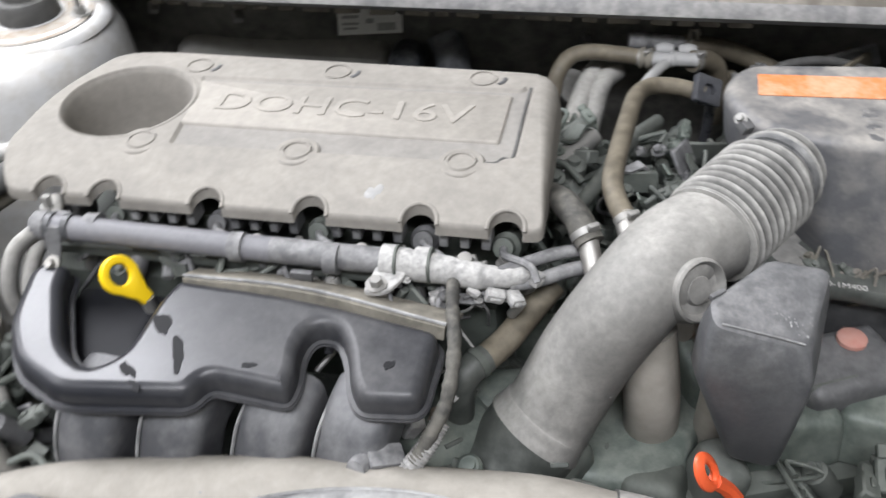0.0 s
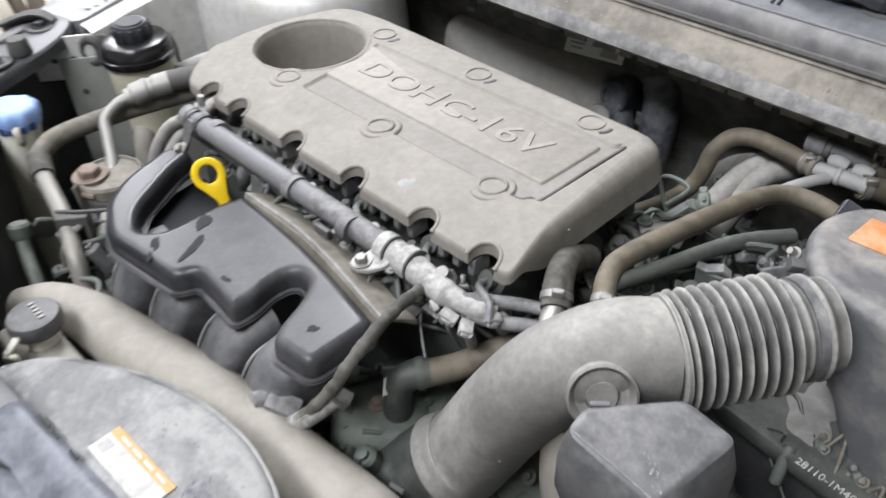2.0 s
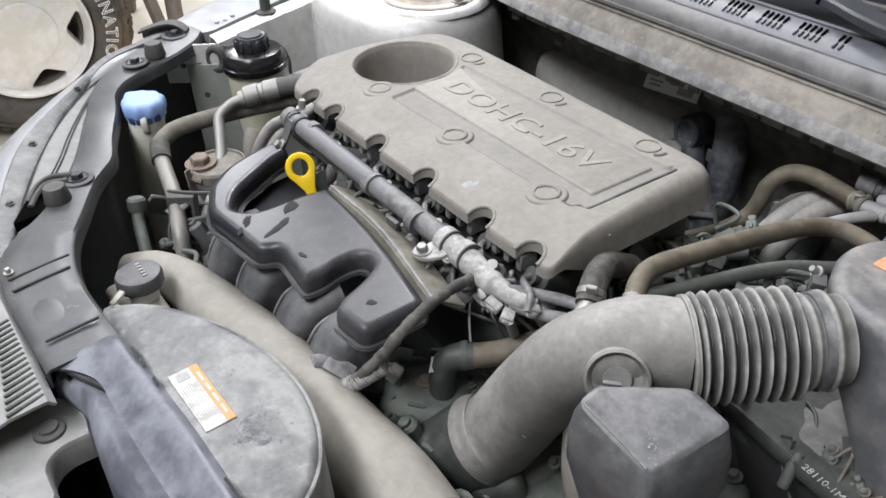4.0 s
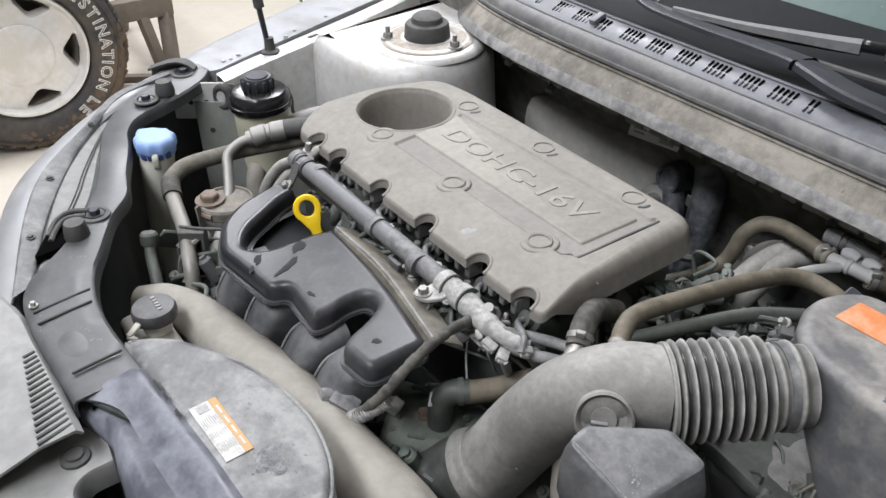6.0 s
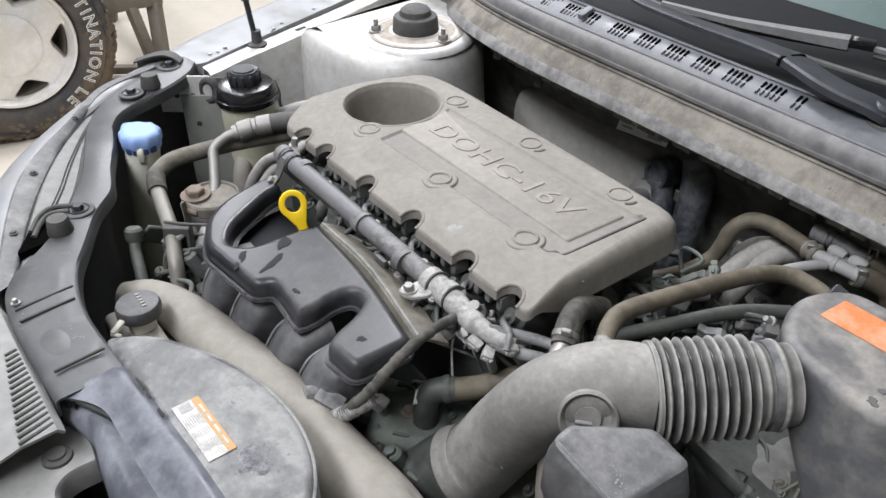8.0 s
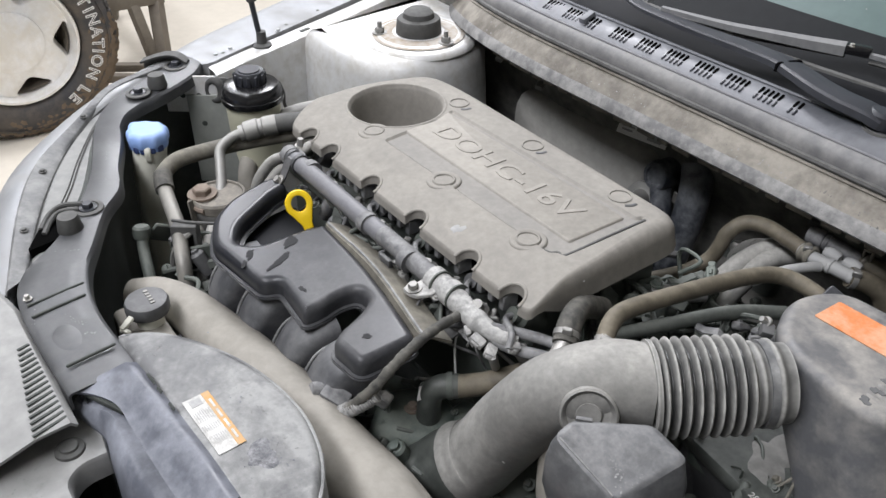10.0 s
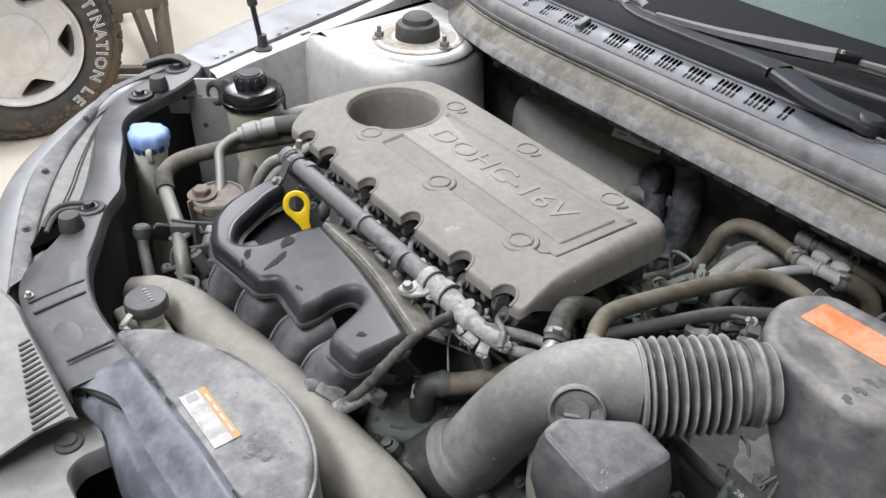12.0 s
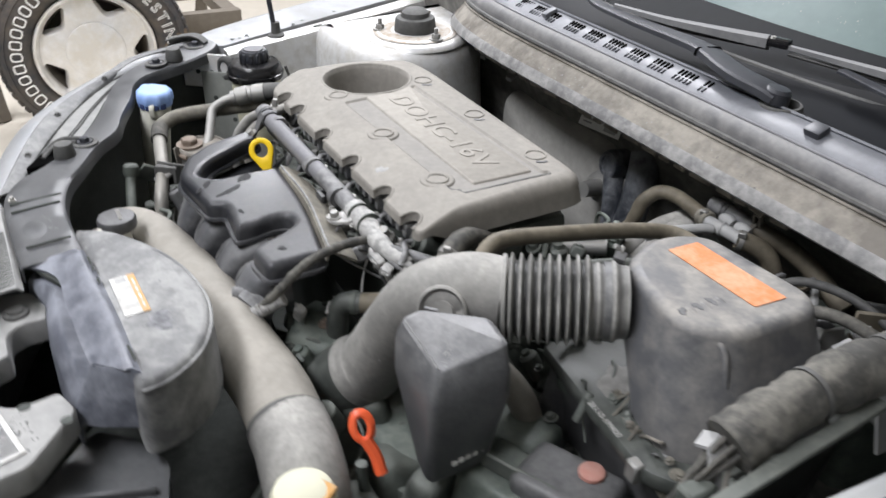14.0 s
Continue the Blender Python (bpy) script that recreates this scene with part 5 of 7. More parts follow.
def intake_manifold():
    e = thing("intake_manifold", (0, -0.18, 0.7), "glossy black plastic intake manifold with dusty top", "manifold")
    out = [(-0.214, -0.130, 0.02), (-0.200, -0.19, 0.02), (-0.172, -0.226, 0.014), (-0.125, -0.248, 0.014), (-0.02, -0.236, 0.014), (-0.012, -0.216, 0.012), (0.054, -0.222, 0.006), (0.056, -0.203, 0.012),
           (0.050, -0.178, 0.016), (0.055, -0.156, 0.014), (0.077, -0.154, 0.014), (0.091, -0.176, 0.014), (0.101, -0.207, 0.012), (0.112, -0.221, 0.007), (0.157, -0.217, 0.012), (0.160, -0.150, 0.012),
           (0.04, -0.128, 0.06), (-0.075, -0.122, 0.006), (-0.082, -0.148, 0.006), (-0.086, -0.206, 0.016), (-0.108, -0.224, 0.012), (-0.140, -0.206, 0.018), (-0.176, -0.142, 0.008), (-0.182, -0.118, 0.006), (-0.206, -0.114, 0.008)]
    o = rounded(out, 0.01, 5)
    tilt = lambda x, y: 0.05 * (y + 0.18)
    fillet = [(0.0095 * (1 - math.cos(q)), 0.8533 + 0.0095 * math.sin(q)) for q in [math.radians(18 * k) for k in range(6)]]
    part("plenum", shell(o, [(-0.004, 0.838), (-0.004, 0.8425), (-0.0005, 0.843), (-0.0005, 0.848), (0.0, 0.8533)] + fillet[1:] + [(0.0101, 0.8628)], height=tilt), m_plenum, e, "black plastic plenum with water marks", angle=33)
    part("seam", shell(inset(o, -0.0048), [(0.010, 0.831), (0.002, 0.8375), (0, 0.839), (0, 0.8405), (0.002, 0.841)], height=tilt), m_plenum, e, "moulded seam")
    # black sheet stands in for the shade in the pocket by the dipstick
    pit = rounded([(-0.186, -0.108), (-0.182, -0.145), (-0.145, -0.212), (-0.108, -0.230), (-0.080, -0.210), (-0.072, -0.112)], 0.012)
    part("recess_shade", shell(pit, [(0, 0.80), (0, 0.826), (0.001, 0.828)]), m_deck, e, "black sheet for the shade beside the dipstick")
    # raised strip along the back edge
    part("rear_rail", thick(strip([spline([(-0.07, -0.126, 0.855), (0.04, -0.131, 0.856), (0.162, -0.150, 0.852)], 8), spline([(-0.07, -0.124, 0.866), (0.04, -0.128, 0.868), (0.163, -0.147, 0.863)], 8),
                                 spline([(-0.07, -0.118, 0.867), (0.04, -0.121, 0.869), (0.165, -0.141, 0.864)], 8), spline([(-0.07, -0.108, 0.861), (0.04, -0.110, 0.862), (0.168, -0.130, 0.858)], 8), spline([(-0.07, -0.094, 0.852), (0.04, -0.095, 0.852), (0.172, -0.114, 0.848)], 8)]), 0.003), m_ochre, e, "dusty rear flange")
    part("rear_ridge", sweep([(-0.07, -0.121, 0.8675), (0.04, -0.1245, 0.8695), (0.164, -0.144, 0.8645)], 0.0016, 8, 6), m_shroud, e, "pale worn ridge")
    # runners bending down to the front
    box = rounded([(-0.029, -0.022, 0.006), (0.029, -0.022, 0.006), (0.029, 0.022, 0.014), (0.0, 0.027, 0.02), (-0.029, 0.022, 0.014)], 0.008, 4)
    for x in (-0.112, -0.040, 0.040, 0.106):
        y = 0.05 * (x + 0.04)
        pts = [(x + 0.002, y - 0.188, 0.812), (x, y - 0.203, 0.811), (x - 0.004, y - 0.220, 0.80), (x - 0.010, y - 0.234, 0.768), (x - 0.016, y - 0.232, 0.73), (x - 0.022, y - 0.215, 0.66)]
        r = part("runner", sweep(pts, 1.0, 6, shape=box), m_runner, e, "dusty black curved intake runner", angle=50)
        # paler line down one edge of the runner
        line = spline([Vector(p) + Vector((-0.028, -0.014, 0.012)) for p in pts], 6)
        part("edge_rib", sweep(line[5:], 0.0016, 1, 6, smooth=False), m_shroud, r, "pale edge line")
    for i, (x, y, r, st, turn) in enumerate(((-0.066, -0.174, 0.0062, 2.1, 114), (-0.0405, -0.2015, 0.0052, 3.2, 110), (-0.0735, -0.2225, 0.0042, 2.3, -43), (-0.061, -0.236, 0.003, 2.0, -38), (0.02, -0.205, 0.003, 1.7, 10), (0.128, -0.19, 0.0035, 1.4, 80))):
        o = blob(x, y, r, i, st, turn)
        part("wiped_mark", shell(o, [(0, 0.8627), (0, 0.86325)], height=tilt), m_wet, e, "dark wiped mark in the dust")
    return e


intake_manifold()


def dipstick():
    d = thing("oil_dipstick", (-0.125, -0.13, 0.82), "yellow ring handle of the oil dipstick", "dipstick")
    down = Vector((0.013, 0.0025, -0.0235)).normalized()
    face = Vector((0.87, -0.38, 0.57))
    face = (face - down * face.dot(down)).normalized()
    side = down.cross(face)
    m = Matrix.Translation((-0.1245, -0.1305, 0.8695)) @ Matrix((side, -down, face)).transposed().to_4x4()
    ring = [(0.0172 * math.cos(a), 0.0180 * math.sin(a)) for a in [math.radians(-38 + k * 256 / 20) for k in range(21)]]
    ring += [(-0.0095, -0.021), (-0.0070, -0.026), (-0.0062, -0.034), (0.0062, -0.034), (0.0070, -0.026), (0.0095, -0.021)]
    hole = [(0.0092 * math.cos(a), 0.0005 + 0.0102 * math.sin(a)) for a in [k * math.tau / 24 for k in range(24)]]
    bm = shell(ring, [(0.0035, -0.0042), (0.001, -0.0036), (0.0, -0.0018), (0.0, 0.0018), (0.001, 0.0036), (0.0035, 0.0042)], holes=[(hole[::-1], [(0.0022, 0.0042), (0.0005, 0.0034), (0.0, 0.0015), (0.0, -0.0015), (0.0005, -0.0034), (0.0022, -0.0042)])])
    fs = [f for f in bm.faces if all(abs(v.co.z + 0.0042) < 1e-5 for v in f.verts)]
    bmesh.ops.delete(bm, geom=fs, context="FACES")
    back = [e for e in bm.edges if e.is_boundary]
    bmesh.ops.triangle_fill(bm, use_beauty=True, edges=back)
    bm.transform(m)
    part("handle", bm, m_yellow, d, "bright yellow plastic ring")
    part("guide_tube", sweep([(-0.1085, -0.1275, 0.842), (-0.108, -0.128, 0.825), (-0.109, -0.128, 0.80), (-0.11, -0.12, 0.7)], 0.006, 5, 10), m_dullsteel, d)


dipstick()


def harness():
    h = thing("wiring_harness", (0, -0.09, 0.84), "dusty grey wiring conduit clipped along the engine", "wiring")
    main = [(-0.212, -0.094, 0.886), (-0.15, -0.093, 0.884), (-0.05, -0.089, 0.878), (0.0, -0.087, 0.875), (0.07, -0.085, 0.872), (0.125, -0.084, 0.871)]
    part("conduit", sweep(main[:4], 0.0115, 8, 18), m_lav, h, "clean grey hard conduit")
    part("conduit", sweep(main[3:], 0.0118, 8, 18), m_conduit, h, "dust-caked grey conduit")
    part("taped_branch", sweep([(0.105, -0.084, 0.871), (0.147, -0.0865, 0.870), (0.182, -0.087, 0.866), (0.208, -0.081, 0.863), (0.224, -0.070, 0.862)], lambda u, s: 0.0138 - 0.0035 * u - 0.0035 * max(0, u - 0.6) * 2.5 + 0.0003 * math.sin(s * 520) + 0.0003 * math.sin(s * 190), 16, 20), m_chalk, h, "chalky taped wiring branch")
    part("thin_branch", sweep([(0.196, -0.084, 0.868), (0.218, -0.067, 0.868), (0.243, -0.052, 0.868), (0.268, -0.043, 0.868)], 0.0058, 8, 12), m_conduit, h)
    part("thin_branch", sweep([(0.205, -0.086, 0.858), (0.228, -0.074, 0.855), (0.25, -0.062, 0.857), (0.272, -0.055, 0.86)], 0.0065, 8, 12), m_conduit, h)
    for x in (-0.165, -0.03, 0.055):
        z = 0.884 if x < -0.1 else (0.877 if x < 0 else 0.8725)
        part("collar", sweep([(x - 0.006, -0.0895, z), (x + 0.006, -0.0893, z)], 0.0135, 2, 18), m_conduit, h)
    part("clip", block((0.02, 0.006, 0.012), pose(0.03, -0.103, 0.862), 0.002), m_blackdusty, h)
    # P-shaped clip round the conduit with its ear bolted down
    c = part("bracket", shell(rounded([(0.089, -0.121, 0.006), (0.108, -0.121, 0.009), (0.122, -0.098, 0.006), (0.118, -0.086, 0.004), (0.098, -0.086, 0.004), (0.092, -0.104, 0.006)], 0.005), [(0, 0.8655), (0, 0.8685), (0.001, 0.8695)], height=lambda x, y: 0.5 * max(0.0, y + 0.106), close=True), m_chalk, h, "dusty steel clip ear")
    part("bracket_bolt", hexbolt((0.099, -0.112, 0.8693), 0.0058, 0.008, (0, -0.1, 0.9)), m_dullsteel, c)
    for x in (0.104, 0.133):
        part("clamp", sweep([(x - 0.006, -0.0848, 0.8713), (x + 0.006, -0.085, 0.8716)], 0.0152, 2, 20), m_chalk, h, "dusty clip band")
        part("clamp_edge", sweep([(x + 0.0065, -0.085, 0.8716), (x + 0.0085, -0.085, 0.8717)], 0.0158, 1, 20), m_dark, h)
    part("end_cap", sweep([(-0.222, -0.0945, 0.8865), (-0.216, -0.0942, 0.886), (-0.206, -0.0940, 0.886)], lambda u, s: 0.0095 + 0.004 * (u > 0.2), 6, 18), m_conduit, h, "dusty end cap")
    for x in (-0.203, -0.186):
        part("end_band", sweep([(x - 0.003, -0.0938, 0.8858), (x + 0.003, -0.0937, 0.8857)], 0.0132, 2, 18), m_trim, h)
    c = part("strap", thick(strip([[(-0.203, -0.083, 0.896), (-0.188, -0.083, 0.8955)], [(-0.203, -0.104, 0.894), (-0.188, -0.104, 0.8935)], [(-0.203, -0.110, 0.882), (-0.188, -0.110, 0.8815)], [(-0.201, -0.118, 0.866), (-0.190, -0.118, 0.8655)], [(-0.199, -0.130, 0.860), (-0.192, -0.130, 0.8598)]]), 0.002), m_blackdusty, h, "dusty steel strap")
    part("strap_bolt", hexbolt((-0.1955, -0.121, 0.865), 0.005, 0.007, (-0.1, -0.6, 0.7)), m_alloy, c)
    part("stud", hexbolt((-0.214, -0.078, 0.892), 0.0045, 0.014, (0.1, 0.1, 1)), m_dullsteel, h)
    b = part("loom", sweep([(0.160, -0.092, 0.866), (0.166, -0.128, 0.870), (0.174, -0.163, 0.869), (0.176, -0.190, 0.857), (0.172, -0.208, 0.838), (0.158, -0.226, 0.812), (0.146, -0.238, 0.795)], lambda u, s: 0.0056 + 0.0004 * math.sin(s * 300) + 0.0003 * math.sin(s * 760), 14, 12), m_sleeve, h, "taped wiring loom")
    part("corrugated_sleeve", sweep([(0.169, -0.206, 0.822), (0.160, -0.223, 0.810), (0.146, -0.238, 0.795)], lambda u, s: 0.0078 + 0.001 * math.sin(s * 2200), 22, 12), m_chalk, b)
    for p, size, turn in (((0.196, -0.100, 0.858), (0.016, 0.010, 0.010), 15), ((0.212, -0.096, 0.853), (0.012, 0.014, 0.009), 40), ((0.229, -0.080, 0.862), (0.010, 0.009, 0.012), 60), ((0.178, -0.099, 0.858), (0.012, 0.006, 0.008), -20)):
        bm = block(size, pose(*p, 10, 20, turn), 0.002)
        block((size[0] * 0.6, size[1] * 1.3, size[2] * 0.5), pose(*p, 10, 20, turn), 0.001, 1, bm=bm)
        part("connector", bm, m_chalk, h, "chalky plastic connector")
    bm = block((0.030, 0.020, 0.018), pose(0.128, -0.232, 0.80, 10, 20, 30), 0.004)
    lathe([(0.009, 0.0), (0.0095, 0.006), (0.008, 0.012), (0, 0.0125)], pose(0.114, -0.24, 0.803, 60, -30, 0), 14, bm)
    part("connector", bm, m_conduit, h, "dusty grey plastic connector")
    for pts in ([(-0.215, -0.1, 0.886), (-0.235, -0.115, 0.87), (-0.24, -0.135, 0.84), (-0.235, -0.14, 0.80)], [(-0.21, -0.09, 0.88), (-0.222, -0.112, 0.86), (-0.222, -0.135, 0.83), (-0.21, -0.14, 0.79)],
                [(-0.205, -0.085, 0.888), (-0.22, -0.06, 0.886), (-0.23, -0.05, 0.875)]):
        part("lead", sweep(pts, 0.0075, 8, 10), m_rubber, h)


harness()


def intake_hose():
    h = thing("air_intake_hose", (0.3, -0.1, 0.7), "dusty grey rubber air intake hose with bellows", "hose")
    r = lambda u, s: 0.0415
    body = [(0.2365, -0.1435, 0.7415), (0.2425, -0.1385, 0.7495), (0.2515, -0.131, 0.7635), (0.2755, -0.1135, 0.8165), (0.3065, -0.0965, 0.868), (0.3365, -0.062, 0.889), (0.368, -0.034, 0.890)]
    part("tube", sweep(body, lambda u, s: 0.0398 + 0.0058 * max(0, 1 - s / 0.04) ** 2, 10, 36), m_rubber, h, "smooth dusty rubber tube")
    a, b = Vector((0.364, -0.039, 0.890)), Vector((0.4145, 0.033, 0.894))
    n = 9

    def ribs(u, s):
        if u < 0.05:
            return 0.0445
        ph = (u - 0.05) / 0.95 * n
        k = ph - math.floor(ph)
        return 0.0375 + 0.0088 * math.exp(-((k - 0.5) / 0.25) ** 2)

    part("bellows", sweep([a.lerp(b, i / 90) for i in range(91)], ribs, 1, 40, smooth=False), m_bellows, h, "ribbed rubber bellows", angle=70)
    way = (b - a).normalized()
    part("cuff", sweep([b - way * 0.002 + way * (0.0016 * k) for k in range(24)], lambda u, s: 0.0375 + 0.0022 * math.exp(-((u - 0.2) / 0.05) ** 2) + 0.0042 * math.exp(-((u - 0.62) / 0.10) ** 2) - 0.001 * u, 1, 40, smooth=False), m_bellows, h, "dusty rubber cuff", angle=70)
    c = part("hose_clamp", sweep([b + way * 0.011, b + way * 0.018], 0.0398, 2, 40), m_shroud, h, "dust-covered band clamp")
    part("clamp_screw", hexbolt((0.392, 0.084, 0.926), 0.0035, 0.009, (-0.3, -0.6, 0.6)), m_dullsteel, c)
    part("clamp_lug", block((0.012, 0.012, 0.010), pose(0.396, 0.080, 0.921, 20, 10, 40), 0.002), m_blackdusty, c)
    port = Matrix.Translation((0.357, -0.105, 0.889)) @ Vector((0, 0, 1)).rotation_difference(Vector((0.62, -0.68, 0.42))).to_matrix().to_4x4()
    part("outlet_ring", lathe([(0.031, -0.022), (0.0268, -0.004), (0.0258, 0.0), (0.0238, 0.0015), (0.0218, 0.0), (0.0195, -0.004), (0.016, -0.005), (0, -0.005)], port, 28), m_rubber, h, "moulded side port")
    part("port_plug", lathe([(0.0, -0.002), (0.011, -0.0018), (0.0135, -0.006)], port, 24), m_rubber, h)
    part("port_clip", block((0.014, 0.004, 0.005), pose(0.366, -0.121, 0.902, 0, 0, 42), 0.001), m_blackdusty, h)
    part("lower_collar", sweep([(0.190, -0.184, 0.665), (0.213, -0.164, 0.708), (0.238, -0.1425, 0.7435)], lambda u, s: 0.0445 + 0.0022 * (u < 0.6), 8, 36), m_collar, h, "dark clean lower collar")
    part("bottom_lip", lathe([(0.0455, -0.006), (0.0455, 0.006), (0.04, 0.008)], Matrix.Translation((0.208, -0.1685, 0.700)) @ Vector((0, 0, 1)).rotation_difference(Vector((0.55, 0.46, 0.70))).to_matrix().to_4x4() @ Matrix.Diagonal((1.1, 1.1, 1, 1)), 32), m_collar, h)
    # moulded marks that cannot be read
    at, out, along = Vector((0.2849, -0.1540, 0.7949)), Vector((0.494, -0.866, 0.052)), Vector((0.480, 0.390, 0.786))
    across = out.cross(along).normalized()
    along = across.cross(out)
    flank = Matrix((across, along, out)).transposed().to_4x4()
    for i in range(5):
        for k in range(3):
            q = at + along * (0.0065 * (i - 2)) + across * (0.0075 * (k - 1) + 0.001 * (i % 2))
            part("moulded_mark", block((0.0045 if (i + k) % 3 else 0.0025, 0.0022, 0.002), Matrix.Translation(q - out * (0.0004 + 0.5 * (0.0075 * (k - 1)) ** 2 / 0.04)) @ flank, 0.0005, 1), m_rubber, h)
    # two small nipples where the breather hoses enter
    for x, y, z in ((0.297, -0.030, 0.888), (0.268, -0.053, 0.880)):
        part("nipple", sweep([(x + 0.012, y - 0.03, z - 0.02), (x + 0.003, y - 0.006, z - 0.004), (x - 0.002, y + 0.008, z + 0.006)], 0.009, 5, 14), m_alloy, h, "bright hose nipple")


intake_hose()


def air_box():
    a = thing("air_filter_box", (0.48, 0.13, 0.7), "dusty black air filter box with an orange label", "air filter")
    rise = lambda x, y: 0.02 * (x - 0.41)
    top = rounded([(0.383, 0.130, 0.02), (0.404, 0.084, 0.02), (0.436, 0.067, 0.015), (0.520, 0.051, 0.02), (0.555, 0.085, 0.02), (0.560, 0.178, 0.03), (0.535, 0.198, 0.02), (0.405, 0.192, 0.02), (0.385, 0.160, 0.02)], 0.02, 5)
    mid = rounded([(0.390, 0.125, 0.02), (0.412, 0.072, 0.02), (0.452, 0.048, 0.012), (0.535, 0.032, 0.02), (0.574, 0.070, 0.025), (0.580, 0.185, 0.03), (0.548, 0.208, 0.02), (0.405, 0.205, 0.02), (0.388, 0.165, 0.02)], 0.02, 5)
    low = rounded([(0.430, 0.125, 0.02), (0.449, 0.086, 0.02), (0.487, 0.034, 0.012), (0.556, 0.020, 0.02), (0.592, 0.058, 0.025), (0.598, 0.195, 0.03), (0.56, 0.218, 0.02), (0.425, 0.215, 0.02), (0.42, 0.17, 0.02)], 0.02, 5)
    crown = [(0.012 * (1 - math.cos(q)), 0.912 + 0.012 * math.sin(q)) for q in [math.radians(18 * k) for k in range(6)]]
    part("lid", loft([lifted(low, 0.806), lifted(low, 0.815), lifted(mid, 0.872)] + [lifted(top, z, d - 0.002, rise) for d, z in crown] + [lifted(top, 0.924, 0.011, rise)]), m_airbox, a, "dusty black lid with brown dust on top", angle=34)
    rim = rounded([(0.36, 0.018, 0.01), (0.56, -0.008, 0.015), (0.60, 0.02, 0.02), (0.61, 0.24, 0.02), (0.40, 0.24, 0.02)], 0.015, 4)
    part("base_rim", shell(rim, [(0.002, 0.792), (0, 0.795), (0, 0.806), (0.002, 0.809)], close=True), m_collar, a)
    part("base", shell(inset(rim, 0.012), [(0.03, 0.62), (0.016, 0.70), (0.0, 0.792)]), m_blackdusty, a, "black lower box", angle=50)
    q = [(0.411, 0.130), (0.529, 0.130), (0.532, 0.168), (0.413, 0.168)]
    part("label", shell(rounded(q, 0.002, 2), [(0, 0.9242), (0, 0.9250)], height=rise), m_orange, a, "blank orange warning label")
    # soft fingers that start on the top and fade down the corner, shade between them painted as dark patches
    for i in range(1, 4):
        p = Vector((0.499, 0.058 + 0.0175 * i, 0.9215))
        edge = Vector((0.546 + 0.003 * min(i, 1), 0.054 + 0.021 * i, 0.9105))
        foot = Vector((0.571 + 0.006 * min(i, 2), 0.044 + 0.025 * i, 0.835))
        part("rib", sweep([p, p + Vector((0.006, 0, 0.001)), p.lerp(edge, 0.55) + Vector((0, 0, 0.0035)), edge, edge.lerp(foot, 0.3) + Vector((0.003, -0.001, 0.0)), foot + Vector((-0.004, 0.002, 0))], lambda u, far: 0.0046 - 0.0022 * u, 6, 12), m_airbox, a)
    for i in range(3):
        o = blob(0.502, 0.0668 + 0.0175 * i, 0.0042, 30 + i, 1.5, -12)
        part("hollow_shade", shell(o, [(0, 0.9236), (0.0008, 0.9246)], height=rise), m_blackdusty, a, "dark patch painted for the shade between the fingers")
    for x, y in ((0.548, -0.004),):
        part("rim_clip", block((0.016, 0.012, 0.022), pose(x, y - 0.002, 0.80, 0, 0, -6), 0.002, 1), m_dullsteel, a, "small metal clip")
    part("dust_cake", shell(blob(0.449, 0.060, 0.020, 64, 1.6, 118, 40), [(-0.002, 0.8085), (0.0, 0.8094), (0.004, 0.8108), (0.009, 0.8118)]), m_heap, a, "pale dust gathered on the rim", angle=60)
    me = letters("28110-1M400", 0.0095, pose(0.488, 0.0045, 0.8097, 0, 0, -5), 0.0002)
    part("part_number", finish(me, m_label), m_label, a, "white printed number 28110-1M400")
    return a


air_box()


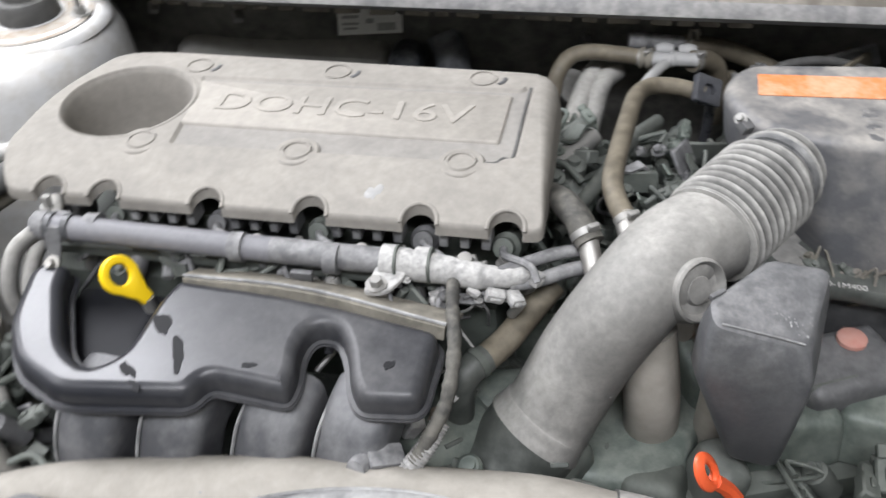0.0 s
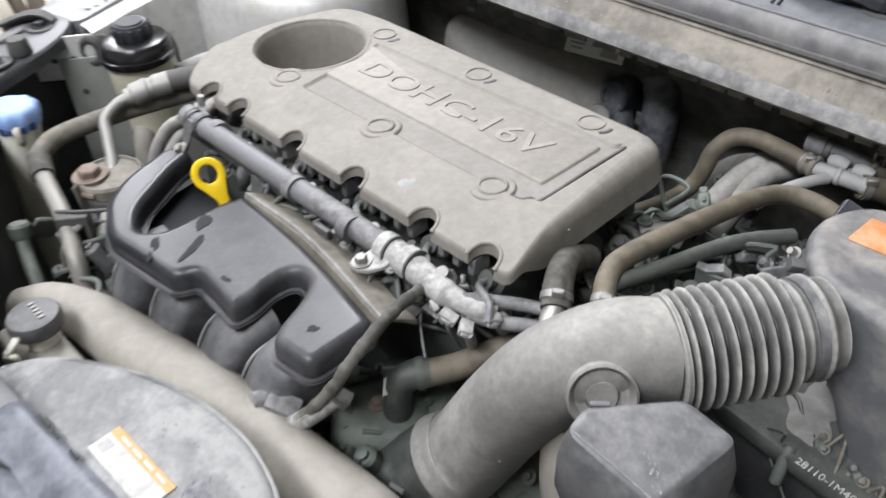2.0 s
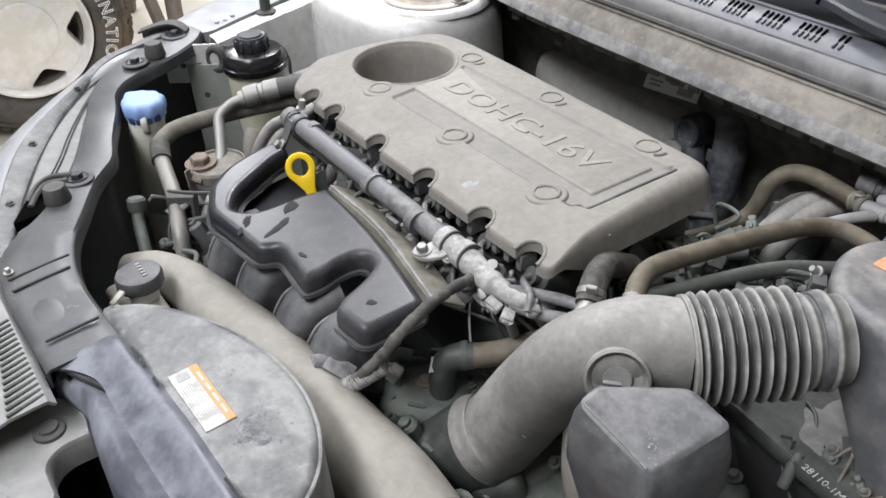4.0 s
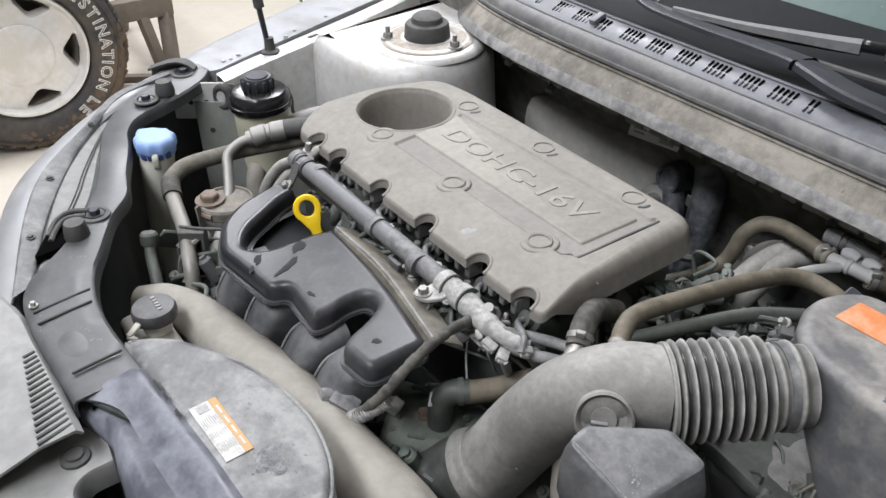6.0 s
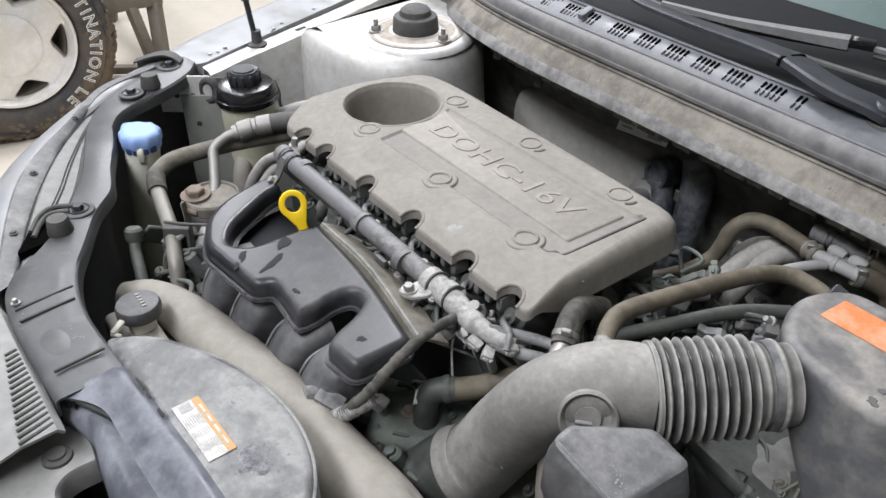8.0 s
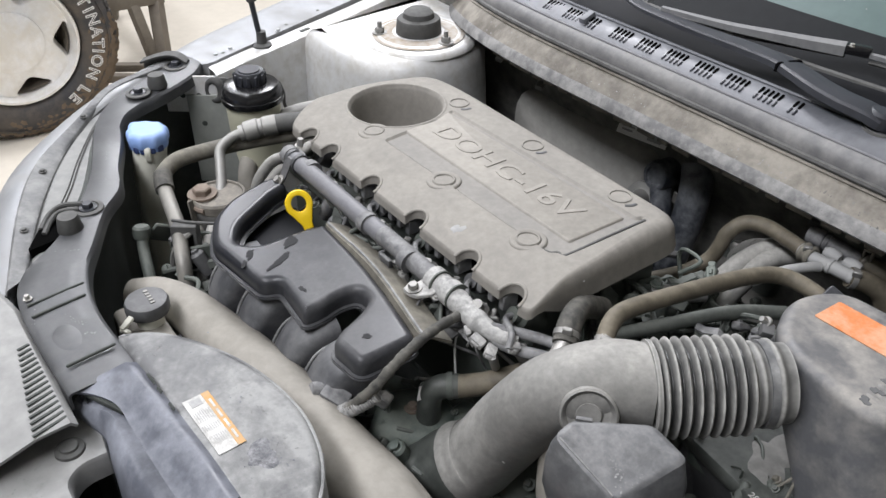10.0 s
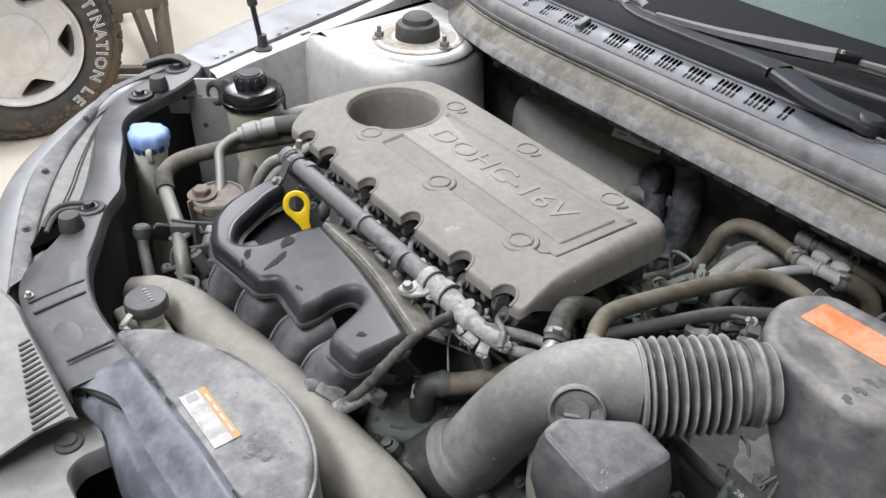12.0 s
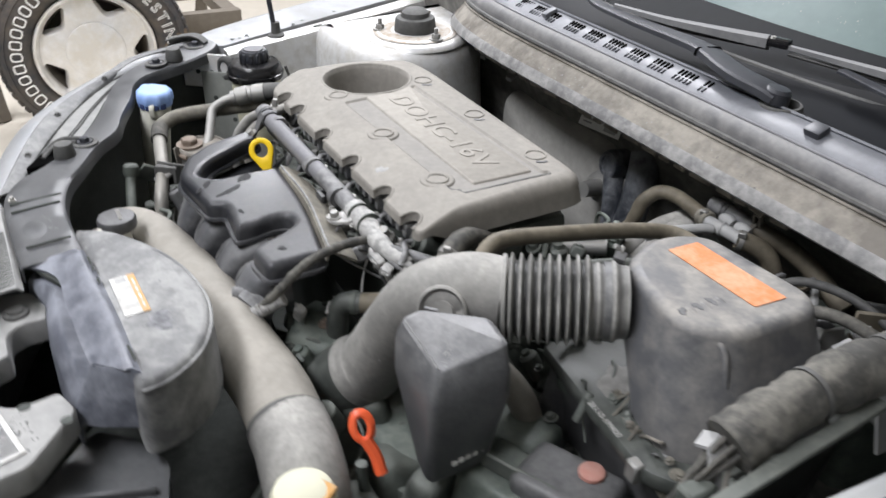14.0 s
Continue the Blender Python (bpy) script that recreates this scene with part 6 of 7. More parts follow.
def resonator():
    r = thing("resonator", (0.41, -0.12, 0.7), "black plastic resonator box with a dusty top", "resonator")
    # five-sided top that slopes to the front corner
    t0 = [(0.3655, -0.150), (0.430, -0.146), (0.446, -0.088), (0.407, -0.083), (0.363, -0.130)]
    t1 = [(0.360, -0.156), (0.435, -0.154), (0.452, -0.086), (0.409, -0.077), (0.356, -0.130)]
    t2 = [(0.358, -0.160), (0.440, -0.160), (0.456, -0.084), (0.410, -0.072), (0.353, -0.129)]
    t3 = [(0.396, -0.150), (0.432, -0.156), (0.431, -0.092), (0.412, -0.086), (0.393, -0.118)]
    rr = lambda p, k: rounded([(x, y, k) for x, y in p], k, 4)
    slope = lambda x, y: -0.020 * max(0.0, min(1.0, (-0.092 - y) / 0.055)) * max(0.0, min(1.0, (x - 0.362) / 0.066)) + 0.004 * max(0, min(1, (y + 0.15) / 0.07))
    body = loft([lifted(rr(t3, 0.008), 0.747), lifted(rr(t3, 0.008), 0.754, -0.004), lifted(rr(t2, 0.009), 0.845, 0, lambda x, y: 0.4 * slope(x, y)), lifted(rr(t2, 0.008), 0.876, 0.001, slope), lifted(rr(t1, 0.007), 0.890, 0.0, slope), lifted(rr(t0, 0.006), 0.9005, -0.003, slope), lifted(rr(t0, 0.006), 0.903, 0.0005, slope), lifted(rr(t0, 0.006), 0.9035, 0.003, slope)], caps=(True, True))
    part("body", body, m_resonator, r, "dusty black box", angle=30)
    for i, (x, y, rx, ry, n) in enumerate(((0.412, -0.118, 0.014, 0.014, 150), (0.418, -0.122, 0.010, 0.012, 90))):
        tagged(part("dust_fleck", specks(n, x, y, rx, ry, 0.9040, 0.0011, 90 + i, slope), m_shroud, r, "pale dust flecks"), kind="stuff")
    # paler rod paints the highlight streak on the box's edge
    part("top_edge_glint", sweep([(0.368, -0.1505, 0.9015), (0.40, -0.149, 0.8935), (0.428, -0.147, 0.885)], 0.0009, 4, 8), m_shroud, r)
    for i in range(6):
        part("mark_bar", block((0.0055, 0.001, 0.005), pose(0.4425 - 0.001 * i, -0.135 + 0.008 * i, 0.775, 0, 0, 82), 0), m_label, r)


resonator()


def fan_shroud():
    s = thing("fan_shroud", (0.14, -0.37, 0.75), "dusty grey fan shroud with air inlet duct and warning sticker", "shroud")
    out = [(-0.028, -0.396, 0.01), (-0.012, -0.36, 0.02), (0.025, -0.333, 0.03), (0.075, -0.308, 0.04), (0.13, -0.294, 0.04), (0.185, -0.291, 0.04), (0.235, -0.303, 0.04), (0.272, -0.325, 0.03), (0.296, -0.36, 0.03), (0.30, -0.388, 0.01)]
    o = rounded(out[::-1], 0.02, 5)
    part("disc", shell(o, [(-0.004, 0.78), (-0.002, 0.84), (0.0, 0.855), (0.003, 0.8605), (0.008, 0.8625)]), m_shroud, s, "dusty grey moulded shroud top", angle=60)
    part("rim", sweep([(x, y, 0.8545) for x, y in inset(o, -0.0005)[3:-3]], 0.0022, 1, 8, smooth=False), m_shroud, s)
    # inlet duct: a ramp behind an overhanging lip, with a mouth at one end
    rr = lambda pts: spline([Vector(p) for p in pts], 8)

    def along(pts, n=36):
        line = rr(pts)
        far = [0.0]
        for a, b in zip(line, line[1:]):
            far.append(far[-1] + (b - a).length)
        out = []
        for q in range(n + 1):
            want = far[-1] * q / n
            k = max(k for k in range(len(far)) if far[k] <= want + 1e-9)
            k = min(k, len(line) - 2)
            out.append(line[k].lerp(line[k + 1], (want - far[k]) / max(1e-9, far[k + 1] - far[k])))
        return out

    lip = along([(0.020, -0.457, 0.853), (0.040, -0.440, 0.8555), (0.066, -0.427, 0.856), (0.101, -0.4255, 0.856), (0.14, -0.425, 0.856), (0.195, -0.423, 0.855), (0.234, -0.420, 0.851)])
    ridge = along([(0.024, -0.401, 0.864), (0.047, -0.398, 0.869), (0.124, -0.394, 0.870), (0.18, -0.390, 0.870), (0.276, -0.388, 0.867)])
    base = along([(0.026, -0.392, 0.8605), (0.12, -0.384, 0.8615), (0.284, -0.376, 0.8605)])
    front = along([(0.012, -0.457, 0.828), (0.034, -0.452, 0.829), (0.061, -0.443, 0.829), (0.091, -0.447, 0.828), (0.134, -0.449, 0.826), (0.18, -0.446, 0.822), (0.232, -0.441, 0.812)])
    up = lambda row, dx, dy, dz: [p + Vector((dx, dy, dz)) for p in row]
    rows = [base, up(ridge, 0, 0.004, -0.003), ridge, up(ridge, 0, -0.006, -0.0005), [a.lerp(b, 0.55) + Vector((0, 0, 0.0005)) for a, b in zip(ridge, lip)], up(lip, 0, 0.004, 0.0012), lip, up(lip, 0.001, 0.0015, -0.003)]
    part("duct", thick(strip(rows), 0.0025), m_duct, s, "blue-grey plastic inlet ramp", angle=55)
    back = [p + Vector((0.004, 0.010, -0.010)) for p in lip]
    rows = [up(back, 0, 0.012, 0.002), up(back, 0, 0.004, -0.006), [a.lerp(b, 0.6) + Vector((0, 0, 0.008 - 0.008 * max(0, 1 - i / 9))) for i, (a, b) in enumerate(zip(back, front))], up(front, 0, 0.004, 0.006), front, up(front, 0, -0.002, -0.02), up(front, 0.002, -0.003, -0.06)]
    part("duct_front", thick(strip(rows), 0.0025), m_duct, s, "blue-grey lower inlet wall", angle=60)
    foot = [Vector((0.285, -0.376, 0.795)), Vector((0.248, -0.445, 0.795))]
    rows = [[base[-1], foot[0]], [ridge[-1], foot[0].lerp(foot[1], 0.25)], [lip[-1], foot[0].lerp(foot[1], 0.7)], [front[-1] + Vector((0, 0.006, 0.01)), foot[1] + Vector((0, 0.006, 0))], [front[-1], foot[1]]]
    rows = [[a, a.lerp(b, 0.35) + Vector((0.006, 0, 0.008)), b] for a, b in rows]
    part("duct_end", thick(strip(rows), 0.0025), m_duct, s, "sloping end of the inlet", angle=50)
    # black block stands for the shaded inside of the inlet mouth
    part("mouth_shade", block((0.05, 0.012, 0.006), pose(0.048, -0.430, 0.848, 0, 0, 25), 0.002), m_void, s)
    for x, ln in ((0.066, 0.018), (0.085, 0.01), (0.112, 0.012), (0.255, 0.028)):
        part("rubbed_mark", block((ln, 0.003, 0.001), pose(x, -0.391 + 0.04 * (x - 0.06), 0.8685, 40, 0, 3), 0.0004, 1), m_void, s)
    m = Matrix.Translation((0.1465, -0.3645, 0.8632)) @ pose(0, 0, 0, 0, 0, 1.5)
    lab = part("sticker", block((0.078, 0.026, 0.0008), m, 0), m_label, s, "white warning sticker with an amber edge")
    part("amber_strip", block((0.078, 0.0075, 0.0004), m @ pose(0, 0.0092, 0.0006), 0), m_amber, lab, "amber strip")
    part("pictogram", block((0.010, 0.011, 0.0003), m @ pose(-0.031, -0.003, 0.0006, 0, 0, 0), 0.0), m_print, lab)
    for i in range(8):
        for k in range(3):
            part("print_bar", block((0.014 - 0.003 * ((i * 3 + k * 2) % 3), 0.0006, 0.0003), m @ pose(-0.012 + 0.0165 * k, 0.0035 - 0.0021 * i, 0.0006), 0), m_print, lab)
    for k in range(4):
        part("print_bar", block((0.012, 0.0022, 0.0003), m @ pose(-0.022 + 0.0155 * k, 0.0092, 0.0008), 0), m_label, lab)
    part("stain", shell(blob(0.2065, -0.346, 0.0135, 50, 1.15, 30, 40), [(-0.0004, 0.8624), (0.0008, 0.8627)]), m_stain, s, "dark rubbed stain in the dust")
    for i, (x, y, rx, ry, n, size, mat) in enumerate(((0.207, -0.347, 0.018, 0.018, 90, 0.0011, m_stain), (0.08, -0.34, 0.05, 0.02, 40, 0.0012, m_duct), (0.16, -0.325, 0.07, 0.012, 60, 0.0012, m_fleck), (0.23, -0.33, 0.025, 0.02, 30, 0.0012, m_duct), (0.02, -0.37, 0.012, 0.012, 40, 0.0014, m_fleck))):
        tagged(part("rubbed_patch", specks(n, x, y, rx, ry, 0.8630, size, 40 + i), mat, s, "rubbed specks in the dust"), kind="stuff")
    return s


fan_shroud()


def cream_duct():
    d = thing("air_duct", (0.1, -0.25, 0.7), "dusty cream coloured corrugated air duct", "duct")
    pts = [(-0.215, -0.325, 0.765), (-0.185, -0.300, 0.772), (-0.13, -0.282, 0.775), (-0.06, -0.272, 0.775), (0.02, -0.266, 0.778), (0.10, -0.262, 0.778), (0.18, -0.255, 0.776), (0.25, -0.248, 0.772), (0.305, -0.250, 0.766)]
    pts = [(x, y - 0.004, z - 0.007) for x, y, z in pts]
    part("pipe", sweep(pts, lambda u, s: 0.022 + 0.0185 * min(1, u * 1.8), 8, 28), m_cream, d, "cream plastic pipe")
    part("pipe_end", sweep([(0.303, -0.254, 0.759), (0.335, -0.256, 0.755), (0.375, -0.262, 0.74), (0.40, -0.268, 0.69)], lambda u, s: 0.0425, 6, 28), m_rubber, d, "grey rubber elbow")
    part("band", sweep([(0.300, -0.254, 0.7595), (0.307, -0.2545, 0.7585)], 0.0425, 2, 28), m_seal, d)
    part("mark", block((0.014, 0.004, 0.002), pose(0.262, -0.222, 0.808, 30, 0, 10), 0.0008, 1), m_void, d)
    return d


cream_duct()


def gearbox():
    g = thing("gearbox", (0.3, -0.1, 0.5), "grimy grey-green cast gearbox housing", "gearbox")
    part("case", block((0.28, 0.3, 0.16), pose(0.3, -0.06, 0.57, 0, 0, 12), 0.03, 3), m_dark, g, "grimy casting")
    part("bell", lathe([(0.0, 0.1), (0.09, 0.1), (0.12, 0.06), (0.13, 0.0), (0.13, -0.1)], Matrix.Translation((0.2, -0.09, 0.60)) @ pose(0, 0, 0, 0, 90, 0), 32), m_dark, g)
    part("throttle_body", lathe([(0.048, 0.0), (0.052, 0.01), (0.052, 0.03), (0.044, 0.034), (0.04, 0.06)], Matrix.Translation((0.195, -0.17, 0.67)) @ pose(0, 0, 0, 20, 24, 0), 28), m_cast, g)
    rnd = random.Random(8)
    mats = (m_dark, m_dark, m_dark, m_cast)
    for i in range(26):
        x, y = rnd.uniform(0.14, 0.40), rnd.uniform(-0.22, 0.30)
        part("casting", block((rnd.uniform(0.04, 0.08), rnd.uniform(0.03, 0.07), rnd.uniform(0.06, 0.12)), pose(x, y, 0.66 + 0.03 * rnd.random(), rnd.uniform(-15, 15), rnd.uniform(-15, 15), rnd.uniform(0, 180)), 0.014, 3, taper=0.8), rnd.choice((m_dark, m_dark, m_cast)), g)
    clutter(g, rnd, 60, ((0.14, 0.34), (-0.24, -0.03), (0.66, 0.75)), mats, 1.1, flat=False)
    clutter(g, rnd, 80, ((0.20, 0.42), (0.0, 0.33), (0.68, 0.79)), mats, 1.1, flat=False)
    clutter(g, rnd, 40, ((0.23, 0.38), (0.0, 0.24), (0.76, 0.82)), (m_dark, m_dark, m_dark, m_cast), 0.8)
    clutter(g, rnd, 34, ((0.11, 0.19), (-0.23, -0.11), (0.70, 0.76)), (m_dkgreen, m_dark, m_dkgreen, m_cast), 0.75)
    part("drain_pipe", sweep([(0.322, -0.088, 0.825), (0.333, -0.100, 0.76), (0.338, -0.09, 0.70), (0.34, -0.07, 0.62)], 0.025, 6, 18), m_cream, g, "cream plastic pipe")
    part("drain_pipe", sweep([(0.388, -0.10, 0.80), (0.39, -0.09, 0.72), (0.394, -0.07, 0.64)], 0.015, 6, 16), m_cream, g, "cream plastic pipe")
    for x, y, z, a, b, c, t in ((0.105, -0.135, 0.70, 0.07, 0.05, 0.09, 20), (0.135, -0.15, 0.695, 0.05, 0.06, 0.09, -15), (0.16, -0.20, 0.68, 0.07, 0.05, 0.10, 30), (0.2, -0.10, 0.70, 0.08, 0.06, 0.10, 10), (0.24, -0.03, 0.72, 0.07, 0.06, 0.08, -20), (0.27, 0.06, 0.73, 0.07, 0.08, 0.08, 15), (0.33, 0.13, 0.74, 0.08, 0.06, 0.08, 40), (0.25, 0.19, 0.73, 0.06, 0.08, 0.08, 5)):
        part("casting", block((a, b, c), pose(x, y, z, 6, -8, t), 0.016, 3, taper=0.8), m_dkgreen, g, "oily green-black casting")
    o = rounded([(0.105, -0.165, 0.02), (0.15, -0.215, 0.02), (0.215, -0.15, 0.02), (0.185, -0.105, 0.02), (0.13, -0.105, 0.03)], 0.02, 5)
    part("throttle_cover", shell(o, [(-0.01, 0.62), (-0.004, 0.70), (0.0, 0.735), (0.004, 0.748), (0.012, 0.755), (0.02, 0.757)], height=lambda x, y: -0.15 * (x - 0.15)), m_dkgreen, g, "smooth green-grey throttle cover", angle=60)
    part("cover_bolt", hexbolt((0.152, -0.152, 0.756), 0.006, 0.007), m_rust, g)
    part("bell_deck", shell(rounded([(0.22, -0.16), (0.36, -0.16), (0.40, -0.04), (0.30, 0.02), (0.22, -0.06)], 0.03), [(-0.004, 0.62), (0, 0.69), (0.006, 0.70), (0.014, 0.703)], height=lambda x, y: 0.1 * (x - 0.3)), m_dkgreen, g, "green-grey bell housing top", angle=60)
    bm = block((0.014, 0.012, 0.024), pose(0.137, -0.178, 0.772, 15, 25, 30), 0.002, 1)
    block((0.018, 0.004, 0.006), pose(0.139, -0.178, 0.780, 15, 25, 30), 0.001, 1, bm=bm)
    part("pale_plug", bm, m_chalk, g, "pale dusty plug")
    part("pale_tag", block((0.02, 0.002, 0.014), pose(0.15, -0.129, 0.785, 40, 0, 50), 0.0005, 1), m_chalk, g)
    clutter(g, rnd, 40, ((0.205, 0.26), (-0.02, 0.2), (0.79, 0.85)), (m_dkgreen, m_dark, m_cast, m_dkgreen), 0.9)
    clutter(g, rnd, 36, ((0.29, 0.38), (0.02, 0.22), (0.79, 0.83)), (m_dkgreen, m_dark, m_cast, m_conduit), 0.8)
    for i in range(4):
        part("bell_rib", block((0.16, 0.012, 0.05), pose(0.30, 0.02 + 0.07 * i, 0.70, 0, 20, 24), 0.004, 2), m_cast, g)
    return g


gearbox()

# ---- hoses, reservoirs and small parts ----
def hose(name, pts, r, mat, label, category="hose", clamps=()):
    h = thing(name, pts[0], label, category)
    part("hose", sweep(pts, r, 10, 18), mat, h)
    r = r if not callable(r) else r(0, 0)
    for u in clamps:
        line = spline(pts, 10)
        i = int(u * (len(line) - 2))
        a, b = line[i], line[i + 1]
        way = (b - a).normalized()
        c = part("clamp", sweep([a - way * 0.003, a + way * 0.003], r * 1.09, 2, 18), m_dullsteel, h, "steel spring clamp")
        part("clamp_ear", block((0.01, 0.005, 0.008), Matrix.Translation(a + Vector((0.006, -0.006, r))) @ pose(0, 0, 0, 10, 0, 30), 0.001, 1), m_dullsteel, c)
    return h


hose("breather_hose", [(0.298, -0.028, 0.89), (0.288, -0.010, 0.899), (0.284, 0.012, 0.902), (0.287, 0.06, 0.896), (0.295, 0.14, 0.884), (0.303, 0.205, 0.872), (0.318, 0.236, 0.866), (0.345, 0.245, 0.862), (0.375, 0.245, 0.855)], 0.0095, m_brownhose, "brown rubber breather hose above the gearbox", clamps=(0.02,))
hose("coolant_hose", [(0.270, -0.052, 0.882), (0.258, -0.034, 0.892), (0.246, -0.012, 0.890), (0.238, 0.01, 0.878), (0.232, 0.04, 0.858)], 0.0125, m_sleeve, "short dusty grey rubber hose with a spring clamp", clamps=(0.12,))
hose("heater_hose", [(0.312, 0.287, 0.872), (0.284, 0.293, 0.872), (0.249, 0.296, 0.872), (0.226, 0.288, 0.868), (0.214, 0.275, 0.852), (0.211, 0.269, 0.833), (0.203, 0.264, 0.81), (0.186, 0.244, 0.79), (0.155, 0.20, 0.775), (0.12, 0.15, 0.765)], 0.0094, m_brownhose, "brown heater hose curving down behind the engine", clamps=(0.03,))
hose("heater_hose", [(0.362, 0.290, 0.869), (0.378, 0.305, 0.863), (0.392, 0.318, 0.848), (0.400, 0.325, 0.815), (0.402, 0.33, 0.77)], 0.0115, m_brownhose, "brown heater hose bending down beside the bulkhead", clamps=(0.06,))
hose("heater_hose", [(0.352, 0.325, 0.871), (0.372, 0.331, 0.867), (0.395, 0.341, 0.860), (0.43, 0.35, 0.845), (0.48, 0.35, 0.82)], 0.0115, m_brownhose, "brown heater hose running along the bulkhead")

hose("bypass_hose", [(0.282, 0.318, 0.838), (0.268, 0.300, 0.835), (0.261, 0.281, 0.826), (0.257, 0.258, 0.808), (0.25, 0.23, 0.78)], 0.0125, m_rubber, "dusty grey rubber hose below the heater hose")
hose("coolant_hose", [(0.182, -0.128, 0.800), (0.194, -0.114, 0.8015), (0.207, -0.096, 0.805), (0.222, -0.070, 0.812), (0.24, -0.045, 0.825)], 0.0125, m_brownhose, "short tan hose under the intake hose")
hose("coolant_pipe", [(0.2, 0.06, 0.80), (0.22, 0.12, 0.80), (0.24, 0.18, 0.79), (0.26, 0.24, 0.77)], 0.010, m_cast, "grimy grey metal pipe", "pipe")
hose("coolant_pipe", [(0.235, 0.03, 0.82), (0.27, 0.10, 0.83), (0.30, 0.18, 0.83), (0.33, 0.24, 0.82)], 0.008, m_cast, "grimy grey metal pipe", "pipe")


def valve_connector():
    v = thing("hose_connector", (0.34, 0.29, 0.87), "pale grey plastic hose connector", "connector")
    knuckles = lambda u, s: 0.0078 + 0.0012 * (0.42 < u < 0.5) + 0.0008 * (u > 0.9)
    part("body", sweep([(0.316, 0.285, 0.872), (0.342, 0.287, 0.872), (0.368, 0.290, 0.871)], knuckles, 24, 20), m_palegrey, v)
    for x in (0.331, 0.356):
        part("knuckle", sweep([(x - 0.009, 0.303, 0.874), (x, 0.304, 0.875), (x + 0.010, 0.304, 0.874)], lambda u, s: 0.0078 * math.sin(math.pi * (0.2 + 0.6 * u)) ** 0.5, 8, 16), m_palegrey, v)
    part("bridge", block((0.044, 0.022, 0.008), pose(0.343, 0.298, 0.869, 0, 0, 5), 0.003), m_palegrey, v)
    part("second_pipe", sweep([(0.291, 0.318, 0.876), (0.305, 0.320, 0.876), (0.33, 0.323, 0.874), (0.358, 0.327, 0.870)], lambda u, s: 0.0092 + 0.0015 * (u < 0.28), 20, 18), m_conduit, v, "grey plastic side pipe")
    part("pipe_collar", sweep([(0.312, 0.3205, 0.8757), (0.316, 0.321, 0.8754)], 0.0112, 2, 18), m_blackdusty, v)
    clip = part("spring_clip", sweep([(0.358 + 0.004 * math.cos(q), 0.326 + 0.0125 * math.sin(q), 0.870 + 0.0125 * math.cos(q)) for q in [math.radians(-140 + 20 * k) for k in range(15)]], 0.0022, 1, 8, flat=0.6, smooth=False), m_tan, v, "dusty spring clip")
    for dx in (-0.004, 0.005):
        part("clip_ear", block((0.0025, 0.008, 0.013), pose(0.362 + dx, 0.319, 0.887, 18, 0, 10), 0.0008, 1), m_tan, clip)
    part("clip_bar", block((0.011, 0.003, 0.003), pose(0.3625, 0.317, 0.893, 18, 0, 10), 0.0008, 1), m_tan, clip)
    part("tape", sweep([(0.305, 0.288, 0.872), (0.312, 0.287, 0.872), (0.319, 0.286, 0.872)], lambda u, s: 0.0112 + 0.0012 * math.sin(s * 700), 8, 16), m_ochre, v, "brown dusty tape")


valve_connector()


def expansion_valve():
    v = thing("heater_valve", (0.02, 0.42, 0.7), "black plastic heater valve on the firewall", "valve")
    m = Matrix.Translation((0.0, 0.405, 0.787)) @ pose(0, 0, 0, 82, 0, 0)
    part("cap", lathe([(0.024, -0.03), (0.024, 0.006), (0.021, 0.012), (0.016, 0.0125), (0.015, 0.009), (0, 0.0085)], m, 28), m_valve, v, "round black cap")
    part("arm", sweep([(0.005, 0.405, 0.775), (0.02, 0.395, 0.74), (0.035, 0.385, 0.70), (0.05, 0.38, 0.66)], 0.017, 8, 16, flat=0.7), m_valve, v)
    part("hose", sweep([(0.05, 0.425, 0.82), (0.064, 0.41, 0.79), (0.066, 0.40, 0.74), (0.06, 0.39, 0.68), (0.055, 0.385, 0.62)], 0.024, 8, 18), m_valve, v, "black rubber hose")
    part("metal_tag", block((0.018, 0.003, 0.02), pose(0.042, 0.402, 0.766, 5, 10, 0), 0.001, 1), m_alloy, v)
    part("strap", sweep([(0.015, 0.372, 0.69), (0.05, 0.362, 0.695), (0.085, 0.378, 0.70)], 0.005, 6, 8), m_seal, v)
    part("pipe_flange", lathe([(0.026, 0), (0.026, 0.01), (0.015, 0.012), (0.013, 0.05), (0, 0.05)], Matrix.Translation((-0.025, 0.41, 0.735)) @ pose(0, 0, 0, 80, 0, 10), 24), m_dullsteel, v)
    # sensor with a blue band beside the cover
    s = part("sensor", sweep([(0.225, 0.13, 0.83), (0.24, 0.15, 0.832), (0.262, 0.18, 0.834)], 0.011, 5, 14), m_dullsteel, v)


expansion_valve()


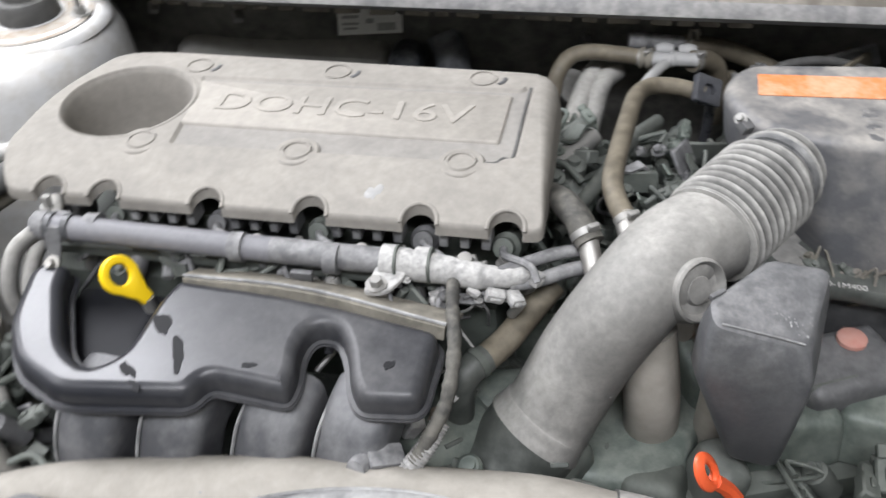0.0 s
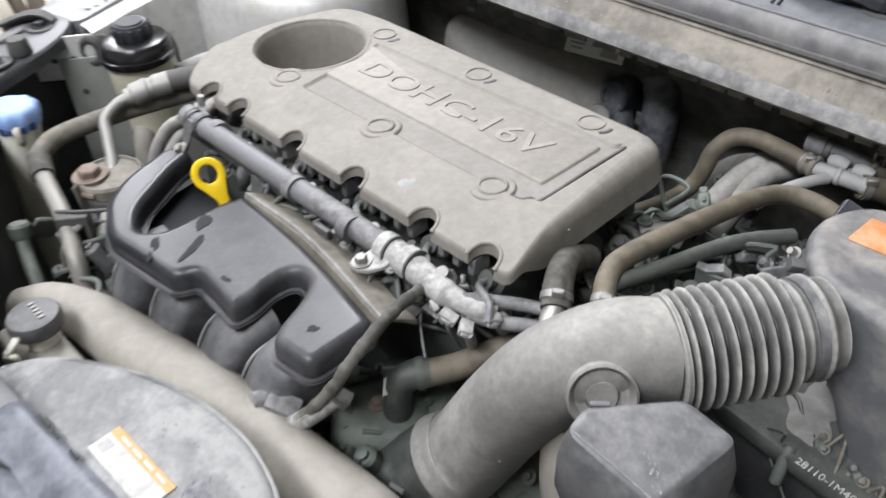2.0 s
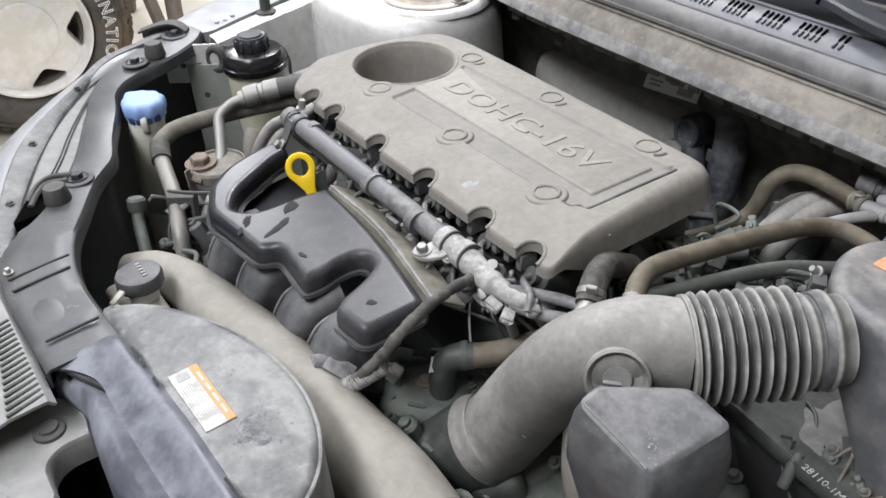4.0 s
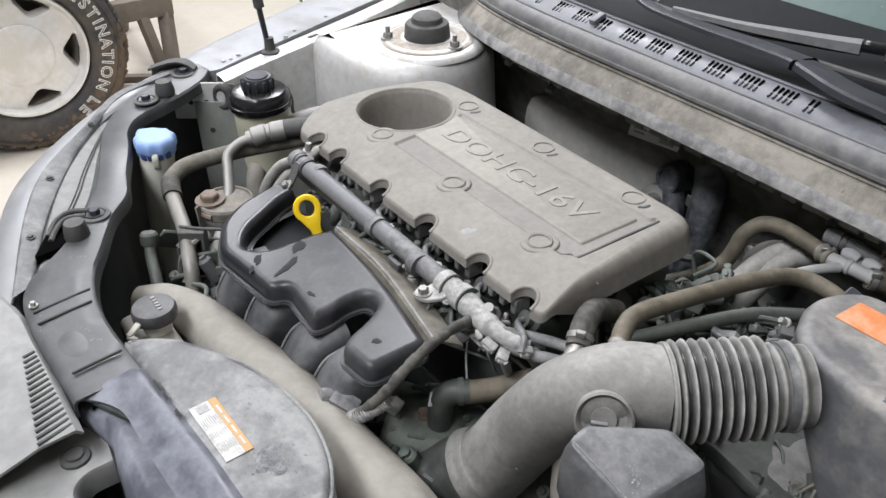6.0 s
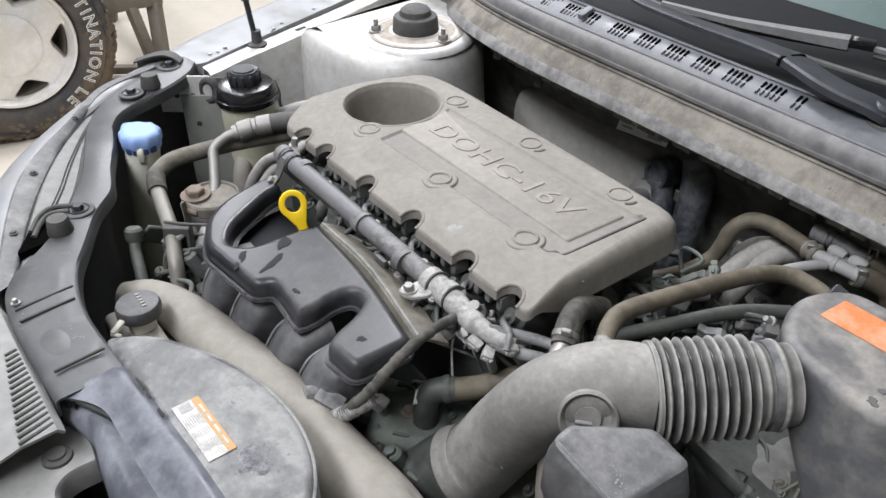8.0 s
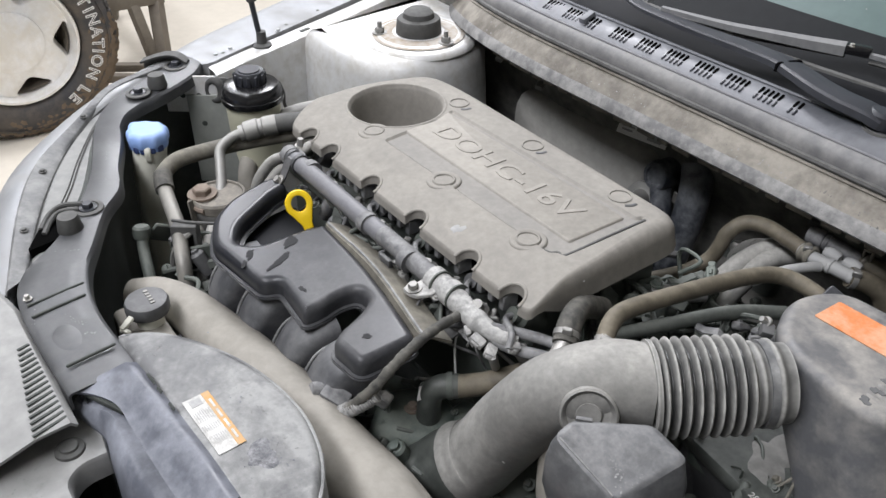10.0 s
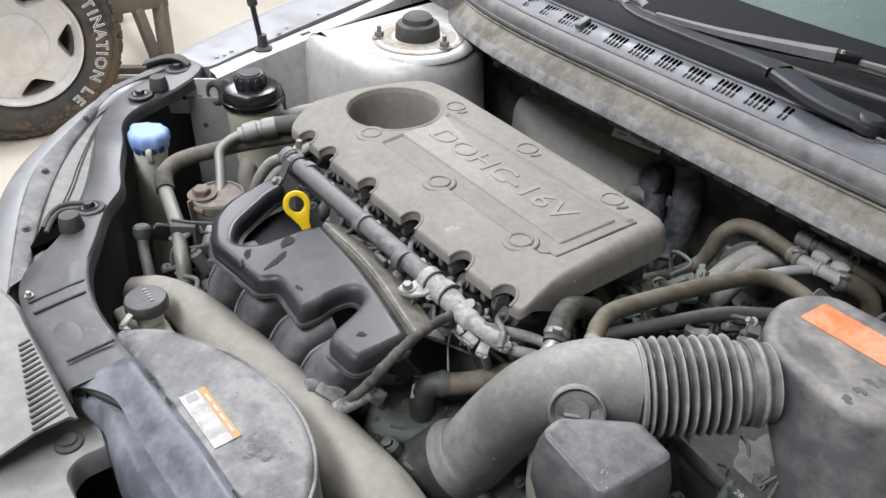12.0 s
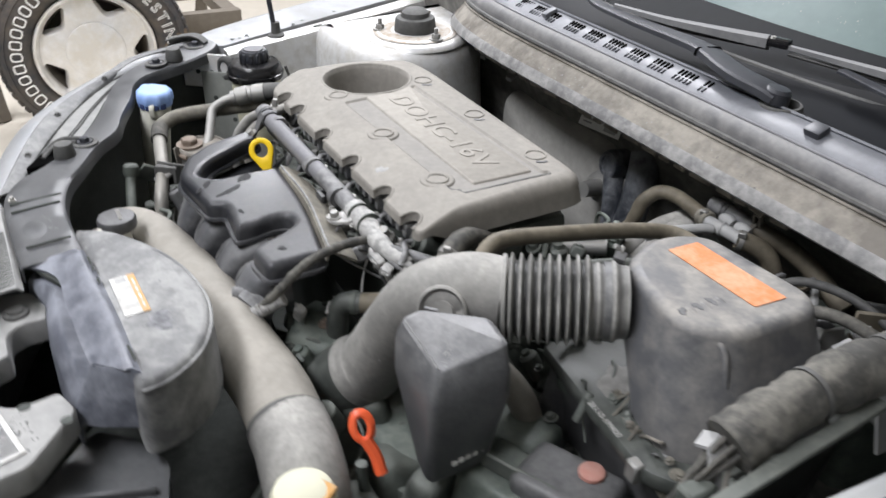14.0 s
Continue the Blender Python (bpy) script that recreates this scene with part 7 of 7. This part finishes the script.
def firewall_plate():
    f = thing("firewall_flange", (0.15, 0.45, 0.68), "dusty steel flange with a bright ball stud", "flange")
    o = rounded([(0.09, 0.64), (0.20, 0.64), (0.21, 0.73), (0.15, 0.775), (0.085, 0.75)], 0.025)
    bm = shell(o, [(0, 0.0), (0.002, 0.012), (0.008, 0.018)])
    bm.transform(Matrix(((1, 0, 0, 0), (0, 0, -1, 0.475), (0, 1, 0, 0), (0, 0, 0, 1))))
    part("plate", bm, m_cast, f)
    part("ball_stud", lathe([(0.004, 0), (0.004, 0.01), (0.009, 0.016), (0.0105, 0.022), (0.009, 0.029), (0, 0.033)], Matrix.Translation((0.134, 0.462, 0.712)) @ pose(0, 0, 0, 80, 0, 0), 18), m_alloy, f, "bright ball stud")
    part("trunk", sweep([(0.23, 0.34, 0.80), (0.20, 0.37, 0.77), (0.17, 0.40, 0.73)], 0.022, 6, 18), m_rubber, f)


firewall_plate()


def steering_reservoir():
    p = thing("fluid_reservoir", (-0.464, -0.030, 0.7), "cream fluid reservoir with a black screw cap", "reservoir")
    m = pose(-0.464, -0.030, 0)
    part("body", lathe([(0, 0.74), (0.034, 0.742), (0.037, 0.76), (0.039, 0.80), (0.0415, 0.806), (0.043, 0.858), (0, 0.859)], m, 32), m_psbody, p, "yellowed cream plastic body")
    part("collar", lathe([(0.0435, 0.850), (0.048, 0.853), (0.0495, 0.859), (0.0495, 0.862), (0.047, 0.863), (0.0465, 0.872), (0.041, 0.879), (0.028, 0.882), (0, 0.8825)], m, 36), m_blackgloss, p, "glossy black collar")
    c = part("cap", lathe([(0.0225, 0.879), (0.0235, 0.882), (0.0235, 0.897), (0.021, 0.901), (0.017, 0.9005), (0.016, 0.9025), (0, 0.9025)], m, 24), m_wiper, p, "black ribbed screw cap")
    for i in range(12):
        part("grip_rib", block((0.004, 0.006, 0.016), m @ pose(0, 0, 0.89, 0, 0, i * 30) @ pose(0.0235, 0, 0), 0.0012, 1), m_wiper, c)
    part("outlet", sweep([(-0.445, -0.005, 0.815), (-0.425, 0.02, 0.83), (-0.39, 0.045, 0.845), (-0.34, 0.06, 0.85), (-0.30, 0.07, 0.85)], 0.0125, 8, 14), m_dullsteel, p, "dusty silver hose")
    part("low_hose", sweep([(-0.455, -0.05, 0.76), (-0.44, -0.065, 0.745), (-0.42, -0.08, 0.70)], 0.015, 6, 14), m_cream, p)
    part("rubber_mount", sweep([(-0.531 + 0.010 * math.cos(q), -0.064 + 0.008 * math.cos(q), 0.852 + 0.017 * math.sin(q)) for q in [k * math.tau / 16 for k in range(17)]], 0.007, 1, 10, smooth=False), m_seal, p, "black rubber mount")


steering_reservoir()


def washer_filler():
    w = thing("washer_filler", (-0.435, -0.205, 0.6), "milky washer filler neck with a blue cap", "washer filler")
    at = Vector((-0.424, -0.2125, 0.0))
    part("neck", sweep([at + Vector((0.002, 0, 0.852)), at + Vector((0.001, -0.006, 0.81)), at + Vector((-0.003, -0.012, 0.73)), at + Vector((-0.006, -0.016, 0.62))], lambda u, s: 0.0245 - 0.006 * u, 8, 22), m_milky, w, "milky plastic neck")
    # a flat lid with a thumb tab on one side and a scalloped skirt
    o = []
    for k in range(64):
        q = k * math.tau / 64
        r = 0.0285 + 0.009 * math.exp(-((math.degrees(q) - 195) / 26) ** 2) + 0.0012 * math.cos(9 * q)
        o.append((at.x + r * math.cos(q), at.y + r * math.sin(q)))
    cap = part("cap", shell(o, [(0.0015, 0.852), (0.0, 0.855), (0.0, 0.864), (0.001, 0.868), (0.0035, 0.871), (0.008, 0.8725), (0.0085, 0.8725)]), m_blue, w, "bright blue flip cap", angle=45)
    skirt = lathe([(0.0262, 0.846), (0.0268, 0.847), (0.0268, 0.854), (0.0255, 0.856)], Matrix.Translation(at), 40)
    part("skirt", skirt, m_blue, cap)
    for deg in (-150, -105, -62, -38, -12, 15):
        q = math.radians(deg)
        part("notch", block((0.004, 0.009, 0.009), Matrix.Translation(at + Vector((0.0262 * math.cos(q), 0.0262 * math.sin(q), 0.8495))) @ pose(0, 0, 0, 0, 0, deg), 0.0008, 1), m_navy, cap)
    q = math.radians(-25)
    part("hinge", sweep([at + Vector((0.024 * math.cos(q), 0.024 * math.sin(q), 0.856)), at + Vector((0.030 * math.cos(q), 0.030 * math.sin(q), 0.850)), at + Vector((0.0285 * math.cos(q), 0.0285 * math.sin(q), 0.836)), at + Vector((0.0235 * math.cos(q), 0.0235 * math.sin(q), 0.832))], 0.0045, 5, 8, flat=0.5), m_milky, w, "milky hinge strap")


washer_filler()


def radiator_cap():
    r = thing("coolant_tank", (-0.1, -0.33, 0.6), "cream coolant tank with a dusty grey cap", "tank")
    m = pose(-0.12, -0.337, 0)
    part("tank", block((0.12, 0.05, 0.13), pose(-0.11, -0.345, 0.72), 0.012, 3), m_cream, r)
    part("neck", lathe([(0.016, 0.78), (0.016, 0.81)], m, 22), m_milky, r)
    cap = part("cap", lathe([(0.024, 0.802), (0.0255, 0.805), (0.0255, 0.814), (0.0235, 0.818), (0.019, 0.8195), (0.0, 0.82)], m, 32), m_blackdusty, r, "dusty dark grey flip cap")
    for i in range(5):
        part("raised_mark", block((0.0035, 0.005, 0.001), m @ pose(-0.012 + 0.006 * i, 0.004, 0.8203), 0), m_rubber, cap)
    part("strap", block((0.008, 0.03, 0.004), pose(-0.108, -0.362, 0.808, 20, 0, 25), 0.001, 1), m_milky, cap)
    part("latch", block((0.014, 0.008, 0.018), pose(-0.099, -0.372, 0.795, 0, 0, 25), 0.002, 1), m_milky, r)


radiator_cap()


def drain_tube():
    d = thing("breather_tube", (-0.24, -0.3, 0.75), "short dusty green-grey tube with a cap", "tube")
    part("tube", sweep([(-0.262, -0.291, 0.806), (-0.25, -0.296, 0.795), (-0.225, -0.302, 0.782), (-0.205, -0.307, 0.765)], 0.0075, 8, 14), m_dark, d)
    part("cap", lathe([(0.0105, -0.006), (0.0115, -0.002), (0.0115, 0.008), (0.009, 0.011), (0, 0.0115)], pose(-0.264, -0.290, 0.811, -10, -12, 0), 18), m_dark, d)


drain_tube()
suction = hose("suction_pipe", [(-0.285, 0.0, 0.868), (-0.315, -0.04, 0.858), (-0.345, -0.095, 0.85), (-0.362, -0.15, 0.845), (-0.366, -0.195, 0.842), (-0.352, -0.222, 0.836), (-0.336, -0.230, 0.832)], 0.0115, m_ochre, "dusty insulated refrigerant pipe", "pipe")
part("sleeve", sweep([(-0.350, -0.224, 0.8355), (-0.336, -0.229, 0.832), (-0.322, -0.233, 0.828)], 0.0128, 6, 16), m_sleeve, suction, "black rubber sleeve")
part("lower_pipe", sweep([(-0.336, -0.230, 0.832), (-0.322, -0.233, 0.828), (-0.285, -0.240, 0.822), (-0.245, -0.248, 0.812), (-0.205, -0.262, 0.79), (-0.19, -0.268, 0.76)], 0.0098, 8, 16), m_pipe, suction, "pale dusty metal pipe")


def pressure_pipe():
    p = thing("pressure_pipe", (-0.3, -0.12, 0.82), "dull aluminium refrigerant pipe with a crimped fitting", "pipe")
    part("black_hose", sweep([(-0.262, 0.02, 0.885), (-0.285, -0.015, 0.885), (-0.312, -0.05, 0.880), (-0.322, -0.066, 0.877)], 0.0135, 8, 16), m_seal, p, "black rubber hose")
    part("crimp", sweep([(-0.318, -0.060, 0.878), (-0.330, -0.084, 0.874), (-0.340, -0.108, 0.868)], lambda u, s: 0.0145 - 0.0015 * (0.35 < u < 0.5) - 0.003 * (u > 0.85), 16, 18), m_dullsteel, p, "crimped steel ferrule")
    part("pipe", sweep([(-0.339, -0.105, 0.869), (-0.342, -0.122, 0.864), (-0.336, -0.142, 0.855), (-0.318, -0.152, 0.842), (-0.296, -0.163, 0.826), (-0.275, -0.178, 0.814), (-0.26, -0.195, 0.812)], 0.0075, 10, 14), m_dullsteel, p, "dull aluminium pipe")


pressure_pipe()


def compressor():
    c = thing("compressor", (-0.27, -0.2, 0.7), "rusty metal compressor head with fittings", "compressor")
    m = pose(-0.272, -0.178, 0)
    part("body", lathe([(0, 0.7), (0.034, 0.7), (0.034, 0.80), (0.036, 0.803), (0.036, 0.812), (0.034, 0.815)], m, 32), m_dullsteel, c, "dusty steel canister")
    part("rim", lathe([(0.034, 0.812), (0.0375, 0.815), (0.0375, 0.826), (0.035, 0.829), (0.033, 0.829), (0.032, 0.826), (0, 0.826)], m, 36), m_tan, c, "tan dusty lid")
    part("rust_edge", sweep([(-0.272 + 0.0365 * math.cos(a), -0.178 + 0.0365 * math.sin(a), 0.821) for a in [math.radians(-150 + 12 * k) for k in range(9)]], 0.0045, 1, 8, smooth=False), m_rust, c, "rust along the lid")
    part("hex_fitting", hexbolt((-0.283, -0.196, 0.827), 0.0125, 0.012), m_rust, c, "rusty hexagon fitting")
    part("side_bracket", block((0.003, 0.009, 0.04), pose(-0.265, -0.219, 0.816, 4, 0, 20), 0.001, 1), m_tan, c, "dusty steel bracket")
    bm = shell(rounded([(-0.017, -0.024), (0.017, -0.024), (0.017, 0.024), (-0.017, 0.024)], 0.003), [(0, -0.008), (0, 0.007), (0.001, 0.008)], holes=[(rounded([(-0.0125, -0.019), (0.0125, -0.019), (0.0125, 0.014), (-0.0125, 0.014)], 0.002)[::-1], [(0, 0.008), (0, -0.006)])], close=True)
    bm.transform(Matrix.Translation((-0.232, -0.244, 0.800)) @ pose(0, 0, 0, 0, 0, 52) @ pose(0, 0, 0, 84, 0, 0))
    part("bracket_frame", bm, m_seal, c, "black square bracket")
    part("down_hose", sweep([(-0.272, -0.205, 0.79), (-0.262, -0.225, 0.775), (-0.245, -0.245, 0.75), (-0.235, -0.255, 0.71)], 0.008, 6, 12), m_cream, c)
    part("joint", block((0.02, 0.018, 0.016), pose(-0.275, -0.202, 0.785, 20, 10, 30), 0.003), m_blackdusty, c)
    part("rod", sweep([(-0.252, -0.252, 0.824), (-0.232, -0.236, 0.825), (-0.208, -0.210, 0.826)], 0.0022, 5, 8), m_seal, c)
    rnd = random.Random(12)
    clutter(c, rnd, 54, ((-0.28, -0.16), (-0.28, -0.15), (0.72, 0.81)), (m_dark, m_dark, m_dark, m_cast, m_blackdusty), 0.9)
    part("hose_bend", sweep([(-0.24, -0.20, 0.80), (-0.225, -0.215, 0.79), (-0.215, -0.235, 0.76), (-0.21, -0.25, 0.70)], 0.011, 6, 12), m_rubber, c)
    part("lead", sweep([(-0.225, -0.235, 0.818), (-0.23, -0.255, 0.80), (-0.245, -0.262, 0.77), (-0.25, -0.265, 0.72)], 0.005, 6, 8), m_rubber, c)


compressor()


def shift_dipstick():
    d = thing("transmission_dipstick", (0.37, -0.2, 0.76), "orange ring handle of the transmission dipstick", "dipstick")
    c = Vector((0.372, -0.200, 0.792))
    m = Matrix.Translation(c) @ look((0, 0, 0), (-0.8, 0.3, -0.5)).to_3x3().to_4x4() @ pose(0, 0, 0, 0, 0, 10)
    pts = [m @ Vector((0.009 * math.cos(a), 0.014 * math.sin(a), 0)) for a in [k * math.tau / 16 for k in range(17)]]
    bm = sweep(pts, 0.0048, 2, 8, caps=False, flat=0.7)
    sweep([m @ Vector((0, -0.012, 0)), m @ Vector((0.006, -0.03, 0)), m @ Vector((0.008, -0.05, 0))], 0.0065, 4, 8, bm=bm)
    part("handle", bm, m_redor, d)
    part("tube", sweep([(0.378, -0.205, 0.75), (0.38, -0.2, 0.65)], 0.006, 3, 10), m_dark, d)


shift_dipstick()


def lower_right():
    # what stands low beside the filter box
    d = thing("battery_tray", (0.5, 0.0, 0.62), "grimy battery tray with wiring and brackets", "tray")
    part("tray", block((0.34, 0.2, 0.03), pose(0.47, -0.02, 0.67, 0, 0, 20), 0.006), m_dark, d)
    rnd = random.Random(21)
    clutter(d, rnd, 44, ((0.44, 0.62), (0.012, 0.045), (0.80, 0.813)), (m_cast, m_tan, m_ochre, m_dark, m_ochre, m_conduit), 0.5, flat=False)
    clutter(d, rnd, 24, ((0.42, 0.62), (-0.16, -0.02), (0.68, 0.74)), (m_cast, m_dark, m_dark, m_dkgreen), 1.1, flat=False)
    part("shelf_plate", shell(rounded([(0.345, 0.03), (0.43, 0.03), (0.47, 0.06), (0.42, 0.13), (0.37, 0.12)], 0.01), [(0, 0.76), (0, 0.777), (0.002, 0.78)]), m_dkgreen, d, "green-grey shelf under the bellows")
    for x, y, a, b, t in ((0.40, -0.03, 0.09, 0.07, 25), (0.45, -0.075, 0.10, 0.08, 15), (0.54, -0.06, 0.09, 0.09, -10)):
        part("green_cover", block((a, b, 0.06), pose(x, y, 0.715, 0, 0, t), 0.012, 3, taper=0.85), m_dkgreen, d, "green-grey moulded cover")
    part("cream_pipe", sweep([(0.352, -0.055, 0.80), (0.372, -0.035, 0.79), (0.386, -0.015, 0.75), (0.39, 0.0, 0.68)], 0.016, 6, 16), m_cream, d)
    part("fuse_cover", block((0.10, 0.07, 0.06), pose(0.50, -0.04, 0.735, 0, 0, 25), 0.014, 3), m_blackdusty, d, "grey plastic cover")
    part("cover_edge", block((0.12, 0.006, 0.02), pose(0.455, -0.085, 0.755, 0, 0, 25), 0.002, 1), m_cast, d)
    part("red_cap", lathe([(0.013, 0), (0.013, 0.004), (0.01, 0.006), (0, 0.0065)], pose(0.508, -0.02, 0.7655), 22), m_redcap, d, "faded red cap")
    line = [(0.621, 0.018, 0.882), (0.622, 0.045, 0.893), (0.624, 0.11, 0.908), (0.628, 0.2, 0.912), (0.635, 0.36, 0.905), (0.64, 0.47, 0.89)]
    w = thing("wiring_conduit", line[0], "thick black taped wiring conduit past the filter box", "wiring")
    part("sleeve", sweep(line, lambda u, s: 0.0245 + 0.0016 * math.sin(s * 60) + 0.0012 * math.sin(s * 171 + 1) + 0.0008 * math.sin(s * 420), 14, 22), m_sleeve, w, "dusty dark taped sleeve")
    way = spline(line, 14)
    for i in (3, 15, 26, 40, 52, 66):
        part("tape_band", sweep([way[i], way[i].lerp(way[i + 1], 0.8)], 0.0245, 2, 20), m_sleeve if i % 2 else m_seal, w)
    for i in range(7):
        p = Vector(line[0]) + Vector((0.012 * math.cos(i * 0.9), 0.0, 0.012 * math.sin(i * 0.9)))
        part("wire", sweep([p + Vector((0.006, 0.02, 0.012)), p, p + Vector((-0.006 + 0.004 * i, -0.03, -0.02)), p + Vector((-0.02 + 0.007 * i, -0.05, -0.06))], 0.0024, 5, 8), m_sleeve, w)
    b = thing("side_bracket", (0.65, 0.0, 0.7), "grey painted bracket beside the wiring conduit", "bracket")
    part("strip", block((0.014, 0.20, 0.006), pose(0.655, 0.065, 0.885, 4, 0, 3), 0.001, 1), m_cast, b)
    part("tab", thick(strip([[(0.598, 0.012, 0.884), (0.606, -0.006, 0.884)], [(0.612, 0.018, 0.889), (0.618, -0.004, 0.889)], [(0.622, 0.016, 0.882), (0.626, -0.006, 0.880)], [(0.624, 0.012, 0.862), (0.626, -0.008, 0.858)], [(0.634, 0.006, 0.846), (0.632, -0.010, 0.842)]]), 0.003), m_palegrey, b, "bent grey steel hook")
    part("post", block((0.02, 0.03, 0.25), pose(0.63, -0.02, 0.74), 0.003, 1), m_dark, b)
    solo("side_rail", block((0.05, 0.9, 0.06), pose(0.72, 0.1, 0.85, 0, 0, -3), 0.01, 3), m_paint, "silver painted side rail", "rail", kind="structure")
    c = thing("filler_cap", (0.43, -0.28, 0.74), "white filler cap with an orange half", "cap")
    part("body", lathe([(0.03, 0.74), (0.03, 0.795), (0.026, 0.804), (0.016, 0.809), (0, 0.81)], pose(0.432, -0.283, 0), 28), m_psbody, c)
    part("orange_half", block((0.022, 0.03, 0.006), pose(0.444, -0.272, 0.804, 0, 12, 40), 0.002, 1), m_amber, c, "orange print")


lower_right()


def hose_bracket():
    b = thing("hose_bracket", (0.37, 0.24, 0.80), "black square bracket with a hole holding the breather hose", "bracket")
    bm = shell(rounded([(-0.016, -0.016), (0.016, -0.016), (0.016, 0.016), (-0.016, 0.016)], 0.004), [(0, -0.004), (0, 0.003), (0.001, 0.004)], holes=[(circle(0, 0, 0.007, 16)[::-1], [(0, 0.004), (0, -0.002)])], close=True)
    bm.transform(Matrix.Translation((0.378, 0.24, 0.862)) @ pose(0, 0, 0, 40, 25, 15))
    part("plate", bm, m_black, b)
    part("stem", sweep([(0.382, 0.245, 0.855), (0.386, 0.255, 0.82), (0.385, 0.26, 0.76)], 0.006, 4, 8), m_black, b)


hose_bracket()


def bulkhead_fittings():
    b = thing("bulkhead_fittings", (0.5, 0.3, 0.70), "dusty brackets, clips and plugs beside the bulkhead", "fittings")
    part("plate", shell(rounded([(0.40, 0.235), (0.60, 0.235), (0.62, 0.36), (0.43, 0.385)], 0.02), [(0, 0.70), (0, 0.795), (0.003, 0.80)]), m_dkgreen, b, "grimy green-grey mounting plate")
    rnd = random.Random(77)
    clutter(b, rnd, 46, ((0.41, 0.61), (0.225, 0.36), (0.80, 0.845)), (m_cast, m_dark, m_conduit, m_palegrey, m_brownhose, m_dullsteel), 1.2)
    part("brace", thick(strip([[(0.56, 0.215, 0.872), (0.56, 0.24, 0.874)], [(0.60, 0.215, 0.868), (0.60, 0.238, 0.87)], [(0.625, 0.212, 0.845), (0.625, 0.236, 0.846)], [(0.64, 0.21, 0.80), (0.64, 0.235, 0.80)]]), 0.004), m_palegrey, b, "bent grey bracket")
    part("valve_body", lathe([(0.0, 0.0), (0.018, 0.0), (0.019, 0.03), (0.014, 0.036), (0.013, 0.05), (0.016, 0.052), (0.016, 0.06), (0, 0.061)], pose(0.452, 0.262, 0.81, 25, 20, 0), 20), m_dullsteel, b, "dusty metal valve")
    part("valve_nut", hexbolt((0.47, 0.238, 0.866), 0.008, 0.012, (0.4, -0.4, 0.8)), m_alloy, b)
    part("lead", sweep([(0.49, 0.25, 0.86), (0.53, 0.262, 0.872), (0.58, 0.28, 0.862), (0.62, 0.31, 0.84)], 0.007, 8, 10), m_sleeve, b)
    part("lead", sweep([(0.43, 0.27, 0.845), (0.46, 0.3, 0.862), (0.52, 0.32, 0.86), (0.6, 0.33, 0.83)], 0.0055, 8, 10), m_seal, b)


bulkhead_fittings()
hose("branch_hose", [(0.300, 0.205, 0.862), (0.307, 0.222, 0.866), (0.314, 0.243, 0.869), (0.327, 0.268, 0.871), (0.333, 0.279, 0.870)], 0.0058, m_palegrey, "thin pale grey branch hose")
hose("bypass_hose", [(0.262, 0.325, 0.838), (0.252, 0.305, 0.834), (0.243, 0.277, 0.824), (0.237, 0.247, 0.806), (0.226, 0.21, 0.78)], 0.0135, m_rubber, "thick dusty grey rubber hose below the heater hose")


def elbow_fitting():
    e = thing("hose_elbow", (0.175, -0.14, 0.70), "black plastic elbow under the harness", "elbow")
    part("elbow", sweep([(0.190, -0.119, 0.8008), (0.180, -0.131, 0.7995), (0.172, -0.141, 0.788), (0.170, -0.144, 0.75), (0.170, -0.144, 0.70)], 0.0132, 6, 16), m_collar, e)
    part("collar", sweep([(0.182, -0.128, 0.8), (0.186, -0.123, 0.8004)], 0.0148, 2, 16), m_dark, e)
    part("tag", thick(strip([[(0.163, -0.150, 0.797), (0.176, -0.137, 0.802)], [(0.169, -0.158, 0.785), (0.181, -0.147, 0.792)]]), 0.0012), m_chalk, e, "pale plastic tag")


elbow_fitting()
